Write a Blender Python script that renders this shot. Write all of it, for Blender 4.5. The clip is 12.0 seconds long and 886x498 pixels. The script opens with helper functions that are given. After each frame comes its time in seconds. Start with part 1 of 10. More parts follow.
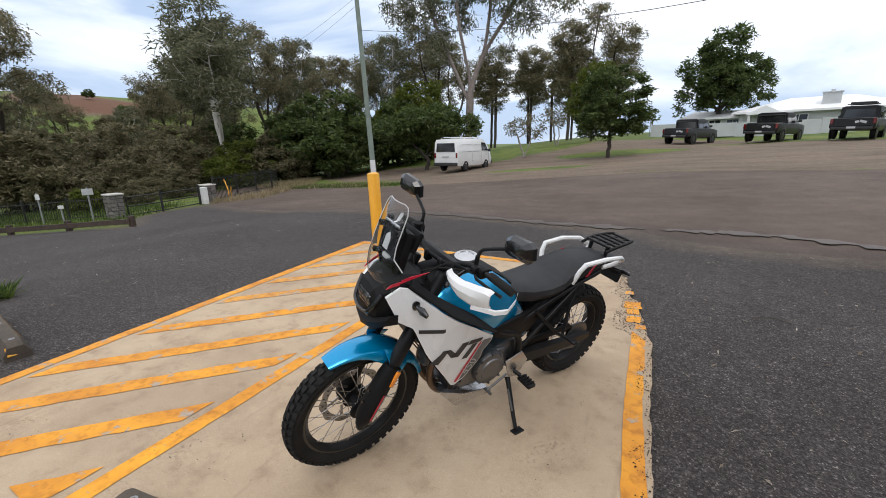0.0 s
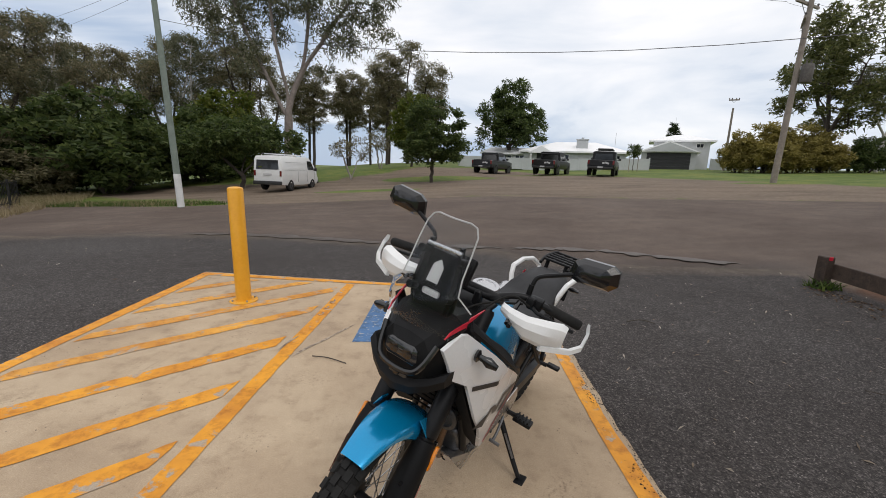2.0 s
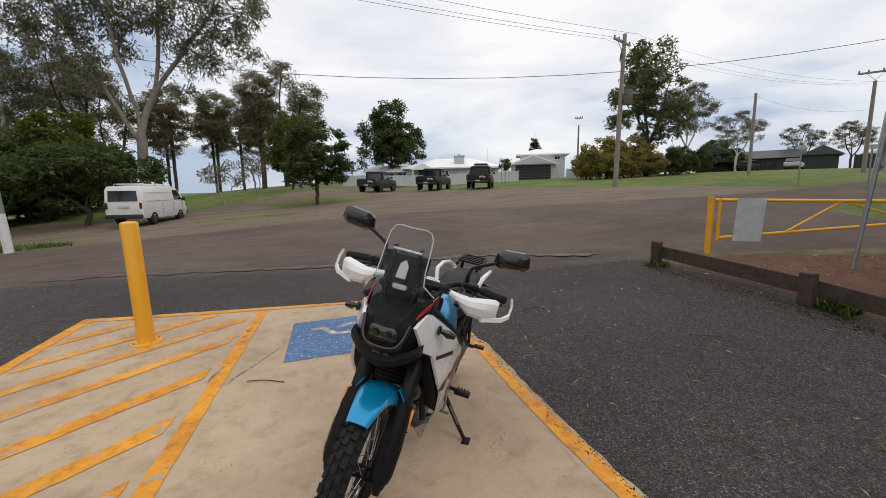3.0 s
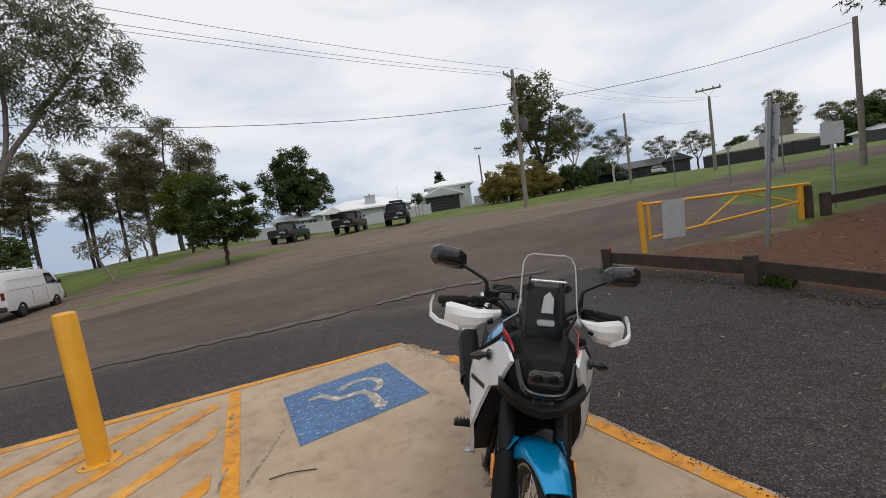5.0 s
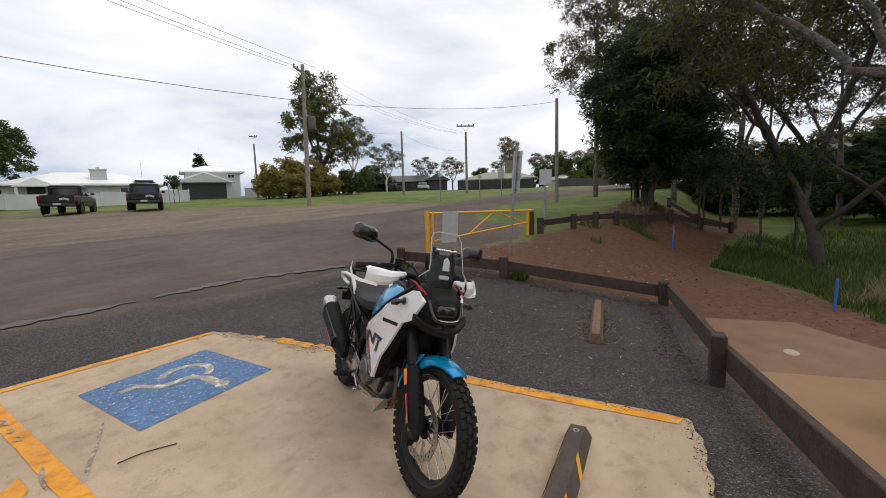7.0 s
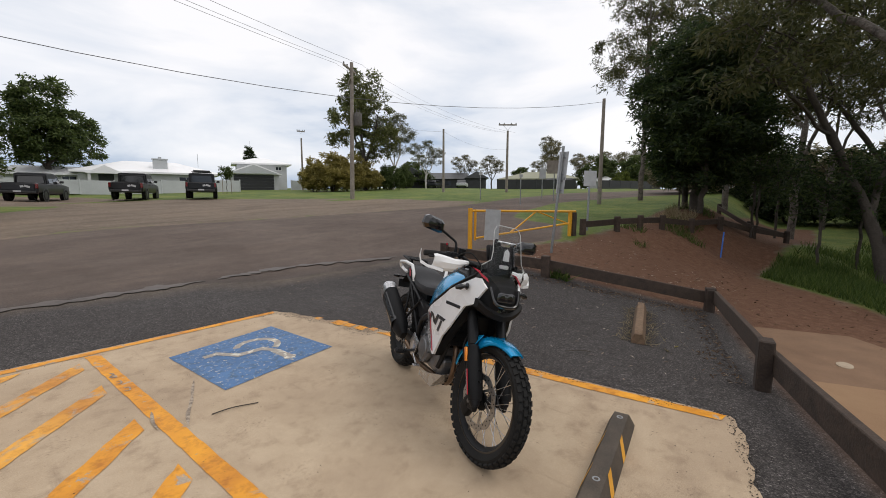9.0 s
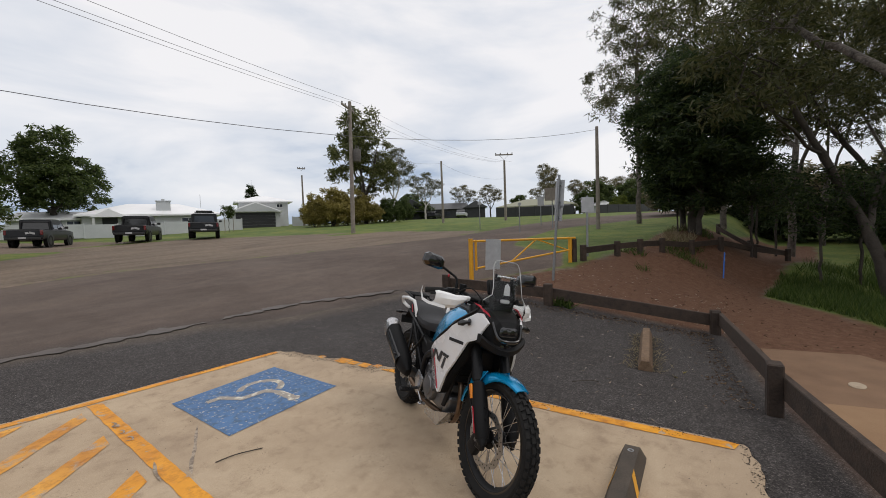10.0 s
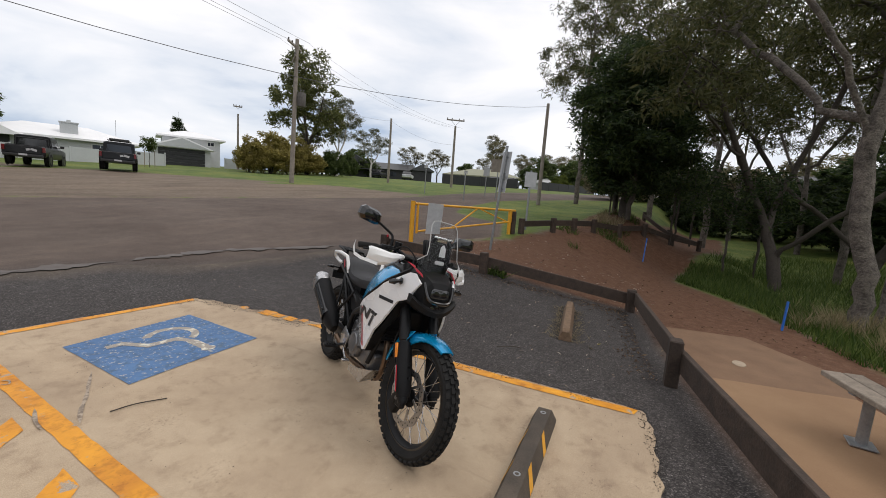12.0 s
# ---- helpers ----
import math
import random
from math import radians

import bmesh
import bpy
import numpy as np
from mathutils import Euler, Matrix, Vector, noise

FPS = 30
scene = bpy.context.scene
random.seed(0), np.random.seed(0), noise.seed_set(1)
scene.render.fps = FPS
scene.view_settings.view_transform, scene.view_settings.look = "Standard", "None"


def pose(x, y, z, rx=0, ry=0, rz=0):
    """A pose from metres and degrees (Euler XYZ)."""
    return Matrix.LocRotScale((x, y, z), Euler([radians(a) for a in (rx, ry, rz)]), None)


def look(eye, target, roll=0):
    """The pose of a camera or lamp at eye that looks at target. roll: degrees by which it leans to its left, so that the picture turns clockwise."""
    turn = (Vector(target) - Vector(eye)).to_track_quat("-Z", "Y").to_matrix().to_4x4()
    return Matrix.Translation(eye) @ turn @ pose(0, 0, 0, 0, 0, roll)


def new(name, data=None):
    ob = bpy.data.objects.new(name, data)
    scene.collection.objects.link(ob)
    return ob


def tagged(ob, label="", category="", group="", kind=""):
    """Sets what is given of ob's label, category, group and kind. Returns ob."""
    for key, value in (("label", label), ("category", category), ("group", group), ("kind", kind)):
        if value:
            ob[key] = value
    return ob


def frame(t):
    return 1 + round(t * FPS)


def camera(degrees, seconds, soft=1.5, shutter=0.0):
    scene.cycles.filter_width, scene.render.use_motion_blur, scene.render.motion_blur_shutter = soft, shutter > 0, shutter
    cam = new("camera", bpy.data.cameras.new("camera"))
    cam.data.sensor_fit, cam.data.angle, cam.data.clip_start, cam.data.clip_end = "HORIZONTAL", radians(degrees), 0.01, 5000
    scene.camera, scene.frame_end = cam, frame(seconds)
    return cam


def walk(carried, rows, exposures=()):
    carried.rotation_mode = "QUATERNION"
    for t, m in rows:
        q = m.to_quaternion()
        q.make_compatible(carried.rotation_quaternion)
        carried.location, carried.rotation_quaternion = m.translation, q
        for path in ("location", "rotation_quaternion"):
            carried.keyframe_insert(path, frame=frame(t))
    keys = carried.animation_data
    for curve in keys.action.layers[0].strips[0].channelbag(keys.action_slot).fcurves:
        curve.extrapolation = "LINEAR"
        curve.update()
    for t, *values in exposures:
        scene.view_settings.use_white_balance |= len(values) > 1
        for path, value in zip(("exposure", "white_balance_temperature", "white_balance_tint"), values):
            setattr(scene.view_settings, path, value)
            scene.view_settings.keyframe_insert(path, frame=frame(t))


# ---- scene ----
# ---------- camera and its walk ----------
cam = camera(94.0, 12.0, soft=0.9)
PATH = [
    (0, (1.014, -1.972, 1.543), (0.072, -0.278, 1.049), -1.1),
    (0.5, (0.756, -2.001, 1.505), (-0.273, -0.340, 1.075), 0.9),
    (1, (0.513, -1.943, 1.497), (-0.621, -0.334, 1.147), -1.8),
    (1.5, (0.355, -1.866, 1.460), (-0.685, -0.191, 1.123), -3.9),
    (2, (0.100, -1.851, 1.471), (-0.027, 0.107, 1.088), 2.2),
    (2.5, (-0.009, -2.073, 1.497), (0.304, -0.118, 1.213), 4.3),
    (3, (-0.167, -2.244, 1.482), (0.233, -0.307, 1.188), -0.9),
    (3.2, (-0.249, -2.288, 1.494), (0.222, -0.369, 1.187), -1.7),
    (4.8, (-0.864, -1.842, 1.514), (-0.198, 0.028, 1.272), -8.6),
    (5, (-0.893, -1.808, 1.517), (-0.087, 0.016, 1.362), -8.2),
    (5.5, (-1.134, -1.730, 1.537), (0.187, -0.233, 1.420), -2.0),
    (6, (-1.333, -1.862, 1.533), (0.319, -0.736, 1.470), 3.3),
    (6.5, (-1.591, -1.971, 1.522), (0.134, -0.977, 1.326), -0.3),
    (7, (-1.821, -1.884, 1.514), (-0.194, -0.746, 1.275), -1.7),
    (7.2, (-1.907, -1.874, 1.499), (-0.317, -0.698, 1.203), -0.6),
    (9, (-2.116, -1.902, 1.504), (-0.593, -0.630, 1.257), 0.2),
    (9.5, (-2.107, -1.933, 1.549), (-0.600, -0.631, 1.371), -0.8),
    (10, (-2.137, -1.931, 1.551), (-0.607, -0.646, 1.447), -2.0),
    (10.5, (-2.098, -1.959, 1.544), (-0.496, -0.765, 1.471), -3.8),
    (11, (-2.062, -1.984, 1.548), (-0.396, -0.881, 1.471), -3.5),
    (11.5, (-2.050, -1.978, 1.501), (-0.338, -0.962, 1.310), -1.5),
    (12, (-2.053, -1.900, 1.509), (-0.368, -0.857, 1.237), 4.2),
]
EXPOSURES = [(0.0, 0.28, 6300, 10), (1.0, 0.10, 6450, 10), (1.5, 0.02, 6500, 10), (3.0, -0.08, 6650, 11), (4.8, -0.22, 6500, 11), (5.5, -0.22, 6400, 11), (6.5, -0.10, 6550, 11), (7.2, 0.0, 6650, 11), (9.0, -0.05, 6600, 11), (9.6, -0.10, 6600, 11), (10.5, -0.28, 6600, 11), (11.0, -0.25, 6600, 11), (11.5, -0.10, 6600, 11), (12.0, -0.02, 6600, 11)]
walk(cam, [(t, look(eye, target, roll)) for t, eye, target, roll in PATH], EXPOSURES)

# ---------- sky and light: bright, even overcast ----------
world = bpy.data.worlds.new("overcast_sky")
scene.world = world
world.use_nodes = True
wn, wl = world.node_tree.nodes, world.node_tree.links
wn.clear()
w_out = wn.new("ShaderNodeOutputWorld")
w_bg = wn.new("ShaderNodeBackground")
w_sky = wn.new("ShaderNodeTexSky")
w_sky.sky_type = 'NISHITA'
w_sky.sun_disc = False
w_sky.sun_elevation, w_sky.sun_rotation = radians(52), radians(150)
w_skyscale = wn.new("ShaderNodeVectorMath")
w_skyscale.operation = 'SCALE'
w_skyscale.inputs["Scale"].default_value = 0.10
wl.new(w_sky.outputs[0], w_skyscale.inputs[0])
w_tc = wn.new("ShaderNodeTexCoord")
w_sep = wn.new("ShaderNodeSeparateXYZ")
wl.new(w_tc.outputs["Generated"], w_sep.inputs[0])
w_map = wn.new("ShaderNodeMapping")
w_map.inputs["Scale"].default_value = (1.2, 1.2, 4.0)
wl.new(w_tc.outputs["Generated"], w_map.inputs[0])
w_n = wn.new("ShaderNodeTexNoise")
w_n.inputs["Scale"].default_value, w_n.inputs["Detail"].default_value, w_n.inputs["Roughness"].default_value = 1.7, 6, 0.52
w_n.inputs["Distortion"].default_value = 0.4
wl.new(w_map.outputs[0], w_n.inputs["Vector"])
w_add = wn.new("ShaderNodeMath")          # height of the view over the horizon lightens the cloud
w_add.operation = 'MULTIPLY_ADD'
wl.new(w_sep.outputs["Z"], w_add.inputs[0])
w_add.inputs[1].default_value = 0.55
w_dir = wn.new("ShaderNodeVectorMath")        # thinner, bluer cloud over the gully
w_dir.operation = 'DOT_PRODUCT'
wl.new(w_tc.outputs["Generated"], w_dir.inputs[0])
w_dir.inputs[1].default_value = (-0.80, 0.60, 0)
w_thin = wn.new("ShaderNodeMapRange")
w_thin.inputs[1].default_value, w_thin.inputs[2].default_value, w_thin.inputs[3].default_value, w_thin.inputs[4].default_value = 0.2, 1.0, 0.0, -0.15
wl.new(w_dir.outputs["Value"], w_thin.inputs[0])
w_sum = wn.new("ShaderNodeMath")
w_sum.operation = 'ADD'
wl.new(w_n.outputs["Fac"], w_sum.inputs[0])
wl.new(w_thin.outputs[0], w_sum.inputs[1])
wl.new(w_sum.outputs[0], w_add.inputs[2])
w_ramp = wn.new("ShaderNodeValToRGB")
w_ramp.color_ramp.elements[0].position, w_ramp.color_ramp.elements[0].color = 0.40, (0.44, 0.54, 0.70, 1)
w_ramp.color_ramp.elements[1].position, w_ramp.color_ramp.elements[1].color = 0.70, (1.0, 1.0, 1.02, 1)
w_mid = w_ramp.color_ramp.elements.new(0.52)
w_mid.color = (0.76, 0.81, 0.89, 1)
wl.new(w_add.outputs[0], w_ramp.inputs[0])
w_mix = wn.new("ShaderNodeMixRGB")
w_mix.inputs[0].default_value = 0.90
wl.new(w_skyscale.outputs[0], w_mix.inputs[1])
wl.new(w_ramp.outputs[0], w_mix.inputs[2])
wl.new(w_mix.outputs[0], w_bg.inputs["Color"])
w_bg.inputs["Strength"].default_value = 1.10
wl.new(w_bg.outputs[0], w_out.inputs[0])
sun = new("sun", bpy.data.lights.new("sun", "SUN"))
sun.data.energy, sun.data.angle, sun.data.color = 0.75, radians(25), (1.0, 0.96, 0.9)
sun.matrix_world = look((20, -30, 50), (0, 0, 0))
scene.view_settings.exposure = 0.0

# ---------- materials ----------
def nodes_of(name):
    m = bpy.data.materials.new(name)
    m.use_nodes = True
    nt = m.node_tree
    return m, nt, nt.nodes, nt.links, nt.nodes["Principled BSDF"]


def noise_node(nt, scale, detail=4, rough=0.55, vec=None, dist=0.0):
    n = nt.nodes.new("ShaderNodeTexNoise")
    n.inputs["Scale"].default_value, n.inputs["Detail"].default_value = scale, detail
    n.inputs["Roughness"].default_value, n.inputs["Distortion"].default_value = rough, dist
    if vec is not None:
        nt.links.new(vec, n.inputs["Vector"])
    return n


def ramp_node(nt, src, stops):
    r = nt.nodes.new("ShaderNodeValToRGB")
    els = r.color_ramp.elements
    els[0].position, els[0].color = stops[0][0], (*stops[0][1], 1)
    els[1].position, els[1].color = stops[-1][0], (*stops[-1][1], 1)
    for p, c in stops[1:-1]:
        els.new(p).color = (*c, 1)
    nt.links.new(src, r.inputs[0])
    return r


def mix_node(nt, fac, a, b, mode='MIX'):
    m = nt.nodes.new("ShaderNodeMixRGB")
    m.blend_type = mode
    for k, v in enumerate((fac, a, b)):
        if isinstance(v, (int, float)):
            m.inputs[k].default_value = v
        elif isinstance(v, tuple):
            m.inputs[k].default_value = (*v, 1)
        else:
            nt.links.new(v, m.inputs[k])
    return m


def bump_on(nt, bsdf, height, strength, distance):
    b = nt.nodes.new("ShaderNodeBump")
    b.inputs["Strength"].default_value, b.inputs["Distance"].default_value = strength, distance
    nt.links.new(height, b.inputs["Height"])
    nt.links.new(b.outputs[0], bsdf.inputs["Normal"])


def surf(name, c1, c2, scale=6.0, rough=0.6, metal=0.0, bump=0.2, fine=60.0, coat=0.0, spread=0.5, rough_var=0.12, dist=0.004, each=0.0, spec=0.5):
    """A plain surface with variation at two scales, worn gloss and fine relief."""
    m, nt, n, l, b = nodes_of(name)
    tc = n.new("ShaderNodeTexCoord").outputs["Object"]
    big = noise_node(nt, scale, 4, 0.6, tc)
    small = noise_node(nt, fine, 3, 0.6, tc)
    both = mix_node(nt, 0.35, big.outputs["Fac"], small.outputs["Fac"])
    r = ramp_node(nt, both.outputs[0], [(0.5 - spread * 0.4, c1), (0.5 + spread * 0.4, c2)])
    col = r.outputs[0]
    if each:
        info = n.new("ShaderNodeObjectInfo")
        h = n.new("ShaderNodeHueSaturation")
        mr = n.new("ShaderNodeMapRange")
        mr.inputs[3].default_value, mr.inputs[4].default_value = 1 - each, 1 + each
        l.new(info.outputs["Random"], mr.inputs[0])
        l.new(mr.outputs[0], h.inputs["Value"])
        l.new(col, h.inputs["Color"])
        col = h.outputs[0]
    l.new(col, b.inputs["Base Color"])
    rr = n.new("ShaderNodeMapRange")
    rr.inputs[3].default_value, rr.inputs[4].default_value = max(0.03, rough - rough_var), min(1, rough + rough_var)
    l.new(big.outputs["Fac"], rr.inputs[0])
    l.new(rr.outputs[0], b.inputs["Roughness"])
    b.inputs["Metallic"].default_value = metal
    b.inputs["Specular IOR Level"].default_value = spec
    b.inputs["Coat Weight"].default_value = coat
    b.inputs["Coat Roughness"].default_value = 0.06
    if bump:
        bump_on(nt, b, small.outputs["Fac"], bump, dist)
    return m


def glass(name, tint=(1, 1, 1), rough=0.02, ior=1.3):
    m, nt, n, l, b = nodes_of(name)
    b.inputs["Base Color"].default_value = (*tint, 1)
    b.inputs["Transmission Weight"].default_value = 1.0
    b.inputs["Roughness"].default_value = rough
    b.inputs["IOR"].default_value = ior
    return m


def worn_paint(name, paint1, paint2, under1, under2, scale=7.0, cut=0.60, soft=0.04, rough=0.6, streak=None):
    """Road paint that has flaked off in places down to what lies under it."""
    m, nt, n, l, b = nodes_of(name)
    tc = n.new("ShaderNodeTexCoord").outputs["Object"]
    wear = noise_node(nt, scale, 9, 0.68, tc, 0.3)
    tone = noise_node(nt, 2.2, 5, 0.6, tc)
    grit = noise_node(nt, 140, 2, 0.6, tc)
    p = ramp_node(nt, tone.outputs["Fac"], [(0.32, paint1), (0.68, paint2)])
    u = ramp_node(nt, grit.outputs["Fac"], [(0.3, under1), (0.7, under2)])
    k = ramp_node(nt, wear.outputs["Fac"], [(cut, (0, 0, 0)), (cut + soft, (1, 1, 1))])
    dirt = noise_node(nt, 11, 6, 0.7, tc)
    dd = ramp_node(nt, dirt.outputs["Fac"], [(0.36, (0.72, 0.64, 0.56)), (0.52, (1, 1, 1))])
    pc = mix_node(nt, 1.0, p.outputs[0], dd.outputs[0], 'MULTIPLY')
    c = mix_node(nt, k.outputs[0], pc.outputs[0], u.outputs[0])
    l.new(c.outputs[0], b.inputs["Base Color"])
    b.inputs["Roughness"].default_value = rough
    bump_on(nt, b, grit.outputs["Fac"], 0.12, 0.002)
    return m


def terrain_material():
    """Bitumen of the car park and road, grass, red earth and gravel, blended by where they lie on the ground."""
    m, nt, n, l, b = nodes_of("ground_cover")
    tc = n.new("ShaderNodeTexCoord").outputs["Object"]
    a1 = n.new("ShaderNodeVertexColor"); a1.layer_name = "cover"
    s1 = n.new("ShaderNodeSeparateColor"); l.new(a1.outputs["Color"], s1.inputs[0])
    edge = noise_node(nt, 1.6, 8, 0.66, tc)
    fine = noise_node(nt, 90, 3, 0.7, tc)
    mid = noise_node(nt, 7, 6, 0.62, tc)
    big = noise_node(nt, 0.35, 4, 0.6, tc)
    # dark chip seal with pale stones in it
    chips = n.new("ShaderNodeTexVoronoi"); chips.inputs["Scale"].default_value = 130; l.new(tc, chips.inputs["Vector"])
    cc = n.new("ShaderNodeSeparateColor"); l.new(chips.outputs["Color"], cc.inputs[0])
    park = ramp_node(nt, cc.outputs[0], [(0.0, (0.022, 0.0203, 0.0202)), (0.6, (0.052, 0.0482, 0.0475)), (0.93, (0.092, 0.086, 0.084)), (1.0, (0.20, 0.188, 0.18))])
    patch = ramp_node(nt, mid.outputs["Fac"], [(0.3, (0.80, 0.78, 0.76)), (0.7, (1.12, 1.12, 1.12))])
    park2 = mix_node(nt, 1.0, park.outputs[0], patch.outputs[0], 'MULTIPLY')
    bigp = ramp_node(nt, big.outputs["Fac"], [(0.35, (0.86, 0.80, 0.77)), (0.65, (1.18, 1.15, 1.13))])
    lump = noise_node(nt, 38, 4, 0.7, tc)
    lumps = ramp_node(nt, lump.outputs["Fac"], [(0.34, (0.58, 0.57, 0.56)), (0.5, (1, 1, 1)), (0.68, (1.5, 1.5, 1.5))])
    park2 = mix_node(nt, 1.0, park2.outputs[0], lumps.outputs[0], 'MULTIPLY')
    park3 = mix_node(nt, 1.0, park2.outputs[0], bigp.outputs[0], 'MULTIPLY')
    road_n = noise_node(nt, 3.0, 6, 0.6, tc)
    road = ramp_node(nt, road_n.outputs["Fac"], [(0.3, (0.082, 0.062, 0.051)), (0.7, (0.136, 0.105, 0.087))])
    road2 = mix_node(nt, 0.5, road.outputs[0], ramp_node(nt, cc.outputs[0], [(0, (0.047, 0.037, 0.032)), (1, (0.16, 0.128, 0.108))]).outputs[0])
    road3 = mix_node(nt, 1.0, road2.outputs[0], bigp.outputs[0], 'MULTIPLY')
    grass = ramp_node(nt, mid.outputs["Fac"], [(0.25, (0.060, 0.105, 0.014)), (0.5, (0.100, 0.152, 0.023)), (0.78, (0.19, 0.175, 0.060))])
    grass2 = mix_node(nt, 0.45, grass.outputs[0], ramp_node(nt, fine.outputs["Fac"], [(0.3, (0.050, 0.078, 0.015)), (0.7, (0.155, 0.195, 0.045))]).outputs[0])
    mid2 = noise_node(nt, 1.1, 5, 0.62, tc)
    gtone = ramp_node(nt, mix_node(nt, 0.5, big.outputs["Fac"], mid2.outputs["Fac"]).outputs[0], [(0.38, (0.60, 0.68, 0.60)), (0.5, (1, 1, 1)), (0.62, (1.5, 1.18, 1.25))])
    grass2 = mix_node(nt, 1.0, grass2.outputs[0], gtone.outputs[0], 'MULTIPLY')
    smp = n.new("ShaderNodeMapping"); smp.inputs["Rotation"].default_value = (0, 0, 0.10); smp.inputs["Scale"].default_value = (0.30, 0.95, 1)
    l.new(tc, smp.inputs[0])
    streak = noise_node(nt, 1.0, 6, 0.6, smp.outputs[0], 0.6)
    stone = ramp_node(nt, streak.outputs["Fac"], [(0.32, (0.72, 0.70, 0.68)), (0.5, (1, 1, 1)), (0.68, (1.22, 1.20, 1.16))])
    grav = ramp_node(nt, mix_node(nt, 0.5, mid.outputs["Fac"], fine.outputs["Fac"]).outputs[0], [(0.3, (0.097, 0.070, 0.049)), (0.5, (0.158, 0.120, 0.088)), (0.7, (0.25, 0.198, 0.152))])
    grav = mix_node(nt, 1.0, grav.outputs[0], stone.outputs[0], 'MULTIPLY')
    road3 = mix_node(nt, 0.6, road3.outputs[0], stone.outputs[0], 'MULTIPLY')
    earth = ramp_node(nt, mix_node(nt, 0.45, mid.outputs["Fac"], fine.outputs["Fac"]).outputs[0], [(0.3, (0.078, 0.034, 0.0175)), (0.52, (0.136, 0.066, 0.037)), (0.72, (0.21, 0.128, 0.080))])

    def mask(src, amount=0.5, half=0.08):
        f = n.new("ShaderNodeMath"); f.operation = 'MULTIPLY_ADD'
        l.new(edge.outputs["Fac"], f.inputs[0]); f.inputs[1].default_value = amount; l.new(src, f.inputs[2])
        r = n.new("ShaderNodeMapRange"); r.inputs[1].default_value, r.inputs[2].default_value = 0.5 * amount + 0.5 - half, 0.5 * amount + 0.5 + half
        l.new(f.outputs[0], r.inputs[0])
        return r.outputs[0]
    c = mix_node(nt, mask(s1.outputs[2], 0.9), grav.outputs[0], grass2.outputs[0])
    c = mix_node(nt, mask(a1.outputs["Alpha"], 0.8), c.outputs[0], earth.outputs[0])
    c = mix_node(nt, mask(s1.outputs[1], 0.5), c.outputs[0], road3.outputs[0])
    c = mix_node(nt, mask(s1.outputs[0], 0.4, 0.3), c.outputs[0], park3.outputs[0])
    l.new(c.outputs[0], b.inputs["Base Color"])
    b.inputs["Roughness"].default_value = 0.86
    b.inputs["Specular IOR Level"].default_value = 0.3
    h = mix_node(nt, 0.5, mix_node(nt, 0.6, chips.outputs["Distance"], fine.outputs["Fac"]).outputs[0], lump.outputs["Fac"])
    bump_on(nt, b, h.outputs[0], 0.8, 0.012)
    return m


M_ground = terrain_material()
M_slab = None


def slab_material():
    m, nt, n, l, b = nodes_of("stained_concrete")
    tc = n.new("ShaderNodeTexCoord").outputs["Object"]
    big = noise_node(nt, 0.9, 6, 0.62, tc, 0.4)
    mid = noise_node(nt, 5.0, 7, 0.66, tc)
    grit = noise_node(nt, 160, 2, 0.6, tc)
    c = ramp_node(nt, big.outputs["Fac"], [(0.28, (0.31, 0.212, 0.126)), (0.5, (0.435, 0.318, 0.200)), (0.72, (0.54, 0.414, 0.275))])
    st = ramp_node(nt, mid.outputs["Fac"], [(0.30, (0.66, 0.59, 0.52)), (0.47, (1, 0.98, 0.95)), (0.70, (1.10, 1.10, 1.10))])
    c2 = mix_node(nt, 1.0, c.outputs[0], st.outputs[0], 'MULTIPLY')
    wave = n.new("ShaderNodeTexNoise"); wave.inputs["Scale"].default_value, wave.inputs["Detail"].default_value = 1.3, 8
    mp = n.new("ShaderNodeMapping"); mp.inputs["Rotation"].default_value = (0, 0, 0.7); mp.inputs["Scale"].default_value = (9, 0.9, 1)
    l.new(tc, mp.inputs[0]); l.new(mp.outputs[0], wave.inputs["Vector"])
    sk = ramp_node(nt, wave.outputs["Fac"], [(0.26, (0.70, 0.66, 0.62)), (0.36, (1, 1, 1))])
    c3 = mix_node(nt, 0.7, c2.outputs[0], sk.outputs[0], 'MULTIPLY')
    c4 = mix_node(nt, 0.22, c3.outputs[0], ramp_node(nt, grit.outputs["Fac"], [(0.3, (0.2, 0.17, 0.14)), (0.7, (0.62, 0.57, 0.5))]).outputs[0])
    speck = noise_node(nt, 48, 5, 0.7, tc)
    where = noise_node(nt, 2.4, 4, 0.6, tc)
    sp = ramp_node(nt, mix_node(nt, 0.4, speck.outputs["Fac"], where.outputs["Fac"]).outputs[0], [(0.585, (0, 0, 0)), (0.65, (1, 1, 1))])
    lt = ramp_node(nt, speck.outputs["Fac"], [(0.30, (1.16, 1.15, 1.13)), (0.45, (1, 1, 1))])
    c4 = mix_node(nt, 1.0, c4.outputs[0], lt.outputs[0], 'MULTIPLY')
    c4 = mix_node(nt, mix_node(nt, 1.0, sp.outputs[0], (0.62, 0.62, 0.62), 'MULTIPLY').outputs[0], c4.outputs[0], (0.17, 0.115, 0.075))
    l.new(c4.outputs[0], b.inputs["Base Color"])
    b.inputs["Roughness"].default_value = 0.82
    bump_on(nt, b, mix_node(nt, 0.5, grit.outputs["Fac"], mid.outputs["Fac"]).outputs[0], 0.35, 0.004)
    return m


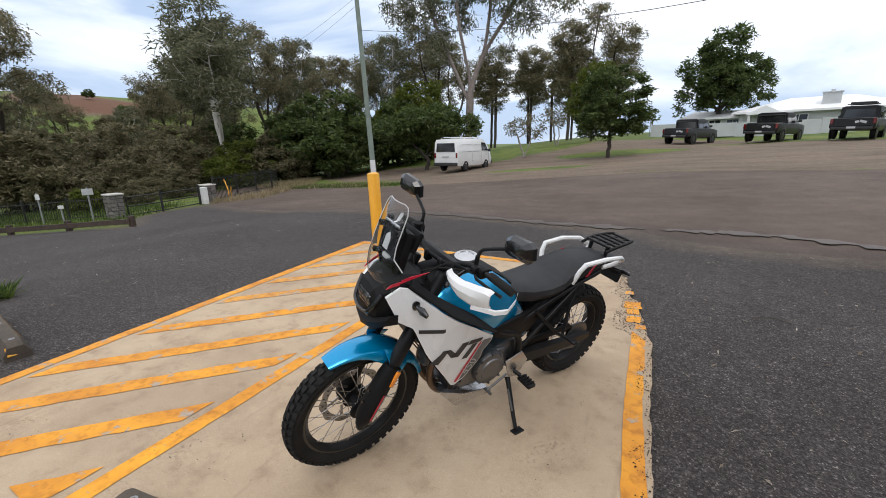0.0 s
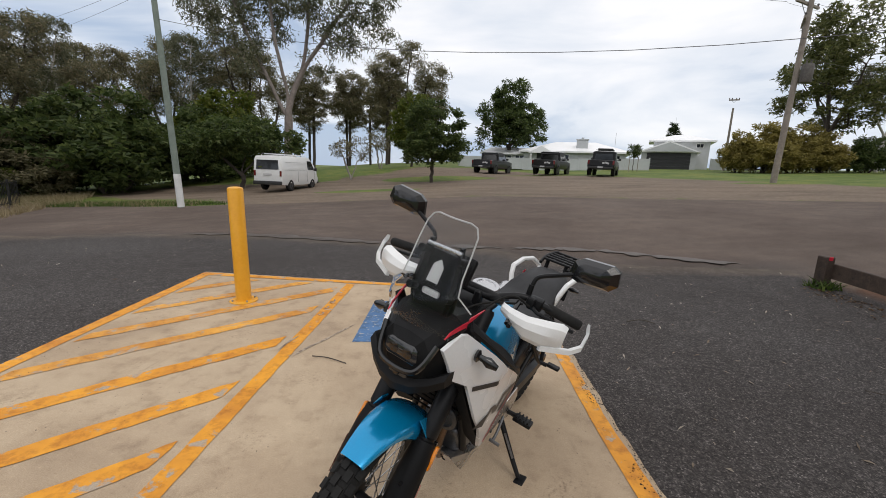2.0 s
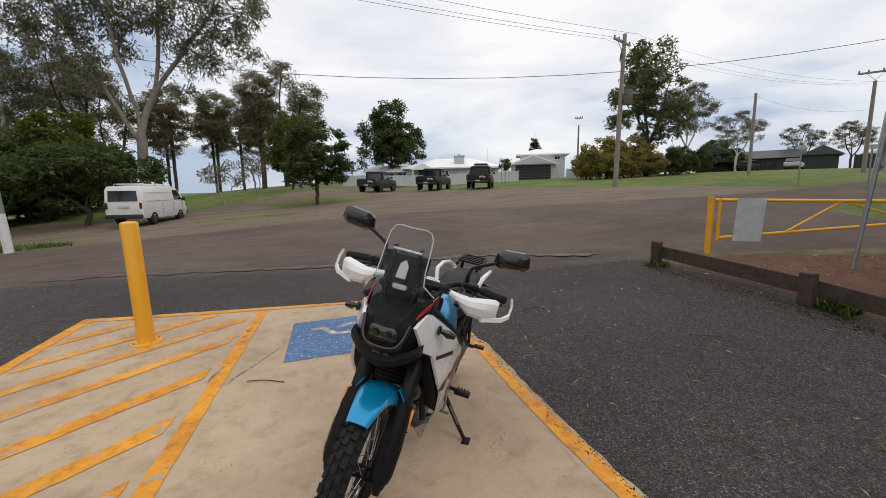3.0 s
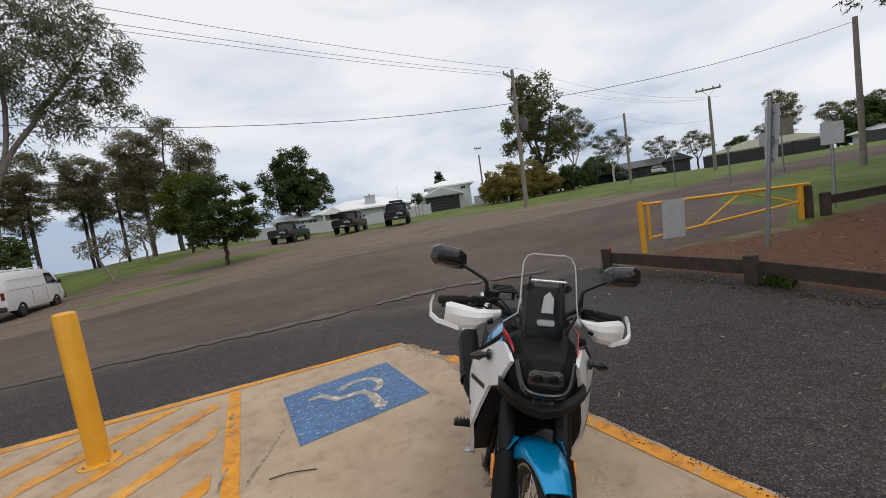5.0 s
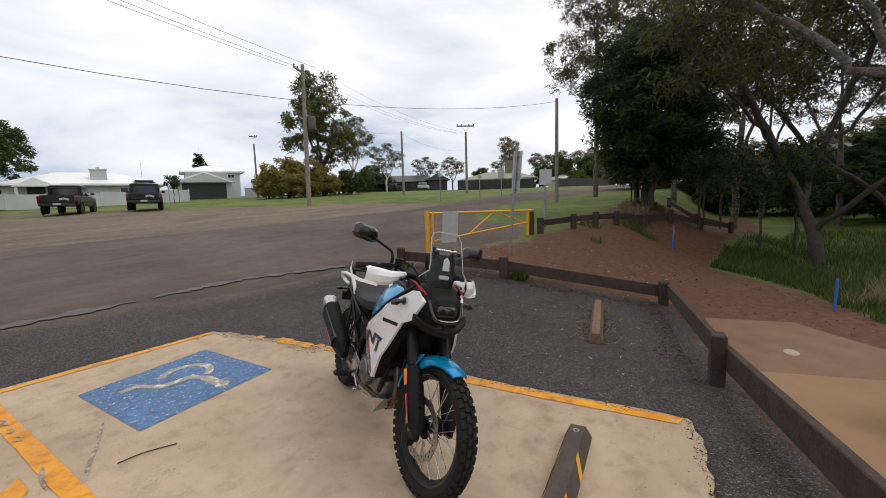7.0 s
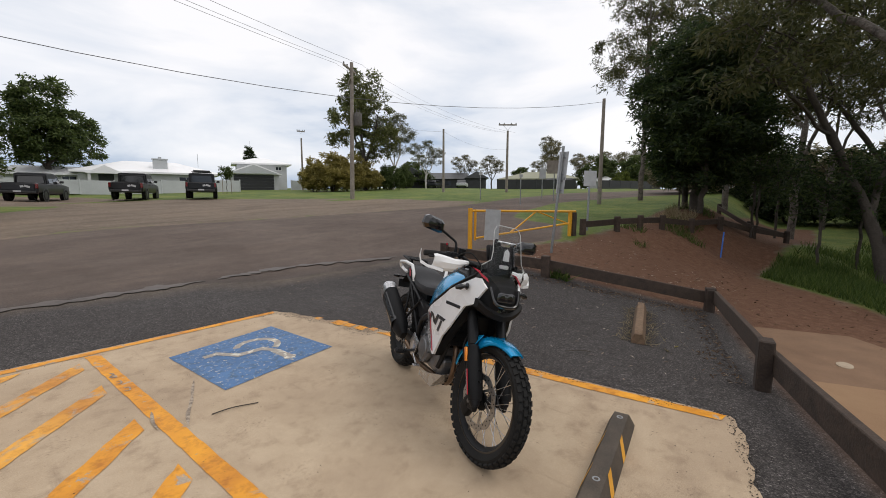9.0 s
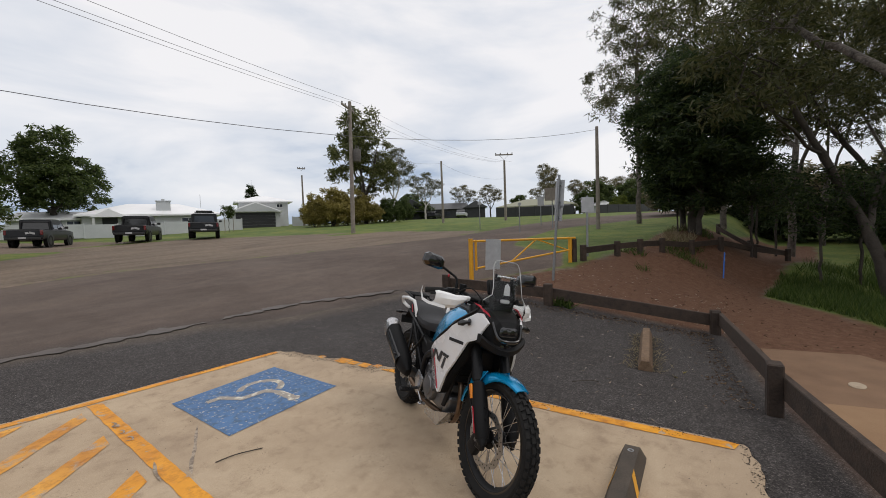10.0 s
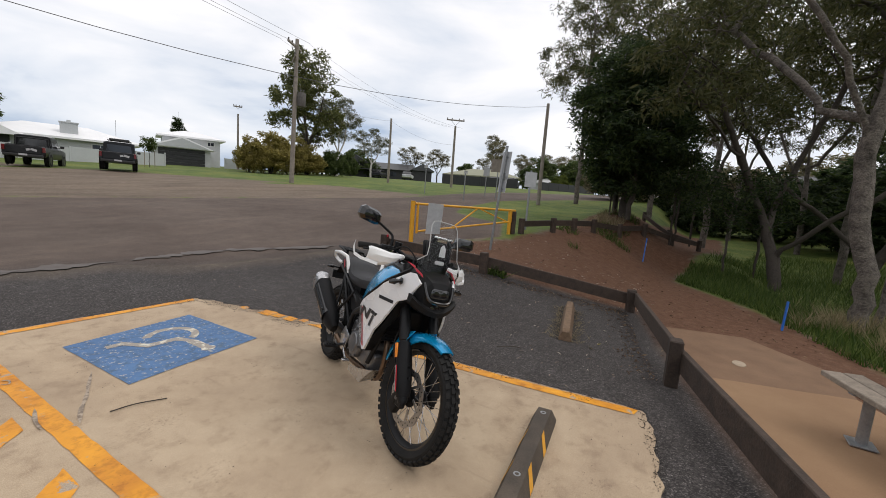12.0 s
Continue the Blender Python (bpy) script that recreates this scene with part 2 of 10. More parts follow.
M_slab = slab_material()
CONC1, CONC2 = (0.31, 0.24, 0.18), (0.47, 0.385, 0.29)
M_yline = worn_paint("worn_yellow_paint", (0.56, 0.205, 0.012), (0.88, 0.39, 0.016), CONC1, CONC2, 7.5, 0.585)
M_yline_old = worn_paint("faded_yellow_paint", (0.52, 0.205, 0.022), (0.82, 0.40, 0.05), CONC1, CONC2, 5.0, 0.52, 0.10)
M_blue_mark = worn_paint("worn_blue_paint", (0.046, 0.125, 0.275), (0.075, 0.18, 0.37), (0.26, 0.26, 0.25), (0.60, 0.56, 0.48), 30.0, 0.575, 0.05)
M_white_mark = worn_paint("worn_white_paint", (0.62, 0.59, 0.49), (0.74, 0.71, 0.60), (0.24, 0.21, 0.18), (0.40, 0.36, 0.31), 9.0, 0.42, 0.05)
M_ysteel = surf("yellow_painted_steel", (0.72, 0.33, 0.015), (0.84, 0.42, 0.03), 3, 0.42, 0, 0.08, 30, 0.2)
M_wood_dark = surf("dark_oiled_timber", (0.022, 0.014, 0.010), (0.082, 0.055, 0.040), 9, 0.75, 0, 0.7, 45, dist=0.006, each=0.2)
M_wood_grey = surf("weathered_grey_timber", (0.13, 0.105, 0.08), (0.30, 0.25, 0.20), 14, 0.8, 0, 0.6, 60, dist=0.005, each=0.2)
M_wood_brown = surf("brown_split_timber", (0.10, 0.062, 0.036), (0.26, 0.17, 0.105), 14, 0.85, 0, 0.7, 60, dist=0.006)
M_galv = surf("galvanised_steel", (0.26, 0.27, 0.28), (0.42, 0.43, 0.44), 12, 0.45, 0.7, 0.05, 60)
M_sign_back = surf("weathered_sign_aluminium", (0.40, 0.41, 0.42), (0.58, 0.59, 0.60), 6, 0.5, 0.3, 0.05, 50)
M_path = surf("brown_stained_concrete", (0.215, 0.115, 0.056), (0.37, 0.235, 0.132), 1.4, 0.85, 0, 0.35, 120, dist=0.004, spread=0.7)
M_path_old = surf("earth_covered_concrete", (0.14, 0.075, 0.040), (0.28, 0.172, 0.104), 2.5, 0.9, 0, 0.5, 110, dist=0.006, spread=0.7)
M_cap = surf("tan_concrete_cap", (0.34, 0.26, 0.18), (0.48, 0.39, 0.29), 9, 0.85, 0, 0.3, 90)
M_conc_pale = surf("pale_concrete", (0.42, 0.40, 0.36), (0.58, 0.56, 0.52), 3, 0.8, 0, 0.3, 90)
M_stone = surf("rough_grey_stone", (0.07, 0.065, 0.06), (0.20, 0.185, 0.17), 8, 0.85, 0, 0.8, 40, dist=0.01, each=0.3)
M_iron = surf("black_painted_iron", (0.012, 0.012, 0.013), (0.03, 0.03, 0.03), 10, 0.5, 0.2, 0.1, 60)
M_rubber = surf("black_rubber", (0.010, 0.010, 0.010), (0.026, 0.025, 0.024), 9, 0.8, 0, 0.35, 130, dist=0.002, spec=0.2)
M_rubber_stop = surf("dusty_black_rubber", (0.042, 0.034, 0.027), (0.125, 0.098, 0.074), 5, 0.85, 0, 0.3, 110)
M_pole_wood = surf("weathered_power_pole_timber", (0.17, 0.145, 0.12), (0.33, 0.29, 0.25), 5, 0.85, 0, 0.5, 40, dist=0.006)
M_pole_green = surf("lichened_pole_timber", (0.14, 0.175, 0.15), (0.24, 0.28, 0.245), 4, 0.85, 0, 0.4, 40)
M_white_paint = surf("white_weathered_paint", (0.55, 0.56, 0.55), (0.72, 0.72, 0.71), 4, 0.6, 0, 0.2, 60)
M_wire = surf("dark_wire", (0.09, 0.09, 0.095), (0.15, 0.15, 0.155), 6, 0.6, 0.3, 0, 30)
M_blue_peg = surf("blue_painted_post", (0.008, 0.10, 0.42), (0.015, 0.15, 0.55), 10, 0.45, 0, 0.1, 60)
M_bark_pink = surf("pinkish_grey_gum_bark", (0.105, 0.083, 0.072), (0.30, 0.255, 0.23), 3.0, 0.87, 0, 0.9, 24, dist=0.03, spread=0.6)
M_bark_grey = surf("grey_smooth_gum_bark", (0.15, 0.13, 0.115), (0.37, 0.34, 0.31), 2.6, 0.85, 0, 0.7, 22, dist=0.02, spread=0.7)
M_bark_near = surf("rough_grey_brown_gum_bark", (0.042, 0.034, 0.028), (0.24, 0.205, 0.175), 5.0, 0.9, 0, 1.0, 22, dist=0.06, spread=0.45)
M_bark_white = surf("pale_gum_bark", (0.36, 0.33, 0.30), (0.64, 0.61, 0.57), 1.8, 0.8, 0, 0.5, 16, dist=0.02, spread=0.7)
M_bark_dark = surf("dark_rough_bark", (0.028, 0.022, 0.018), (0.10, 0.082, 0.066), 4, 0.9, 0, 0.9, 26, dist=0.03, spread=0.7)


def leaf_material(name, a, b_, c):
    m, nt, n, l, b = nodes_of(name)
    g = n.new("ShaderNodeNewGeometry")
    r = ramp_node(nt, g.outputs["Random Per Island"], [(0.0, a), (0.55, b_), (1.0, c)])
    l.new(r.outputs[0], b.inputs["Base Color"])
    b.inputs["Roughness"].default_value = 0.55
    b.inputs["Specular IOR Level"].default_value = 0.35
    t = n.new("ShaderNodeBsdfTranslucent")
    l.new(r.outputs[0], t.inputs["Color"])
    mx = n.new("ShaderNodeMixShader"); mx.inputs[0].default_value = 0.5
    l.new(b.outputs[0], mx.inputs[1]); l.new(t.outputs[0], mx.inputs[2])
    l.new(mx.outputs[0], n["Material Output"].inputs[0])
    return m


M_leaf_gum = leaf_material("grey_green_gum_leaf", (0.074, 0.084, 0.044), (0.142, 0.148, 0.084), (0.24, 0.225, 0.145))
# gum leaf again, with the creek side's shade put into a darker colour
M_leaf_creek_shade = leaf_material("gum_leaf_darkened_for_shade", (0.045, 0.054, 0.018), (0.088, 0.094, 0.034), (0.155, 0.145, 0.065))
M_leaf_gum2 = leaf_material("brownish_gum_leaf", (0.10, 0.098, 0.050), (0.180, 0.166, 0.092), (0.29, 0.245, 0.15))
M_leaf_green = leaf_material("broad_green_leaf", (0.038, 0.062, 0.018), (0.075, 0.108, 0.030), (0.14, 0.17, 0.052))
M_leaf_open = leaf_material("olive_green_leaf", (0.06, 0.073, 0.022), (0.115, 0.128, 0.040), (0.205, 0.198, 0.075))
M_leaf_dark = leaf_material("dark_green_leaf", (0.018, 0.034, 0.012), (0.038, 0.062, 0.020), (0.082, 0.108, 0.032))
M_leaf_lime = leaf_material("yellow_green_leaf", (0.06, 0.09, 0.012), (0.11, 0.14, 0.02), (0.18, 0.19, 0.035))
M_leaf_rust = leaf_material("rust_brown_leaf", (0.19, 0.16, 0.042), (0.30, 0.25, 0.07), (0.40, 0.335, 0.12))
M_grass_blade = leaf_material("green_grass_blade", (0.035, 0.065, 0.012), (0.07, 0.115, 0.022), (0.15, 0.19, 0.05))
M_lawn_blade = leaf_material("lawn_grass_blade", (0.075, 0.12, 0.02), (0.12, 0.175, 0.03), (0.19, 0.23, 0.06))
M_grass_dry = leaf_material("dry_grass_blade", (0.20, 0.155, 0.08), (0.32, 0.26, 0.15), (0.44, 0.37, 0.24))

# ---------- building helpers ----------
def finish(me, smooth=35.0):
    if smooth:
        me.polygons.foreach_set("use_smooth", [True] * len(me.polygons))
        me.set_sharp_from_angle(angle=radians(smooth))
    return me


def mesh_from(name, bm, mats, smooth=35.0):
    bmesh.ops.recalc_face_normals(bm, faces=bm.faces[:])
    me = bpy.data.meshes.new(name)
    bm.to_mesh(me)
    bm.free()
    for m in (mats if isinstance(mats, (list, tuple)) else [mats]):
        me.materials.append(m)
    return finish(me, smooth)


def part(name, bm, mats, parent=None, label="", smooth=35.0):
    ob = new(name, mesh_from(name, bm, mats, smooth))
    if parent is not None:
        ob.parent = parent
    if label:
        tagged(ob, label)
    return ob


def shared(name, me, parent, m=None):
    ob = new(name, me)
    ob.parent = parent
    if m is not None:
        ob.matrix_basis = m
    return ob


def thing(name, m, label, category, group="", kind=""):
    ob = new(name)
    ob.empty_display_size = 0.1
    ob.matrix_basis = m
    return tagged(ob, label, category, group, kind)


def raw_mesh(name, verts, faces, mat, smooth=0):
    me = bpy.data.meshes.new(name)
    me.from_pydata(verts, [], faces)
    me.materials.append(mat)
    me.update()
    return finish(me, smooth)


def box(bm, c, s, bevel=0.0, m=None, seg=1):
    """A box at centre c with sizes s, bevelled."""
    r = bmesh.ops.create_cube(bm, size=1.0)
    vs = r["verts"]
    bmesh.ops.scale(bm, vec=s, verts=vs)
    if bevel:
        es = list({e for v in vs for e in v.link_edges})
        rb = bmesh.ops.bevel(bm, geom=es, offset=bevel, segments=seg, affect='EDGES', profile=0.5)
        vs = list({v for f in rb["faces"] for v in f.verts} | {v for v in vs if v.is_valid})
    if m is not None:
        bmesh.ops.transform(bm, matrix=m, verts=vs)
    bmesh.ops.translate(bm, vec=c, verts=vs)
    return vs


def tube(bm, pts, radii, n=8, cap=True):
    """A round bar along pts with the given radius or radii."""
    pts = [Vector(p) for p in pts]
    if isinstance(radii, (int, float)):
        radii = [radii] * len(pts)
    rings, side = [], None
    for i, p in enumerate(pts):
        d = (pts[min(i + 1, len(pts) - 1)] - pts[max(i - 1, 0)]).normalized()
        if side is None or abs(side.dot(d)) > 0.98:
            side = d.orthogonal().normalized()
        side = (side - d * side.dot(d)).normalized()
        up = d.cross(side)
        rings.append([bm.verts.new(p + radii[i] * (math.cos(a) * side + math.sin(a) * up)) for a in [2 * math.pi * k / n for k in range(n)]])
    for a, b in zip(rings, rings[1:]):
        for k in range(n):
            bm.faces.new((a[k], a[(k + 1) % n], b[(k + 1) % n], b[k]))
    if cap:
        bm.faces.new(rings[0][::-1])
        bm.faces.new(rings[-1])
    return rings


def curve_pts(pts, n=6):
    """A smooth line through pts (Catmull-Rom)."""
    p = [Vector(q) for q in pts]
    p = [2 * p[0] - p[1]] + p + [2 * p[-1] - p[-2]]
    out = []
    for i in range(1, len(p) - 2):
        for k in range(n):
            t = k / n
            out.append(0.5 * (2 * p[i] + (p[i + 1] - p[i - 1]) * t + (2 * p[i - 1] - 5 * p[i] + 4 * p[i + 1] - p[i + 2]) * t * t + (3 * p[i] - p[i - 1] - 3 * p[i + 1] + p[i + 2]) * t ** 3))
    return out + [p[-2]]


def lathe(bm, profile, n=24, axis='Z', m=None, closed=False):
    """A turned form: profile of (radius, height)."""
    rings = []
    for r, h in profile:
        ring = []
        for k in range(n):
            a = 2 * math.pi * k / n
            v = {'Z': (r * math.cos(a), r * math.sin(a), h), 'Y': (r * math.cos(a), h, r * math.sin(a)), 'X': (h, r * math.cos(a), r * math.sin(a))}[axis]
            v = Vector(v)
            ring.append(bm.verts.new(m @ v if m is not None else v))
        rings.append(ring)
    if closed:
        rings.append(rings[0])
    for a, b in zip(rings, rings[1:]):
        for k in range(n):
            bm.faces.new((a[k], a[(k + 1) % n], b[(k + 1) % n], b[k]))
    if not closed:
        for ring in (rings[0], rings[-1]):
            try:
                bm.faces.new(ring)
            except ValueError:
                pass
    return rings


def loft(bm, sections, closed_ends=True, wrap=True):
    """A skin over sections, each a list of the same number of points."""
    rings = [[bm.verts.new(p) for p in s] for s in sections]
    n = len(rings[0])
    for a, b in zip(rings, rings[1:]):
        for k in range(n if wrap else n - 1):
            bm.faces.new((a[k], a[(k + 1) % n], b[(k + 1) % n], b[k]))
    if closed_ends and wrap:
        bm.faces.new(rings[0][::-1])
        bm.faces.new(rings[-1])
    return rings


def plate(bm, pts, thick, bevel=0.0):
    """A flat or slightly warped polygon of 3D points, given thickness along its normal."""
    vs = [bm.verts.new(p) for p in pts]
    f = bm.faces.new(vs)
    f.normal_update()
    nrm = f.normal.copy()
    r = bmesh.ops.extrude_face_region(bm, geom=[f])
    top = [v for v in r["geom"] if isinstance(v, bmesh.types.BMVert)]
    bmesh.ops.translate(bm, vec=nrm * thick, verts=top)
    if bevel:
        es = [e for e in {e for v in vs + top for e in v.link_edges}]
        bmesh.ops.bevel(bm, geom=es, offset=bevel, segments=2, affect='EDGES', profile=0.5)


def flat_poly(name, pts, z, mat, kind="structure", label="", category="", parent=None):
    """A thin painted layer."""
    bm = bmesh.new()
    vs = [bm.verts.new((x, y, z)) for x, y in pts]
    bm.faces.new(vs)
    bm.normal_update()
    bmesh.ops.triangulate(bm, faces=bm.faces[:])
    ob = part(name, bm, mat, parent, label, 0)
    if parent is None:
        tagged(ob, label, category, kind=kind)
    return ob


def clip(poly, inside, cut):
    out = []
    for i, p in enumerate(poly):
        q = poly[(i + 1) % len(poly)]
        if inside(p):
            out.append(p)
        if inside(p) != inside(q):
            out.append(cut(p, q))
    return out


def clip_rect(poly, x0, y0, x1, y1):
    for ax, v, s in ((0, x0, 1), (0, x1, -1), (1, y0, 1), (1, y1, -1)):
        poly = clip(poly, lambda p: (p[ax] - v) * s >= 0, lambda p, q: tuple(p[k] + (q[k] - p[k]) * (v - p[ax]) / (q[ax] - p[ax]) for k in (0, 1)))
        if not poly:
            return []
    return poly


# ---------- the lie of the land ----------
def ease(a, b, v):
    t = min(1.0, max(0.0, (v - a) / (b - a)))
    return t * t * (3 - 2 * t)


def land(x, y):
    d = math.hypot(max(-3.5 - x, 0, x - 1.1), max(-3.0 - y, 0, y - 3.3))
    base = (0.052 if x > 0 else 0.075) * max(-60, min(60, x)) + 0.030 * max(-30, min(90, y))
    base = 4.0 * math.tanh(base / 4.0) * ease(0, 9, d) + 0.9 * ease(24, 38, y) * ease(-34, -20, x) * ease(4, -6, x)
    dip = -0.098 * max(0.0, min(x, 20) - 0.5) * ease(0, 4, 2.5 - y) * (1 - 0.75 * ease(6, 16, -y))
    hill = 14 * ease(45, 95, -x) * ease(-40, 0, y) * ease(115, 65, y)
    bumps = 0.12 * noise.noise((x * 0.12, y * 0.12, 0)) * ease(9, 25, d)
    bank = 0.28 * ease(9.5, 12, x) * ease(2.5, 0.6, y) * ease(-1.6, 0.2, y) * ease(22, 16, x)
    rise = 0.75 * ease(12.5, 15.5, x) * ease(-4.5, -2.0, y) * ease(3.0, 0.0, y) * ease(26, 20, x)
    return base + dip + hill + bumps + bank + rise


PARK = [(-43.07, -12.30), (-27.83, -0.22), (-22.62, 2.28), (-19.37, 3.24), (-14.82, 4.86), (-17.58, 6.27), (-18.65, 7.93), (-18.29, 9.89), (-12.75, 8.08), (-6.20, 6.47), (-2.1, 6.2), (0.6, 5.75), (1.6, 5.1), (4.9, 4.7),
        (5.00, 3.88), (5.18, 1.52), (6.1, -1.2), (2.5, -2.06), (0.3, -2.65), (-2, -3.0), (-4.5, -2.6), (-6, -1.9), (-12.83, -1.62), (-21.47, -4.05), (-32.36, -14.69)]
ROAD = [(-18.29, 9.89), (-12.75, 8.08), (-6.20, 6.47), (-2.1, 6.2), (0.6, 5.75), (1.6, 5.1), (4.9, 4.7), (5.00, 3.98), (5.93, 4.09), (8.20, 2.68), (10.50, 3.67), (11.06, 5.17), (11.86, 6.28), (13.95, 7.17), (19.03, 8.08), (27.44, 7.17), (38.37, 4.47), (75.30, 1.13), (76.93, 6.53),
        (42.18, 11.76), (31.39, 13.00), (22.86, 12.76), (15.14, 11.36), (6.36, 13.13), (1.23, 14.65), (-5.66, 14.30), (-12.77, 14.46), (-19.16, 16.25), (-27.68, 18.95), (-29.74, 15.31), (-21.28, 12.48)]
DIRT = [(-10.25, 14.14), (-5.66, 14.30), (1.23, 14.65), (6.36, 13.13), (15.14, 11.36), (19.12, 12.81), (17.97, 17.06), (14.36, 24.81), (12.55, 27.81), (6.42, 33.45), (4.66, 40.29), (-0.37, 43.30), (-3.43, 38.39), (-5.55, 34.06), (-7.64, 30.80), (-11.33, 28.77), (-14.55, 27.40), (-18.99, 28.63), (-23.45, 27.81), (-24.51, 23.02), (-18.11, 19.43), (-13.40, 17.61), (-11.06, 16.04)]
EARTH = [(4.87, 3.83), (5.93, 3.99), (8.19, 2.23), (13.28, 1.95), (17.06, 1.67), (23.57, 0.90), (31.21, -0.14), (31.53, -3.06), (21.82, -2.99), (13.90, -1.66), (11.28, -1.37), (8.75, -2.95), (6.64, -3.97), (3.8, -4.4), (0, -6), (-4, -6), (-2, -3.0), (0.35, -2.45), (2.5, -1.84), (5.93, -1.0), (4.98, 1.52)]
HILLEARTH = [(-79.84, 23.24), (-74.27, 35.77), (-84.96, 44.32), (-95.67, 34.36), (-90.63, 21.32)]


def inside_depth(poly, X, Y):
    """Distance into a polygon, negative outside."""
    best = np.full(X.shape, 1e9)
    ins = np.zeros(X.shape, bool)
    for (x0, y0), (x1, y1) in zip(poly, poly[1:] + poly[:1]):
        dx, dy = x1 - x0, y1 - y0
        t = np.clip(((X - x0) * dx + (Y - y0) * dy) / (dx * dx + dy * dy), 0, 1)
        best = np.minimum(best, np.hypot(X - x0 - t * dx, Y - y0 - t * dy))
        if dy:
            ins ^= ((y0 > Y) != (y1 > Y)) & (X < (x1 - x0) * (Y - y0) / dy + x0)
    return np.where(ins, best, -best)


def steps(stops):
    out = [stops[0][0]]
    for (a, s), (b, _) in zip(stops, stops[1:]):
        k = max(1, round((b - a) / s))
        out += [a + (b - a) * i / k for i in range(1, k + 1)]
    return out


def build_ground():
    xs = steps([(-900, 150), (-150, 12), (-60, 2.0), (-32, 0.5), (-8, 0.2), (9, 0.4), (32, 2.0), (80, 20), (200, 150), (900, 1)])
    ys = steps([(-500, 120), (-60, 8), (-20, 1.0), (-7, 0.2), (9, 0.4), (42, 2.0), (90, 20), (200, 150), (900, 1)])
    X, Y = np.meshgrid(xs, ys)
    Z = np.array([[land(x, y) - 0.02 for x in xs] for y in ys])
    park, road, dirt, earth, hill = (inside_depth(p, X, Y) for p in (PARK, ROAD, DIRT, EARTH, HILLEARTH))
    soft = lambda d, w: np.clip(0.5 + d / w, 0, 1)
    tufts = [(-2.67, 27.46, 3.0, 1.3), (-1.21, 28.36, 2.6, 1.0), (-5.30, 19.57, 2.4, 0.7), (5.77, 31.49, 3.0, 0.6), (15.71, 20.31, 2.2, 0.8), (-13.31, 14.79, 3.0, 0.7), (-11.98, 28.54, 2, 1.2)]
    patch = np.maximum.reduce([1.2 - np.hypot((X - a) / c, (Y - b) / e) for a, b, c, e in tufts])
    verge = soft(patch, 0.8)
    grass = np.maximum(1 - np.maximum.reduce([soft(dirt, 3.6), soft(earth, 1.6), soft(road, 0.8), soft(park, 0.5), soft(hill, 6)]), verge)
    cover = np.stack([soft(park, np.where(Y > 4.3, 2.2, 0.5)), soft(road, 0.7), grass, np.maximum(soft(earth, 1.5), soft(hill, 8))], -1)
    zone = np.where(park > 0, 0, np.where(road > 0, 1, np.where(dirt > 0, 2, 3)))
    ny, nx = X.shape
    idx = np.arange(nx * ny).reshape(ny, nx)
    quads = np.stack([idx[:-1, :-1], idx[:-1, 1:], idx[1:, 1:], idx[1:, :-1]], -1).reshape(-1, 4)
    fz = zone[:-1, :-1].reshape(-1)
    P = np.stack([X, Y, Z], -1).reshape(-1, 3)
    C = cover.reshape(-1, 4)
    for code, name, label, cat in ((0, "car_park", "dark grey chip-seal car park with scattered pale stones", "car park"), (1, "road", "worn brownish bitumen road crossing beyond the car park", "road"),
                                   (2, "gravel_verge", "bare gravel and dirt parking verge beside the road", "verge"), (3, "ground", "grass and bare earth falling to a gully", "ground")):
        q = quads[fz == code]
        used, inv = np.unique(q, return_inverse=True)
        me = bpy.data.meshes.new(name)
        me.from_pydata(P[used].tolist(), [], inv.reshape(-1, 4).tolist())
        at = me.color_attributes.new("cover", 'FLOAT_COLOR', 'POINT')
        at.data.foreach_set("color", C[used].astype(np.float32).ravel())
        me.materials.append(M_ground)
        finish(me, 180)
        tagged(new(name, me), label, cat, kind="structure")


build_ground()

# ---------- the concrete bay with its markings ----------
def ragged(pts, step=0.12, amp=0.02, seed=3.0):
    out = []
    for (x0, y0), (x1, y1) in zip(pts, pts[1:] + pts[:1]):
        k = max(1, int(math.hypot(x1 - x0, y1 - y0) / step))
        nx, ny = -(y1 - y0), x1 - x0
        ln = math.hypot(nx, ny) or 1
        for i in range(k):
            t = i / k
            x, y = x0 + (x1 - x0) * t, y0 + (y1 - y0) * t
            a = (amp(x, y) if callable(amp) else amp) * (noise.noise((x * 7, y * 7, seed)) + 0.6 * noise.noise((x * 23, y * 23, seed + 5)))
            out.append((x + a * nx / ln, y + a * ny / ln))
    return out


SLAB = [(-2.92, -1.86), (-1.2, -1.95), (0.3, -1.92), (0.60, -1.87), (1.02, -1.80), (1.26, -1.70), (1.20, -1.2), (1.10, -0.4), (1.04, 0.4), (1.0, 1.38), (0.93, 1.62), (0.86, 2.1), (0.74, 2.6), (0.58, 3.22), (-1.4, 3.24), (-3.38, 3.26)]
bm = bmesh.new()
rp = ragged(SLAB, 0.05, lambda x, y: 0.055 if x > 0.4 and y > 1.5 else (0.03 if y < -1.5 and x > 0.1 else 0.014))
vs = [bm.verts.new((x, y, 0.0)) for x, y in rp]
f = bm.faces.new(vs)
r = bmesh.ops.extrude_face_region(bm, geom=[f])
bmesh.ops.translate(bm, vec=(0, 0, -0.12), verts=[v for v in r["geom"] if isinstance(v, bmesh.types.BMVert)])
bm.normal_update()
bmesh.ops.triangulate(bm, faces=bm.faces[:])
tagged(part("concrete_slab", bm, M_slab, smooth=0), "stained pale concrete parking slab with ragged edges", "concrete slab", kind="structure")


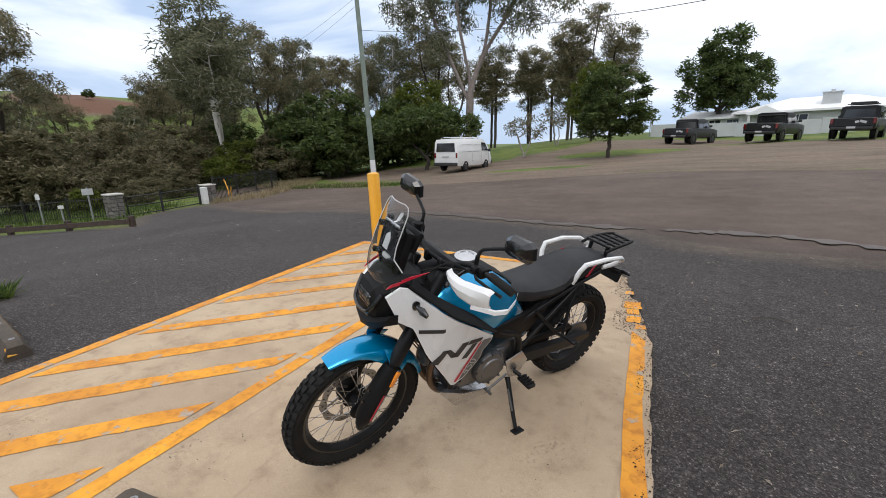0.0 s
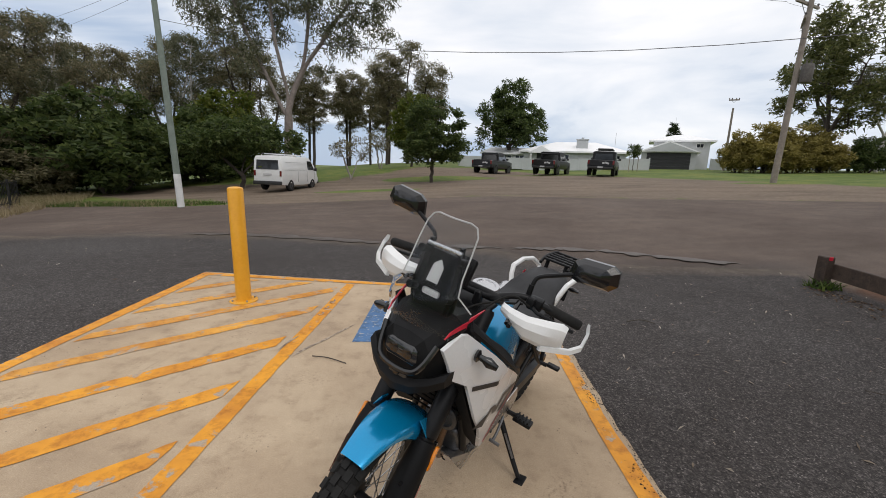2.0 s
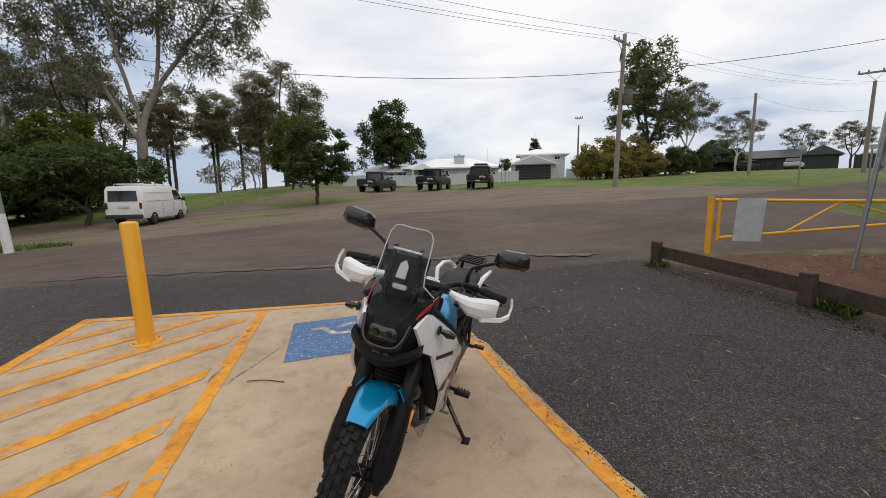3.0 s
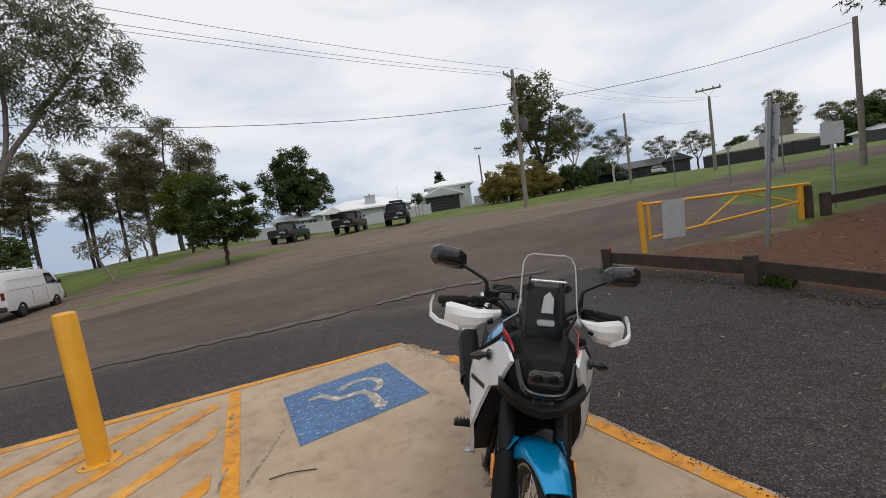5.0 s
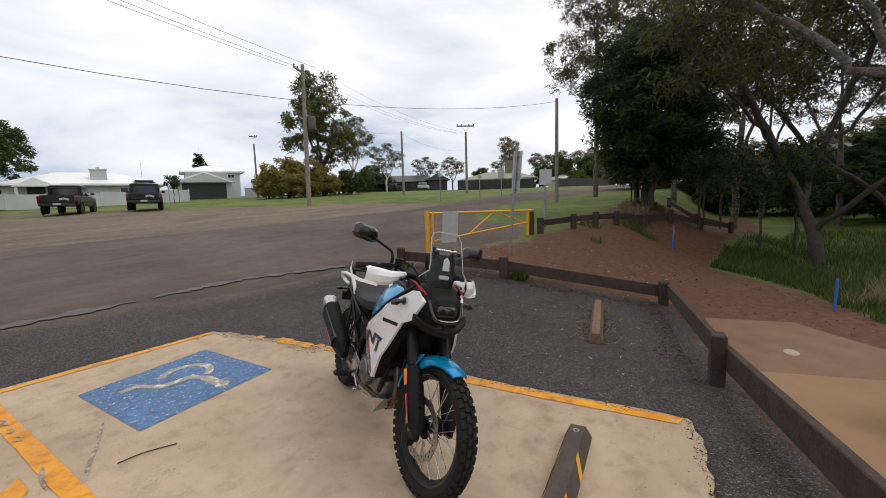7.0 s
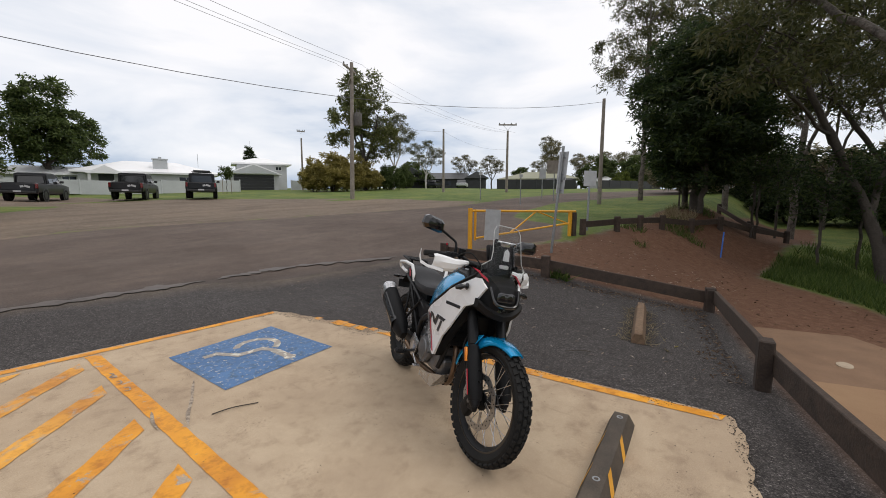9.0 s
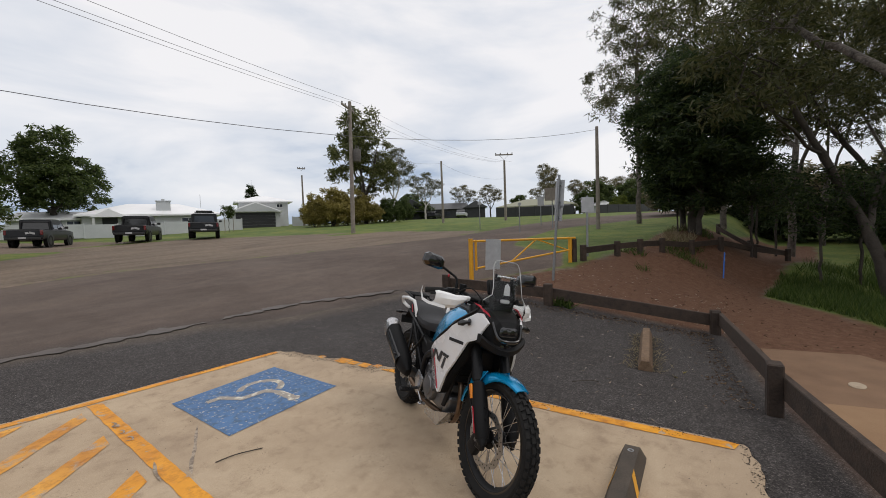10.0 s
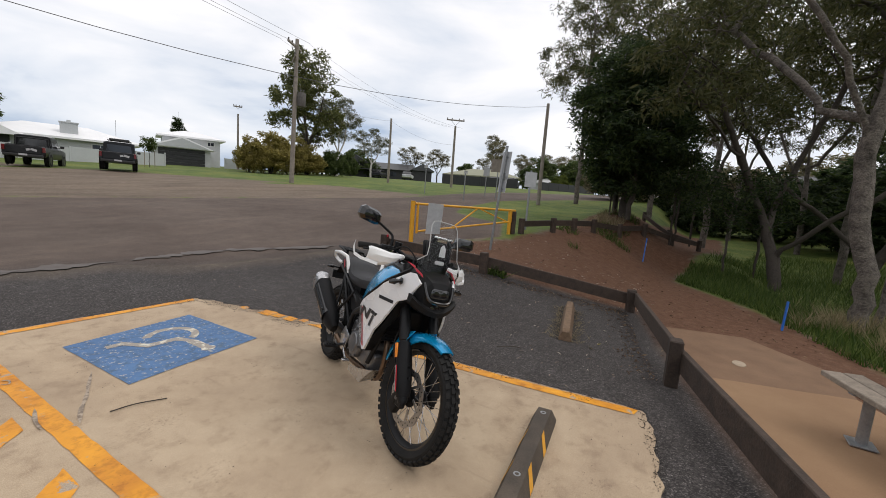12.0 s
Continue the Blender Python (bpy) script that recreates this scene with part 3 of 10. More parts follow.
def marking(name, pts, label, mat, z=0.004, amp=0.006):
    rp_ = ragged(pts, 0.06, amp, 9.0)
    return flat_poly(name, rp_, z, mat, label=label, category="road marking")


marking("edge_line", [(-2.94, -1.58), (-2.84, -1.58), (-3.24, 3.08), (-3.38, 3.20)], "worn yellow painted line along the slab edge", M_yline)
marking("edge_line", [(-3.36, 3.10), (-1.45, 3.10), (0.50, 3.14), (0.52, 3.23), (-1.45, 3.20), (-3.36, 3.22)], "worn yellow painted line along the slab edge", M_yline, 0.0045)
marking("edge_line", [(1.135, -1.66), (1.235, -1.68), (1.13, -0.9), (1.055, -0.2), (0.99, 0.5), (0.955, 1.40), (0.845, 1.54), (0.89, 0.5), (0.945, -0.2), (1.025, -0.9)], "worn yellow painted line beside the bay", M_yline)
for x, y, s in ((0.84, 1.80, 0.06), (0.82, 1.98, 0.05), (0.80, 2.16, 0.075), (0.90, 1.66, 0.04), (0.74, 2.5, 0.04)):
    marking("line_fragment", [(x - s, y - s * 1.3), (x + s, y - s), (x + s * 0.8, y + s * 1.3), (x - s, y + s)], "broken scrap of yellow line paint", M_yline, 0.005, 0.02)
marking("bay_line", [(-1.265, -1.85), (-1.155, -1.85), (-1.305, 3.05), (-1.415, 3.07)], "worn yellow line dividing the bay from the hatching", M_yline)
for k, y in enumerate((-1.28, -0.68, 0.0, 0.64, 1.40, 2.21, 2.91, 3.6, 4.3, 5.0)):
    xr = -1.325 - 0.032 * (y + 1.85)
    poly = [(xr, y), (xr, y - 0.21), (xr - 4.6, y - 0.21 - 5.06), (xr - 4.6, y - 5.06)]
    poly = clip(clip_rect(poly, -3.3, -1.56, -1.30, 3.02), lambda p: p[0] > -2.77 - 0.088 * (p[1] + 1.7), lambda p, q: tuple(p[k_] + (q[k_] - p[k_]) * (-2.77 - 0.088 * (p[1] + 1.7) - p[0]) / (q[0] - p[0] + 0.088 * (q[1] - p[1])) for k_ in (0, 1)))
    if len(poly) > 2:
        marking("hatch_stripe", poly, "faded yellow diagonal stripe on concrete" if k > 4 else "worn yellow diagonal stripe on concrete", M_yline_old if k > 4 else M_yline, 0.004, 0.010)


def blue_at(u, v):
    """A place on the blue square: u to the side of the kerb line, v away from the walk, 0 to 1."""
    a, b, c, d = (-0.85, 1.37), (0.26, 1.54), (0.19, 2.64), (-0.91, 2.46)
    return tuple((a[k] * (1 - u) + b[k] * u) * (1 - v) + (d[k] * (1 - u) + c[k] * u) * v for k in (0, 1))


marking("access_square", [blue_at(0, 0), blue_at(1, 0), blue_at(1, 1), blue_at(0, 1)], "worn blue painted square under the access symbol", M_blue_mark, 0.004, 0.004)


def access_symbol():
    """The wheelchair symbol, read from the road: head, back, seat, leg and foot, and a broken ring for the wheel."""
    arc = lambda r, k: (0.40 + r * math.cos(radians(25 + 212 * k / 18)), 0.60 + r * math.sin(radians(25 + 212 * k / 18)))
    pieces = [[arc(0.212, k), arc(0.212, k + 1), arc(0.150, k + 1), arc(0.150, k)] for k in range(18)]
    pieces.append([(0.86, 0.59), (0.86, 0.67), (0.66, 0.675), (0.60, 0.66), (0.60, 0.60), (0.66, 0.595)])
    pieces.append([(0.60, 0.655), (0.47, 0.62), (0.43, 0.40), (0.50, 0.36), (0.53, 0.56), (0.60, 0.60)])
    pieces.append([(0.43, 0.40), (0.24, 0.30), (0.24, 0.18), (0.30, 0.17), (0.31, 0.27), (0.50, 0.36)])
    pieces.append([(0.872 + 0.046 * math.cos(2 * math.pi * k / 14), 0.63 + 0.056 * math.sin(2 * math.pi * k / 14)) for k in range(14)])
    bm_ = bmesh.new()
    for n_, p in enumerate(pieces):
        bm_.faces.new([bm_.verts.new((*blue_at(v, 1 - u), 0.0052 + 0.0004 * max(0, n_ - 17))) for u, v in p])
    bm_.normal_update()
    bmesh.ops.triangulate(bm_, faces=bm_.faces[:])
    for f_ in bm_.faces:
        f_.normal_update()
        if f_.normal.z < 0:
            f_.normal_flip()
    ob = new("access_symbol", bpy.data.meshes.new("access_symbol"))
    bm_.to_mesh(ob.data)
    bm_.free()
    ob.data.materials.append(M_white_mark)
    tagged(ob, "flaking off-white wheelchair symbol painted on blue", "road marking", kind="structure")


access_symbol()

# ---------- the motorcycle ----------
M_bk_blue = surf("metallic_blue_paint", (0.001, 0.26, 0.54), (0.002, 0.34, 0.66), 3, 0.22, 0.45, 0.0, 200, 0.5, rough_var=0.04)
M_bk_white = surf("white_gloss_plastic", (0.78, 0.78, 0.78), (0.86, 0.86, 0.85), 2, 0.35, 0, 0.0, 150, 0.3, rough_var=0.06)
M_bk_silver = surf("silver_white_panel", (0.76, 0.76, 0.77), (0.84, 0.84, 0.84), 2, 0.28, 0.0, 0.0, 150, 0.3, rough_var=0.06)
M_bk_black = surf("matt_black_plastic", (0.006, 0.006, 0.0065), (0.014, 0.014, 0.015), 7, 0.5, 0, 0.12, 220, dist=0.001, spec=0.16)
M_bk_gloss = surf("gloss_black_plastic", (0.006, 0.006, 0.007), (0.012, 0.012, 0.013), 5, 0.18, 0, 0.0, 100, 0.4, rough_var=0.05)
M_bk_seat = surf("dark_grey_seat_vinyl", (0.022, 0.022, 0.024), (0.045, 0.045, 0.047), 12, 0.6, 0, 0.3, 320, dist=0.001, spec=0.22)
M_bk_frame = surf("black_frame_steel", (0.009, 0.009, 0.010), (0.020, 0.020, 0.021), 9, 0.4, 0.2, 0.05, 120, spec=0.22)
M_bk_alloy = surf("cast_grey_alloy", (0.13, 0.13, 0.135), (0.26, 0.26, 0.265), 10, 0.42, 0.85, 0.25, 120, dist=0.002)
M_bk_bright = surf("bright_alloy", (0.45, 0.45, 0.46), (0.66, 0.66, 0.67), 8, 0.28, 0.95, 0.05, 120)
M_bk_steel = surf("brushed_disc_steel", (0.32, 0.31, 0.30), (0.46, 0.45, 0.44), 20, 0.35, 0.95, 0.05, 150)
M_bk_red = surf("red_decal", (0.50, 0.010, 0.030), (0.62, 0.020, 0.05), 4, 0.35, 0, 0.0, 100, 0.2)
M_bk_dark_decal = surf("dark_grey_decal", (0.020, 0.021, 0.024), (0.035, 0.036, 0.04), 4, 0.35, 0, 0.0, 100)
M_bk_pale = surf("pale_grey_label", (0.42, 0.42, 0.42), (0.56, 0.56, 0.56), 6, 0.5, 0, 0.0, 80)
M_bk_orange = surf("orange_reflector", (0.80, 0.22, 0.01), (0.95, 0.32, 0.02), 30, 0.2, 0, 0.3, 300, 0.5)
M_bk_screen = glass("clear_windscreen", (0.86, 0.88, 0.89), 0.01, 1.22)
M_bk_lens = surf("dark_headlamp_lens", (0.010, 0.010, 0.011), (0.03, 0.03, 0.032), 6, 0.08, 0, 0.0, 50, 0.8, rough_var=0.03)
M_bk_mirror = surf("mirror_glass", (0.8, 0.8, 0.82), (0.85, 0.85, 0.86), 2, 0.04, 1.0, 0, 50, rough_var=0.01)
M_bk_brown = surf("heat_browned_pipe", (0.10, 0.065, 0.045), (0.24, 0.17, 0.12), 7, 0.4, 0.9, 0.1, 60)

bike = thing("motorcycle", pose(0.068, 0.050, 0, -12.6, 0, -118.1), "white, blue and black adventure motorcycle leaning on its side stand", "motorcycle")
AX = Vector((0.7525, 0, 0.347))
FORK = Vector((-0.462, 0, 0.887)).normalized()
HEAD = AX + Vector((-0.05, 0, 0))
STEER = Matrix.Translation(HEAD) @ Matrix.Rotation(radians(5.6), 4, FORK) @ Matrix.Translation(-HEAD)


def bpart(name, bm_, mat, label="", steer=False, parent=bike, smooth=38.0):
    if steer:
        bmesh.ops.transform(bm_, matrix=STEER, verts=bm_.verts[:])
    else:
        for v in bm_.verts:      # the nose sits close in front of the steering head
            if v.co.x > 0.45:
                v.co.x = 0.45 + (v.co.x - 0.45) * (1 - 0.16 * min(1, max(0, (v.co.z - 0.70) / 0.12)))
    return part(name, bm_, mat, parent, label, smooth)


def both(fn):
    for s_ in (1, -1):
        fn(s_)


def build_wheel(nm, c, R, w, rim_r, rim_w, steer, rows, blocks):
    bm_ = bmesh.new()
    at_ = Matrix.Translation(c)
    lathe(bm_, [(rim_r + 0.010, -rim_w), (rim_r + 0.012, -rim_w + 0.006), (rim_r - 0.010, -rim_w * 0.55), (rim_r - 0.017, 0), (rim_r - 0.010, rim_w * 0.55), (rim_r + 0.012, rim_w - 0.006), (rim_r + 0.010, rim_w),
                (rim_r - 0.006, rim_w), (rim_r - 0.018, rim_w * 0.6), (rim_r - 0.028, 0), (rim_r - 0.018, -rim_w * 0.6), (rim_r - 0.006, -rim_w)], 56, 'Y', at_, True)
    wheel_ = bpart(nm, bm_, M_bk_frame, "black wire-spoked rim", steer)
    # pale bead line on the rim
    bm_ = bmesh.new()
    for s_ in (1, -1):
        lathe(bm_, [(rim_r + 0.008, s_ * (rim_w + 0.0005)), (rim_r + 0.002, s_ * (rim_w + 0.0025)), (rim_r - 0.004, s_ * (rim_w + 0.0005)), (rim_r + 0.002, s_ * (rim_w - 0.002))], 56, 'Y', at_, True)
    bpart("rim_edge", bm_, M_bk_gloss, "gloss black rim edge", steer, wheel_)
    bm_ = bmesh.new()
    h = w / 2
    prof = [(rim_r + 0.004, -rim_w + 0.002), (rim_r + 0.018, -h * 0.86), (rim_r + (R - rim_r) * 0.5, -h * 1.0), (R - 0.022, -h * 0.80), (R - 0.010, -h * 0.45), (R - 0.007, 0), (R - 0.010, h * 0.45),
            (R - 0.022, h * 0.80), (rim_r + (R - rim_r) * 0.5, h * 1.0), (rim_r + 0.018, h * 0.86), (rim_r + 0.004, rim_w - 0.002), (rim_r + 0.012, 0)]
    lathe(bm_, prof, 64, 'Y', at_, True)
    for k in range(rows):
        for j, (yy, rr, tw, tilt) in enumerate(blocks):
            a = 2 * math.pi * (k + (0.5 if j % 2 else 0)) / rows
            m_ = at_ @ Matrix.Rotation(-a, 4, 'Y') @ Matrix.Translation((0, yy, R - rr)) @ Matrix.Rotation(tilt, 4, 'X')
            box(bm_, (0, 0, 0), (2 * math.pi * R / rows * 0.62, tw, 0.016), 0.0, m_)
    bpart("tyre", bm_, M_rubber, "black knobbly tyre", steer, wheel_, 30)
    bm_ = bmesh.new()
    lathe(bm_, [(0.018, -0.075), (0.026, -0.07), (0.028, -0.05), (0.052, -0.044), (0.052, -0.036), (0.030, -0.03), (0.027, 0), (0.030, 0.03), (0.052, 0.036), (0.052, 0.044), (0.028, 0.05), (0.026, 0.07), (0.018, 0.075)], 28, 'Y', at_)
    bpart("hub", bm_, M_bk_black, "black wheel hub", steer, wheel_)
    # spokes: one bar each, laced tangentially
    me_ = None
    for k in range(32):
        side_ = 1 if k % 2 else -1
        a = 2 * math.pi * k / 32
        lean_ = (0.55 if (k // 2) % 2 else -0.55)
        p0 = Vector((0.047 * math.sin(a + lean_), side_ * 0.038, 0.047 * math.cos(a + lean_)))
        p1 = Vector(((rim_r - 0.018) * math.sin(a), side_ * 0.006, (rim_r - 0.018) * math.cos(a)))
        d = p1 - p0
        if me_ is None:
            bm_ = bmesh.new()
            tube(bm_, [(0, 0, 0), (0, 0, d.length)], 0.0021, 6)
            me_ = mesh_from("spoke", bm_, M_bk_bright)
        m_ = Matrix.Translation(c + p0) @ d.to_track_quat('Z', 'Y').to_matrix().to_4x4()
        shared("spoke", me_, wheel_, (STEER @ m_) if steer else m_)
    return wheel_


fw = build_wheel("front_wheel", AX, 0.347, 0.092, 0.266, 0.028, True, 46, [(-0.034, 0.018, 0.020, 0.62), (-0.012, 0.006, 0.020, 0.12), (0.012, 0.006, 0.020, -0.12), (0.034, 0.018, 0.020, -0.62)])
RX = Vector((-0.7525, 0, 0.327))
rw = build_wheel("rear_wheel", RX, 0.327, 0.142, 0.229, 0.042, False, 40, [(-0.056, 0.024, 0.026, 0.6), (-0.026, 0.008, 0.026, 0.18), (0.0, 0.005, 0.024, 0.0), (0.026, 0.008, 0.026, -0.18), (0.056, 0.024, 0.026, -0.6)])


def brake_disc(c, r, y, steer, wheel_):
    bm_ = bmesh.new()
    n_ = 60
    prev = []
    for rr in (r, r * 0.78):
        for yy in (y - 0.0025, y + 0.0025):
            prev.append([bm_.verts.new(c + Vector(((rr + (0.004 * math.cos(10 * 2 * math.pi * k / n_) if rr == r else 0)) * math.cos(2 * math.pi * k / n_), yy, (rr + (0.004 * math.cos(10 * 2 * math.pi * k / n_) if rr == r else 0)) * math.sin(2 * math.pi * k / n_)))) for k in range(n_)])
    for a, b in ((0, 1), (1, 3), (3, 2), (2, 0)):
        for k in range(n_):
            bm_.faces.new((prev[a][k], prev[a][(k + 1) % n_], prev[b][(k + 1) % n_], prev[b][k]))
    for k in range(6):
        a = 2 * math.pi * k / 6
        box(bm_, (0, 0, 0), (r * 0.42, 0.004, 0.014), 0, Matrix.Translation(c + Vector((0, y, 0))) @ Matrix.Rotation(-a, 4, 'Y') @ Matrix.Translation((r * 0.58, 0, 0)) @ Matrix.Rotation(0.5, 4, 'Y'))
    disc_ = bpart("brake_disc", bm_, M_bk_steel, "drilled steel brake disc", steer, wheel_)
    bm_ = bmesh.new()
    for k in range(20):
        for rr in (r * 0.84, r * 0.92):
            a = 2 * math.pi * (k + (0.5 if rr < r * 0.9 else 0)) / 20
            tube(bm_, [c + Vector((rr * math.cos(a), y - 0.0032, rr * math.sin(a))), c + Vector((rr * math.cos(a), y + 0.0032, rr * math.sin(a)))], 0.0042, 8)
    bpart("disc_holes", bm_, M_bk_black, "dark drilled holes", steer, wheel_)


brake_disc(AX, 0.158, -0.062, True, fw)
brake_disc(RX, 0.118, -0.080, False, rw)


def fork_leg(s_):
    y = s_ * 0.105
    base = AX + Vector((0.025, y, 0.0)) + FORK * -0.02
    bm_ = bmesh.new()
    tube(bm_, [base, base + FORK * 0.02, base + FORK * 0.05, base + FORK * 0.36], [0.024, 0.031, 0.029, 0.029], 16)
    box(bm_, base + Vector((-0.02, 0, -0.005)), (0.07, 0.034, 0.05), 0.008)
    leg_ = bpart("fork_lower", bm_, M_bk_frame, "black fork lower", True)
    bm_ = bmesh.new()
    tube(bm_, [base + FORK * 0.34, base + FORK * 0.345, base + FORK * 0.52, base + FORK * 0.525, base + FORK * 0.80, base + FORK * 0.81], [0.029, 0.033, 0.033, 0.030, 0.030, 0.026], 16)
    bpart("fork_tube", bm_, M_bk_frame, "black upside-down fork tube", True)
    # guard in front of the leg, a wrapped shell
    bm_ = bmesh.new()
    secs = []
    for t_, wd in ((0.03, 0.038), (0.06, 0.046), (0.16, 0.050), (0.27, 0.046), (0.33, 0.036)):
        c = base + FORK * t_
        ring = []
        for k in range(9):
            a = radians(-115 + 230 * k / 8)
            ring.append(c + Vector((0.887, 0, 0.462)) * (wd * 0.95 * math.cos(a) + 0.004) + Vector((0, wd * math.sin(a), 0)))
        for k in range(8, -1, -1):
            a = radians(-115 + 230 * k / 8)
            ring.append(c + Vector((0.887, 0, 0.462)) * ((wd - 0.004) * 0.95 * math.cos(a) + 0.002) + Vector((0, (wd - 0.004) * math.sin(a), 0)))
        secs.append(ring)
    loft(bm_, secs)
    guard_ = bpart("fork_guard", bm_, M_bk_black, "black plastic fork guard", True, leg_)
    for nm, mat_, t0, t1, a0, a1 in (("guard_stripe", M_bk_red, 0.06, 0.20, 82, 93), ("guard_label", M_bk_pale, 0.07, 0.20, 97, 104)):
        bm_ = bmesh.new()
        secs = []
        for t_ in (t0, t1):
            c = base + FORK * t_
            wd = 0.0518
            secs.append([c + Vector((0.887, 0, 0.462)) * (wd * 0.95 * math.cos(radians(a)) + 0.004) + Vector((0, s_ * wd * math.sin(radians(a)), 0)) for a in (a0, (a0 + a1) / 2, a1)])
        loft(bm_, secs, False, False)
        bpart(nm, bm_, mat_, "", True, leg_)
    bm_ = bmesh.new()
    box(bm_, base + FORK * 0.28 + Vector((-0.010, s_ * 0.046, 0)), (0.022, 0.012, 0.082), 0.004, Matrix.Rotation(-radians(27.5), 4, 'Y'), 2)
    bpart("reflector", bm_, M_bk_orange, "orange side reflector", True, leg_)
    for dx, dz in ((0.03, 0.14), (0.03, 0.20)):
        bm_ = bmesh.new()
        tube(bm_, [base + FORK * dz + Vector((dx + 0.012, 0, 0.01)), base + FORK * dz + Vector((dx + 0.030, 0, 0.015))], 0.006, 8)
        bpart("guard_bolt", bm_, M_bk_gloss, "", True, leg_)


both(fork_leg)
bm = bmesh.new()
box(bm, AX + Vector((-0.06, -0.078, -0.05)), (0.085, 0.05, 0.12), 0.014, Matrix.Rotation(0.5, 4, 'Y'), 2)
box(bm, AX + Vector((-0.045, -0.095, -0.01)), (0.05, 0.03, 0.09), 0.01, Matrix.Rotation(0.5, 4, 'Y'), 2)
bpart("brake_caliper", bm, M_bk_black, "black front brake caliper", True)
bm = bmesh.new()
tube(bm, [AX + Vector((0, -0.135, 0)), AX + Vector((0, 0.135, 0))], 0.012, 14)
bpart("front_axle", bm, M_bk_alloy, "", True)
for z_ in (0.60, 0.82):
    bm = bmesh.new()
    c = AX + FORK * z_ + Vector((-0.02, 0, 0))
    box(bm, c, (0.075, 0.27, 0.036), 0.01, Matrix.Rotation(-radians(27.5), 4, 'Y'), 2)
    bpart("triple_clamp", bm, M_bk_frame, "black triple clamp", True)

# front mudguard: a peaked shell over the wheel
bm = bmesh.new()
secs = []
for k in range(15):
    t = k / 14
    a = radians(26 - 99 * t)
    lift = 0.006 + 0.014 * (1 - t) ** 2
    wd = 0.042 + 0.042 * min(1, t * 2.5) - 0.020 * max(0, t - 0.7) / 0.3
    drop = 0.014 + 0.050 * math.exp(-((t - 0.50) / 0.20) ** 2) + 0.012 * t
    r_ = 0.347 + lift
    out = AX + Vector((r_ * math.sin(a), 0, r_ * math.cos(a)))
    nrm = Vector((math.sin(a), 0, math.cos(a)))
    ring = []
    prof = [(-1.0, -1.0), (-0.97, -0.45), (-0.80, -0.08), (-0.42, 0.10), (0, 0.16), (0.42, 0.10), (0.80, -0.08), (0.97, -0.45), (1.0, -1.0)]
    for y_, d_ in prof:
        ring.append(out + nrm * (d_ * drop) + Vector((0, y_ * wd, 0)))
    for y_, d_ in prof[::-1]:
        ring.append(out + nrm * (d_ * drop - 0.006) + Vector((0, y_ * (wd - 0.004), 0)))
    secs.append(ring)
loft(bm, secs)
fender = bpart("front_fender", bm, M_bk_blue, "glossy blue front mudguard", True)


def fender_tab(s_):
    c = AX + FORK * 0.34
    bm_ = bmesh.new()
    pts = [c + Vector((0.075, s_ * 0.080, 0.060)), c + Vector((-0.045, s_ * 0.086, 0.012)), c + Vector((-0.03, s_ * 0.118, -0.040)), c + Vector((0.02, s_ * 0.134, -0.075)), c + Vector((0.052, s_ * 0.128, -0.03))]
    plate(bm_, pts if s_ > 0 else pts[::-1], 0.006, 0.002)
    bpart("fender_bracket", bm_, M_bk_blue, "blue mudguard side bracket", True, fender)
    for q in ((0.005, 0.113, 0.0), (0.018, 0.130, -0.042)):
        bm_ = bmesh.new()
        tube(bm_, [c + Vector((q[0], s_ * (q[1] - 0.004), q[2])), c + Vector((q[0], s_ * (q[1] + 0.012), q[2]))], 0.007, 10)
        bpart("fender_bolt", bm_, M_bk_gloss, "", True, fender)


both(fender_tab)


# ---- fairing ----
def yside(x, z):
    """Half width of the side panels."""
    return 0.238 - 0.42 * max(0, x - 0.46) - 0.10 * max(0, 0.72 - z) - 0.22 * max(0, 0.22 - x) - 0.15 * max(0, z - 0.93)


def side_patch(bm_, poly, s_, off=0.0, thick=0.014, cuts=True):
    vs_ = [bm_.verts.new((x, 0, z)) for x, z in poly]
    f_ = bm_.faces.new(vs_)
    if cuts:
        for co, no in (((0.46, 0, 0), (1, 0, 0)), ((0.22, 0, 0), (1, 0, 0)), ((0.34, 0, 0), (1, 0, 0)), ((0.58, 0, 0), (1, 0, 0)), ((0, 0, 0.72), (0, 0, 1)), ((0, 0, 0.93), (0, 0, 1)), ((0, 0, 0.82), (0, 0, 1)), ((0, 0, 0.6), (0, 0, 1))):
            bmesh.ops.bisect_plane(bm_, geom=bm_.verts[:] + bm_.edges[:] + bm_.faces[:], plane_co=co, plane_no=no)
    for v in bm_.verts:
        v.co.y = s_ * (yside(v.co.x, v.co.z) + off)
    if thick:
        ex = bmesh.ops.extrude_face_region(bm_, geom=bm_.faces[:])
        new_v = [g for g in ex["geom"] if isinstance(g, bmesh.types.BMVert)]
        for v in new_v:
            v.co.y -= s_ * thick
            v.co.x -= 0.003 * (1 if v.co.x > 0.4 else -1)
    return bm_


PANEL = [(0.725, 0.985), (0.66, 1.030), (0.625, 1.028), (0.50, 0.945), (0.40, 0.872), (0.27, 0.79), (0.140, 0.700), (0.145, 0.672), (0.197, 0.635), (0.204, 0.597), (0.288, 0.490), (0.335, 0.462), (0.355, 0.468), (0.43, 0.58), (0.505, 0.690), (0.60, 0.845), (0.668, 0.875)]


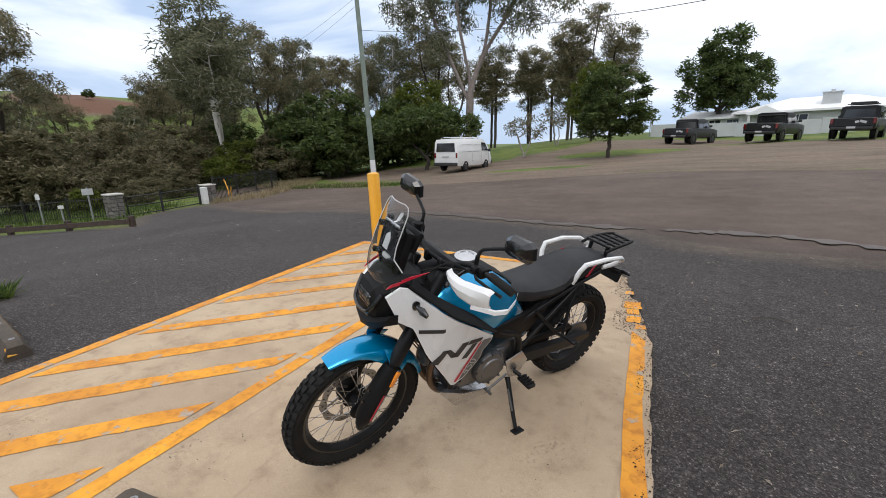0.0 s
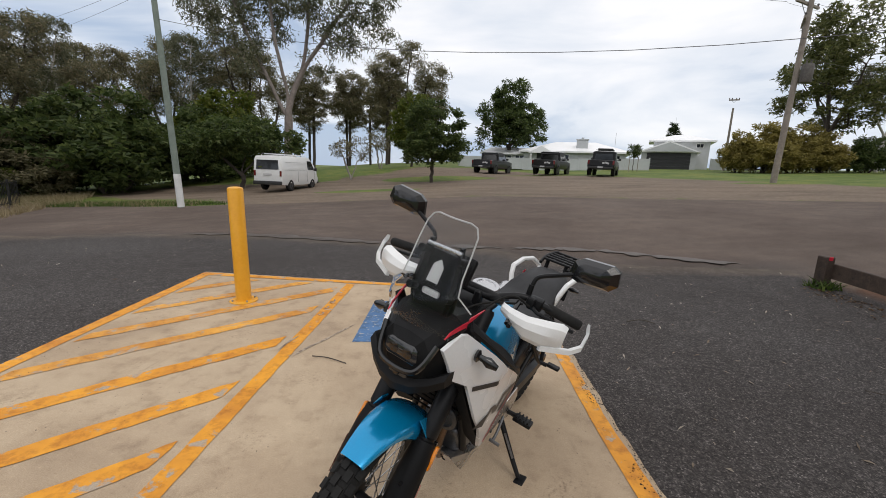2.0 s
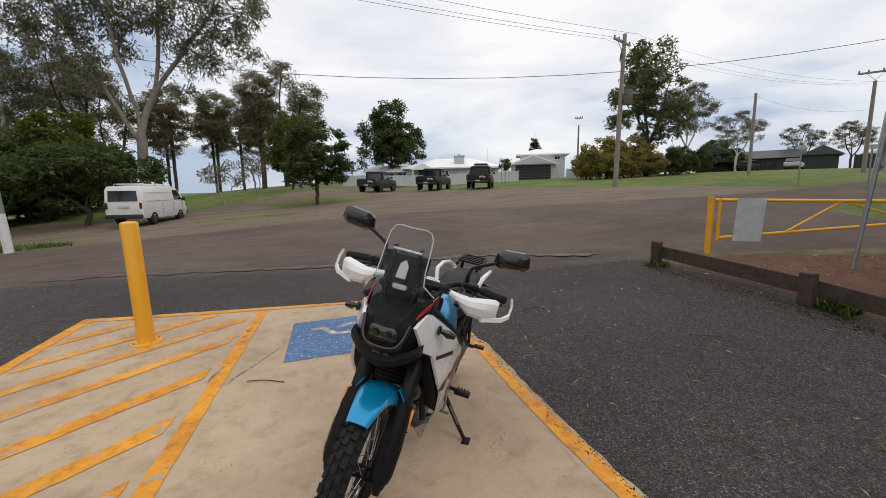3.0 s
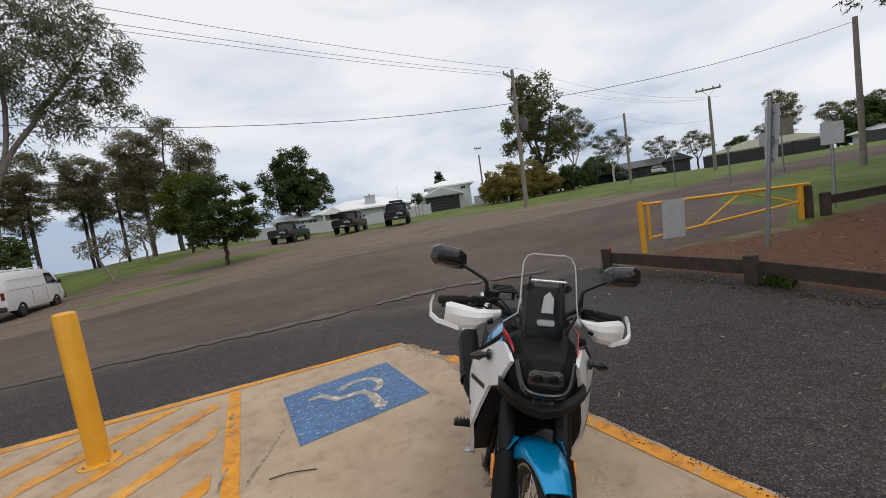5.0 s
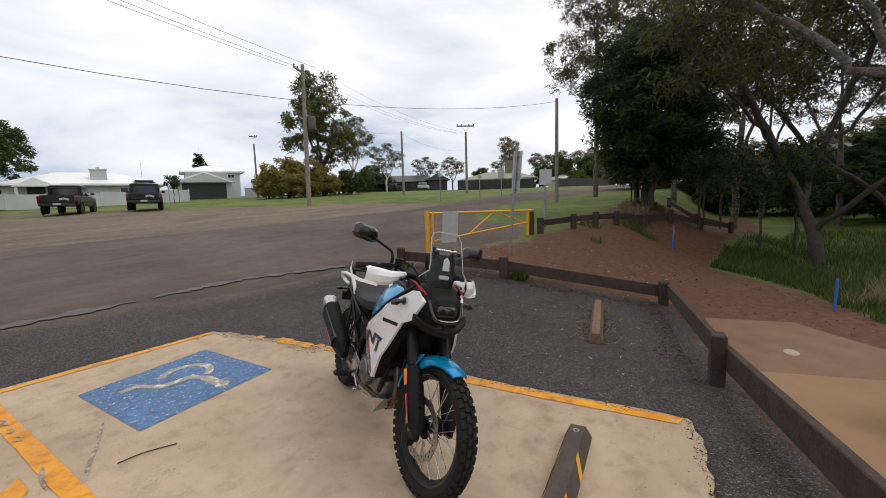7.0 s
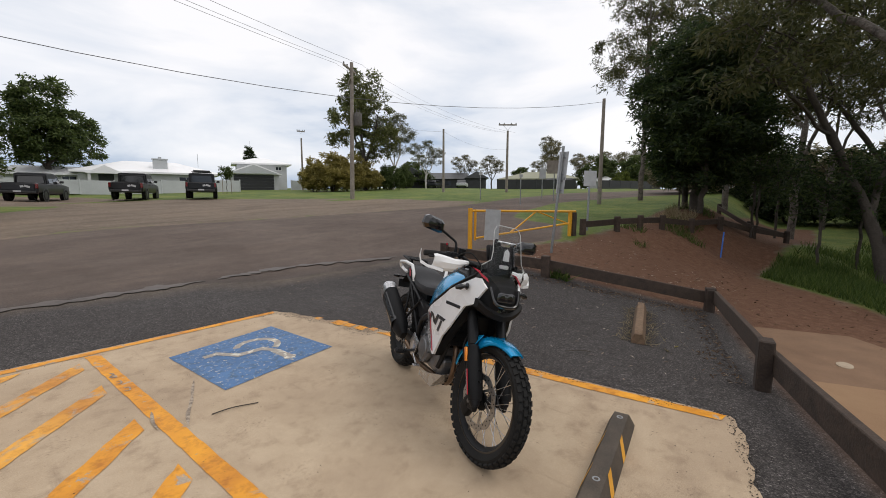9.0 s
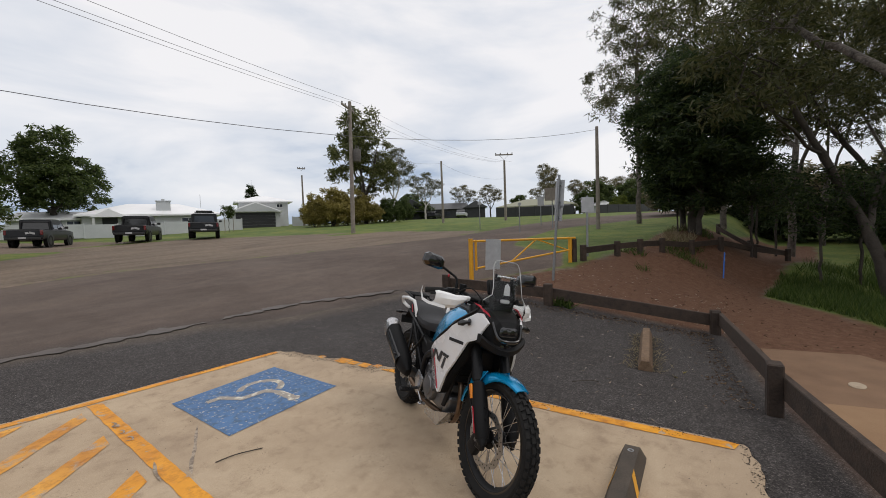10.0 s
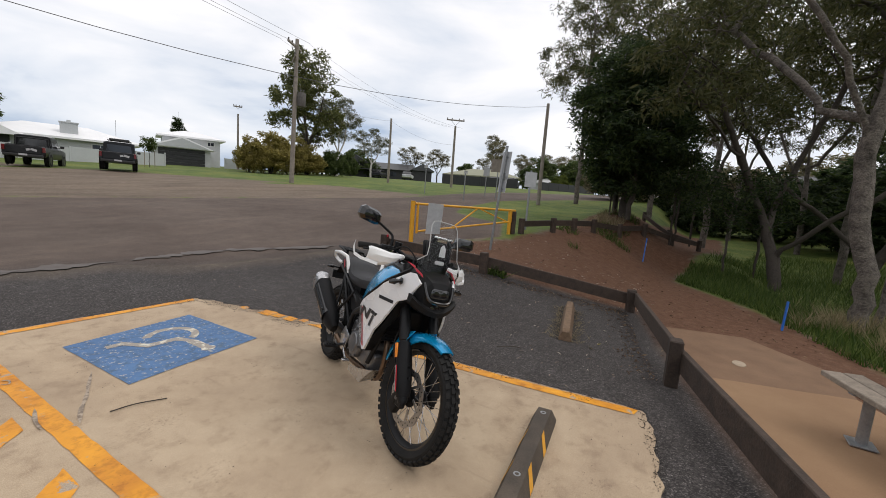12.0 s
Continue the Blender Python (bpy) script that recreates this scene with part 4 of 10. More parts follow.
M_bk_grey_decal = surf("grey_panel_print", (0.10, 0.10, 0.105), (0.17, 0.17, 0.175), 5, 0.4, 0, 0.05, 200)
fc = bpy.data.curves.new("figures", 'FONT')
fc.body = "450"
fc.size = 0.064
fo = bpy.data.objects.new("figures", fc)
bpy.context.collection.objects.link(fo)
FIGURES = bpy.data.meshes.new_from_object(fo.evaluated_get(bpy.context.evaluated_depsgraph_get()))
bpy.data.objects.remove(fo)
bpy.data.curves.remove(fc)


def side_panel(s_):
    bm_ = side_patch(bmesh.new(), PANEL if s_ > 0 else PANEL[::-1], s_)
    panel_ = bpart("side_panel", bm_, M_bk_silver, "silver-white angular side fairing panel")
    flip = (lambda x: x) if s_ > 0 else (lambda x: 0.70 - x)
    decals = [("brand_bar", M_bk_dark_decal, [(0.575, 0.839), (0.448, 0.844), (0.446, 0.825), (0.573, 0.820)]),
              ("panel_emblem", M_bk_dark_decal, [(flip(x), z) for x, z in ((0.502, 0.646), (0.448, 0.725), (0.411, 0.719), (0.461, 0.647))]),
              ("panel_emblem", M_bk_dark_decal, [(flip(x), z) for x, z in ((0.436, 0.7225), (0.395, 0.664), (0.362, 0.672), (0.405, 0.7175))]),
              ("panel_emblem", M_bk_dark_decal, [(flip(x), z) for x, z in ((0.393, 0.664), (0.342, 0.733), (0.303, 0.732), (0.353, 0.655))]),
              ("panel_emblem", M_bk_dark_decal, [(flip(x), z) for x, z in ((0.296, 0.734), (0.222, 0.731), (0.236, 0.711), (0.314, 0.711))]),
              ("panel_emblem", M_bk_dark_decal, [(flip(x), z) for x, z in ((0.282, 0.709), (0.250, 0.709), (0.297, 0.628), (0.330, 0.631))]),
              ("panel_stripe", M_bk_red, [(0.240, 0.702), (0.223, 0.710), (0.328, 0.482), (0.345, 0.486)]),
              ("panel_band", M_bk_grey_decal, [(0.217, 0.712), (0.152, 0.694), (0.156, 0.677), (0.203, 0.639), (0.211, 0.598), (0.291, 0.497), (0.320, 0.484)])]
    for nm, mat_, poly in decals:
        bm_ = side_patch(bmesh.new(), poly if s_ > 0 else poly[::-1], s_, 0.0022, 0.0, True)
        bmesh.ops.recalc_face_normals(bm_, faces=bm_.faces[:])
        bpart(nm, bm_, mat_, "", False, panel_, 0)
    # pale capacity figures running up the band
    bm_ = bmesh.new()
    bm_.from_mesh(FIGURES)
    for v in bm_.verts:
        u, w_ = v.co.x - 0.062, (v.co.y - 0.018) * s_
        x, z = 0.262 - u * 0.52 + w_ * 0.85 * s_, 0.575 + u * 0.85 + w_ * 0.52 * s_
        v.co = Vector((x, s_ * (yside(x, z) + 0.0042), z))
    bpart("panel_figures", bm_, M_bk_pale, "pale printed figures", False, panel_, 0)
    # folded turn indicator set into the panel
    bm_ = bmesh.new()
    c = Vector((0.60, s_ * (yside(0.60, 0.965) + 0.004), 0.965))
    lathe(bm_, [(0.006, 0), (0.020, 0.004), (0.022, 0.012), (0.012, 0.018)], 14, 'Y', Matrix.Translation(c) @ Matrix.Diagonal((1, s_, 1, 1)))
    tip = c + Vector((-0.02, s_ * 0.075, -0.018))
    tube(bm_, [c + Vector((0, s_ * 0.012, 0)), c + Vector((-0.005, s_ * 0.030, -0.004)), c + Vector((-0.012, s_ * 0.045, -0.010)), tip], [0.010, 0.012, 0.019, 0.010], 12)
    bpart("turn_indicator", bm_, M_bk_gloss, "black folded turn indicator", False, panel_)
    # black inner panel between the fairing and the forks
    inner = [(0.665, 0.87), (0.60, 0.835), (0.505, 0.68), (0.43, 0.57), (0.355, 0.46), (0.28, 0.44), (0.26, 0.56), (0.36, 0.78), (0.55, 0.90)]
    bm_ = bmesh.new()
    vs0 = [bm_.verts.new((x, s_ * (yside(x, z) - 0.016), z)) for x, z in inner]
    vs1 = [bm_.verts.new((x - 0.03, s_ * (0.085 + 0.05 * (z < 0.7)), z - 0.005)) for x, z in inner]
    for a in range(len(inner)):
        b_ = (a + 1) % len(inner)
        bm_.faces.new((vs0[a], vs0[b_], vs1[b_], vs1[a]))
    bm_.faces.new(vs0)
    bm_.faces.new(vs1[::-1])
    bpart("inner_fairing", bm_, M_bk_black, "black inner fairing")


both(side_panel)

# nose cowl with its lamps
bm = bmesh.new()
secs = []
for x, hw, z0, z1 in ((0.775, 0.060, 0.875, 0.975), (0.755, 0.090, 0.835, 1.005), (0.70, 0.118, 0.815, 1.035), (0.62, 0.135, 0.825, 1.065), (0.52, 0.135, 0.86, 1.05), (0.46, 0.12, 0.90, 1.02)):
    zm = (z0 + z1) / 2
    secs.append([(x, -hw * 0.58, z0), (x, -hw * 0.90, z0 + 0.045), (x, -hw, zm + 0.012), (x, -hw * 0.90, z1 - 0.03), (x, -hw * 0.66, z1), (x, 0, z1 + 0.006), (x, hw * 0.66, z1), (x, hw * 0.90, z1 - 0.03), (x, hw, zm + 0.012), (x, hw * 0.90, z0 + 0.045), (x, hw * 0.58, z0), (x, 0, z0 - 0.008)])
loft(bm, secs)
nose = bpart("nose_cowl", bm, M_bk_black, "matt black nose cowl", smooth=20)
bm = bmesh.new()
for zc, hw, hh in ((0.948, 0.062, 0.030), (0.872, 0.040, 0.020)):
    x = 0.778 if zc > 0.9 else 0.770
    ring = [(x, -hw, zc - hh * 0.5), (x, -hw * 0.92, zc + hh * 0.7), (x - 0.004, -hw * 0.7, zc + hh), (x - 0.004, hw * 0.7, zc + hh), (x, hw * 0.92, zc + hh * 0.7), (x, hw, zc - hh * 0.5), (x, hw * 0.8, zc - hh), (x, -hw * 0.8, zc - hh)]
    loft(bm, [[(a - 0.03, b, c) for a, b, c in ring], ring, [(a + 0.005, b * 0.86, zc + (c - zc) * 0.8) for a, b, c in ring]])
bpart("headlamp", bm, M_bk_lens, "dark stacked headlamp lenses", False, nose)
for yy, zc, r_ in ((-0.026, 0.948, 0.019), (0.026, 0.948, 0.019), (0, 0.872, 0.012)):
    bm = bmesh.new()
    lathe(bm, [(r_, 0.778), (r_ * 0.9, 0.7845), (r_ * 0.4, 0.786)], 16, 'X', Matrix.Translation((0, yy, zc)))
    bpart("lamp_projector", bm, M_bk_gloss, "", False, nose)
bm = bmesh.new()      # U-shaped trim round the lamps and the chin bar below
tube(bm, curve_pts([(0.735, -0.098, 0.995), (0.775, -0.083, 0.935), (0.795, -0.058, 0.905), (0.802, 0, 0.898), (0.795, 0.058, 0.905), (0.775, 0.083, 0.935), (0.735, 0.098, 0.995)], 5), 0.010, 8)
bpart("lamp_surround", bm, M_bk_gloss, "gloss black lamp surround", False, nose)
bm = bmesh.new()
secs = []
for y_ in (-0.15, -0.11, -0.06, 0, 0.06, 0.11, 0.15):
    x = 0.775 - 2.9 * y_ * y_
    z = 0.838 + 2.6 * y_ * y_
    secs.append([(x, y_, z + 0.022), (x + 0.024, y_, z + 0.004), (x + 0.012, y_, z - 0.026), (x - 0.06, y_, z - 0.034), (x - 0.085, y_, z + 0.012)])
loft(bm, secs)
bpart("chin_bar", bm, M_bk_black, "black chin of the cowl", False, nose)
for s_ in (1, -1):
    bm = bmesh.new()
    pts = [(0.722, s_ * 0.112, 1.022), (0.60, s_ * 0.137, 1.062), (0.50, s_ * 0.138, 1.078), (0.60, s_ * 0.135, 1.074), (0.70, s_ * 0.116, 1.041)]
    plate(bm, pts if s_ < 0 else pts[::-1], 0.004)
    bpart("red_trim", bm, M_bk_red, "red trim under the windscreen", False, nose)

# windscreen: a bowed clear sheet with raised wings low down
bm = bmesh.new()
outer = []
for z, x0, hw, bow in ((1.010, 0.735, 0.120, 0.040), (1.06, 0.744, 0.150, 0.070), (1.11, 0.738, 0.150, 0.075), (1.15, 0.724, 0.105, 0.040), (1.20, 0.704, 0.098, 0.034), (1.27, 0.672, 0.096, 0.032), (1.325, 0.643, 0.092, 0.028), (1.350, 0.628, 0.078, 0.022), (1.358, 0.622, 0.056, 0.012)):
    outer.append([Vector((x0 - bow * (k / 5 - 1) ** 2, hw * (k / 5 - 1), z)) for k in range(11)])
rings = loft(bm, outer, False, False)
inner_r = loft(bm, [[p + Vector((-0.004, 0, -0.001)) for p in row] for row in outer], False, False)
edge_o = [r_[0] for r_ in rings] + rings[-1][1:] + [r_[-1] for r_ in rings[::-1][1:]] + rings[0][::-1][1:-1]
edge_i = [r_[0] for r_ in inner_r] + inner_r[-1][1:] + [r_[-1] for r_ in inner_r[::-1][1:]] + inner_r[0][::-1][1:-1]
for k in range(len(edge_o)):
    bm.faces.new((edge_o[k], edge_o[(k + 1) % len(edge_o)], edge_i[(k + 1) % len(edge_o)], edge_i[k]))
screen = bpart("windscreen", bm, M_bk_screen, "clear tall windscreen", False, bike, 60)
screen.visible_shadow = False
bm = bmesh.new()
tube(bm, [r_[0] for r_ in outer[2:]] + outer[-1][1:-1] + [r_[-1] for r_ in outer[:1:-1]], 0.0028, 6)
bpart("screen_edge", bm, M_bk_pale, "pale polished edge of the screen", False, screen)
bm = bmesh.new()      # bracket that carries the screen
for s_ in (1, -1):
    plate(bm, [(0.66, s_ * 0.058, 1.06), (0.668, s_ * 0.066, 1.12), (0.645, s_ * 0.060, 1.22), (0.620, s_ * 0.056, 1.275), (0.595, s_ * 0.054, 1.275), (0.60, s_ * 0.060, 1.20), (0.60, s_ * 0.066, 1.06)], 0.010)
    for q in ((0.668, 1.115), (0.640, 1.235)):
        tube(bm, [(q[0] - 0.02, s_ * 0.066, q[1]), (q[0] + 0.026, s_ * 0.066, q[1] + 0.012)], 0.013, 12)
box(bm, (0.60, 0, 1.14), (0.05, 0.145, 0.20), 0.014, Matrix.Rotation(-0.3, 4, 'Y'), 2)
bracket = bpart("screen_bracket", bm, M_bk_black, "black windscreen bracket")
bm = bmesh.new()
tube(bm, [(0.632, -0.062, 1.262), (0.632, 0.062, 1.262)], 0.007, 12)
bpart("bracket_rod", bm, M_bk_bright, "bright cross rod", False, bracket)
bm = bmesh.new()
box(bm, (0.662, 0, 1.118), (0.006, 0.062, 0.022), 0.008, Matrix.Rotation(-0.35, 4, 'Y'), 2)
bpart("bracket_label", bm, M_bk_pale, "pale grey plate", False, bracket)
bm = bmesh.new()
plate(bm, [(0.672, -0.022, 1.155), (0.672, 0.020, 1.155), (0.655, 0.022, 1.205), (0.648, 0.006, 1.228), (0.656, -0.014, 1.212)], 0.002)
bpart("sticker", bm, M_bk_pale, "pale sticker inside the screen", False, bracket)
bm = bmesh.new()      # instrument panel
box(bm, (0.535, 0, 1.185), (0.030, 0.15, 0.10), 0.010, Matrix.Rotation(-0.55, 4, 'Y'), 2)
dash = bpart("dashboard", bm, M_bk_black, "black dashboard behind the screen")
bm = bmesh.new()
box(bm, (0.519, 0, 1.191), (0.004, 0.125, 0.075), 0.004, Matrix.Rotation(-0.55, 4, 'Y'), 1)
bpart("display", bm, M_bk_lens, "dark display", False, dash)

# ---- handlebar and controls ----
BAR = [(0.292, 0.405, 1.083), (0.305, 0.30, 1.098), (0.345, 0.19, 1.118), (0.378, 0.10, 1.085), (0.385, 0.04, 1.078)]
bm = bmesh.new()
full = [(x, y, z) for x, y, z in BAR] + [(x, -y, z) for x, y, z in BAR[::-1]]
tube(bm, curve_pts(full, 4), 0.0125, 12)
bar = bpart("handlebar", bm, M_bk_frame, "black handlebar", True)
for y in (-0.05, 0.05):
    bm = bmesh.new()
    box(bm, (0.384, y, 1.062), (0.040, 0.030, 0.060), 0.007)
    bpart("bar_clamp", bm, M_bk_frame, "", True, bar)


def controls(s_):
    def P_(x, y, z):
        return Vector((x, s_ * y, z))
    bm_ = bmesh.new()
    tube(bm_, [P_(0.303, 0.275, 1.099), P_(0.301, 0.285, 1.099), P_(0.290, 0.398, 1.084), P_(0.289, 0.404, 1.083)], [0.0165, 0.0185, 0.0185, 0.015], 14)
    bpart("grip", bm_, M_rubber, "black rubber grip", True, bar)
    bm_ = bmesh.new()
    box(bm_, P_(0.318, 0.238, 1.103), (0.05, 0.055, 0.046), 0.010, None, 2)
    box(bm_, P_(0.345, 0.225, 1.113), (0.035, 0.030, 0.034), 0.008, None, 2)
    bpart("switch_block", bm_, M_bk_black, "black switch block", True, bar)
    bm_ = bmesh.new()
    tube(bm_, [P_(0.345, 0.225, 1.10), P_(0.365, 0.26, 1.092), P_(0.352, 0.33, 1.080), P_(0.340, 0.39, 1.072)], [0.008, 0.007, 0.006, 0.007], 8)
    bpart("lever", bm_, M_bk_frame, "black lever", True, bar)
    # handguard: bowed shell in front of the grip and a bar back to its end
    bm_ = bmesh.new()
    secs_ = []
    for x, y, z, h0, h1, dx in ((0.436, 0.155, 1.082, 0.014, 0.016, 0.0), (0.452, 0.188, 1.075, 0.020, 0.023, 0.002), (0.452, 0.222, 1.066, 0.030, 0.030, 0.008), (0.444, 0.250, 1.060, 0.048, 0.032, 0.016), (0.424, 0.312, 1.056, 0.055, 0.042, 0.020), (0.400, 0.360, 1.056, 0.048, 0.044, 0.010), (0.390, 0.376, 1.053, 0.034, 0.039, 0.0)):
        o_ = [P_(x - 0.016, y, z + h1), P_(x + 0.004, y, z + h1 * 0.72), P_(x + dx * 0.5 + 0.006, y, z + h1 * 0.1), P_(x + dx * 0.4, y, z - h0 * 0.6), P_(x - 0.012, y, z - h0)]
        i_ = [q + Vector((-0.010, -s_ * 0.004, 0)) for q in o_[::-1]]
        secs_.append(o_ + i_)
    loft(bm_, secs_)
    bpart("handguard", bm_, M_bk_white, "white plastic handguard", True, bar, 24)
    bm_ = bmesh.new()
    strap = [P_(0.424, 0.312, 1.006), P_(0.396, 0.362, 1.011), P_(0.372, 0.402, 1.014), P_(0.335, 0.432, 1.028), P_(0.305, 0.436, 1.070), P_(0.293, 0.428, 1.096)]
    loft(bm_, [[q + Vector((0.004, s_ * 0.004, 0.009)), q + Vector((0.006, s_ * 0.005, -0.008)), q + Vector((-0.004, -s_ * 0.004, -0.009)), q + Vector((-0.006, -s_ * 0.005, 0.008))] for q in strap])
    bpart("handguard_frame", bm_, M_bk_white, "white handguard frame", True, bar, 20)
    bm_ = bmesh.new()
    tube(bm_, [P_(0.466, 0.205, 1.058), P_(0.482, 0.205, 1.058)], 0.008, 10)
    tube(bm_, [P_(0.36, 0.19, 1.10), P_(0.42, 0.19, 1.075), P_(0.468, 0.195, 1.056)], 0.009, 8)
    bpart("handguard_bolt", bm_, M_bk_gloss, "", True, bar)
    # mirror on its stem
    bm_ = bmesh.new()
    tube(bm_, [P_(0.325, 0.205, 1.115), P_(0.322, 0.205, 1.165)], [0.011, 0.010], 10)
    tube(bm_, curve_pts([P_(0.322, 0.205, 1.160), P_(0.312, 0.215, 1.195), P_(0.300, 0.265, 1.222), P_(0.292, 0.325, 1.250)], 5), [0.008] * 16, 8)
    stem_ = bpart("mirror_stem", bm_, M_bk_frame, "black mirror stem", True)
    bm_ = bmesh.new()
    c = P_(0.285, 0.378, 1.272)
    shape = [(-0.082, -0.030), (-0.070, 0.026), (-0.040, 0.044), (0.055, 0.046), (0.080, 0.030), (0.084, -0.016), (0.060, -0.040), (-0.045, -0.043)]
    tilt = Matrix.Rotation(s_ * 0.10, 4, 'X') @ Matrix.Rotation(-s_ * 0.12, 4, 'Z')
    secs_ = []
    for dx, sc in ((-0.020, 0.93), (-0.016, 1.0), (0.004, 1.0), (0.026, 0.72), (0.034, 0.40)):
        secs_.append([c + tilt @ Vector((dx, s_ * a * sc, b * sc)) for a, b in shape])
    loft(bm_, secs_)
    bpart("mirror_shell", bm_, M_bk_gloss, "black angular mirror shell", True, stem_, 25)
    bm_ = bmesh.new()
    vs_ = [bm_.verts.new(c + tilt @ Vector((-0.0215, s_ * a * 0.88, b * 0.88))) for a, b in shape]
    bm_.faces.new(vs_)
    bpart("mirror_glass", bm_, M_bk_mirror, "mirror glass", True, stem_, 0)


both(controls)
bm = bmesh.new()
lathe(bm, [(0.020, 0), (0.022, 0.004), (0.022, 0.028), (0.024, 0.030), (0.024, 0.038), (0.018, 0.040)], 18, 'Z', Matrix.Translation((0.365, -0.18, 1.125)))
bpart("brake_reservoir", bm, M_bk_black, "round brake fluid pot", True, bar)
for k, (a, b, c_, d) in enumerate((((0.36, 0.23, 1.10), (0.44, 0.17, 1.14), (0.50, 0.10, 1.06), (0.44, 0.07, 0.95)), ((0.36, -0.23, 1.10), (0.46, -0.17, 1.15), (0.52, -0.09, 1.05), (0.44, -0.07, 0.93)), ((0.34, -0.22, 1.09), (0.42, -0.12, 1.06), (0.47, -0.02, 1.0), (0.42, 0.02, 0.9)), ((0.34, 0.2, 1.09), (0.44, 0.1, 1.08), (0.49, 0.03, 1.02), (0.42, 0.0, 0.9)))):
    bm = bmesh.new()
    tube(bm, curve_pts([a, b, c_, d], 6), 0.0042, 6)
    bpart("control_cable", bm, M_rubber, "", True, bar)
bm = bmesh.new()
tube(bm, curve_pts([(0.50, -0.10, 0.84), (0.585, -0.115, 0.74), (0.57, -0.13, 0.60), (0.66, -0.13, 0.48), (0.70, -0.11, 0.36)], 6), 0.0045, 6)
bpart("brake_hose", bm, M_rubber, "", True)

# ---- tank, seat, tail ----
bm = bmesh.new()
secs = []
for x, hw, z0, z1 in ((0.480, 0.150, 0.87, 0.945), (0.42, 0.185, 0.80, 0.985), (0.32, 0.198, 0.74, 1.010), (0.20, 0.190, 0.68, 1.015), (0.08, 0.170, 0.65, 0.975), (-0.03, 0.140, 0.63, 0.90), (-0.11, 0.110, 0.62, 0.83), (-0.165, 0.095, 0.62, 0.74)):
    n_ = 14
    ring = [(x, hw * 0.96, z0)]
    for k in range(n_ + 1):
        a = math.pi * k / n_
        c_, s_ = math.cos(a), math.sin(a)
        ring.append((x, hw * math.copysign(abs(c_) ** 0.62, c_), z0 + (z1 - z0) * (0.25 + 0.75 * s_ ** 0.8)))
    ring.append((x, -hw * 0.96, z0))
    secs.append(ring)
loft(bm, secs)
tank = bpart("fuel_tank", bm, M_bk_blue, "glossy blue fuel tank")
bm = bmesh.new()      # black cover along the middle of the tank
secs = []
for x, hw, z in ((0.49, 0.105, 0.965), (0.42, 0.110, 0.998), (0.32, 0.100, 1.020), (0.20, 0.092, 1.024), (0.10, 0.080, 0.990), (0.0, 0.066, 0.928), (-0.10, 0.055, 0.850)):
    secs.append([(x, hw, z - 0.035), (x, hw * 0.92, z - 0.006), (x, hw * 0.5, z + 0.006), (x, 0, z + 0.009), (x, -hw * 0.5, z + 0.006), (x, -hw * 0.92, z - 0.006), (x, -hw, z - 0.035)])
loft(bm, secs)
bpart("tank_cover", bm, M_bk_black, "black tank centre cover", False, tank)
bm = bmesh.new()
lathe(bm, [(0.056, 0.0), (0.058, 0.004), (0.056, 0.010), (0.040, 0.012), (0.038, 0.009), (0.02, 0.010)], 26, 'Z', Matrix.Translation((0.20, 0, 1.034)) @ Matrix.Rotation(0.12, 4, 'Y'))
bpart("fuel_cap", bm, M_bk_bright, "bright alloy fuel cap", False, tank)
for s_ in (1, -1):
    bm = bmesh.new()   # black trim between tank and side panel
    pts = [(0.62, s_ * 0.150, 1.035), (0.50, s_ * 0.212, 0.952), (0.40, s_ * 0.234, 0.880), (0.27, s_ * 0.232, 0.798), (0.135, s_ * 0.214, 0.708), (0.10, s_ * 0.190, 0.690), (0.27, s_ * 0.195, 0.835), (0.40, s_ * 0.196, 0.925), (0.50, s_ * 0.170, 0.985), (0.60, s_ * 0.13, 1.055)]
    plate(bm, pts if s_ > 0 else pts[::-1], 0.012)
    bpart("panel_trim", bm, M_bk_black, "black trim above the side panel")
    bm = bmesh.new()   # cover under the seat
    pts = [(0.10, s_ * 0.175, 0.69), (-0.02, s_ * 0.165, 0.70), (-0.17, s_ * 0.140, 0.70), (-0.30, s_ * 0.13, 0.72), (-0.33, s_ * 0.13, 0.68), (-0.20, s_ * 0.145, 0.58), (-0.06, s_ * 0.16, 0.575), (0.08, s_ * 0.175, 0.63)]
    plate(bm, pts if s_ > 0 else pts[::-1], 0.02, 0.004)
    bpart("side_cover", bm, M_bk_black, "black side cover under the seat")
bm = bmesh.new()
secs = []
for x, hw, z0, z1, cr in ((-0.045, 0.075, 0.775, 0.860, 0.4), (-0.10, 0.105, 0.760, 0.850, 0.35), (-0.20, 0.135, 0.750, 0.836, 0.28), (-0.32, 0.150, 0.752, 0.835, 0.25), (-0.42, 0.150, 0.765, 0.850, 0.25), (-0.48, 0.140, 0.785, 0.885, 0.3), (-0.56, 0.130, 0.800, 0.905, 0.3), (-0.70, 0.122, 0.815, 0.910, 0.3), (-0.80, 0.105, 0.825, 0.905, 0.35), (-0.845, 0.08, 0.835, 0.890, 0.4)):
    secs.append([(x, hw * 0.90, z0), (x, hw, z0 + (z1 - z0) * 0.35), (x, hw * 0.95, z0 + (z1 - z0) * 0.7), (x, hw * 0.72, z1 - 0.006), (x, hw * cr, z1), (x, 0, z1 + 0.002), (x, -hw * cr, z1), (x, -hw * 0.72, z1 - 0.006), (x, -hw * 0.95, z0 + (z1 - z0) * 0.7), (x, -hw, z0 + (z1 - z0) * 0.35), (x, -hw * 0.90, z0)])
loft(bm, secs)
seat = bpart("seat", bm, M_bk_seat, "dark grey stepped dual seat")
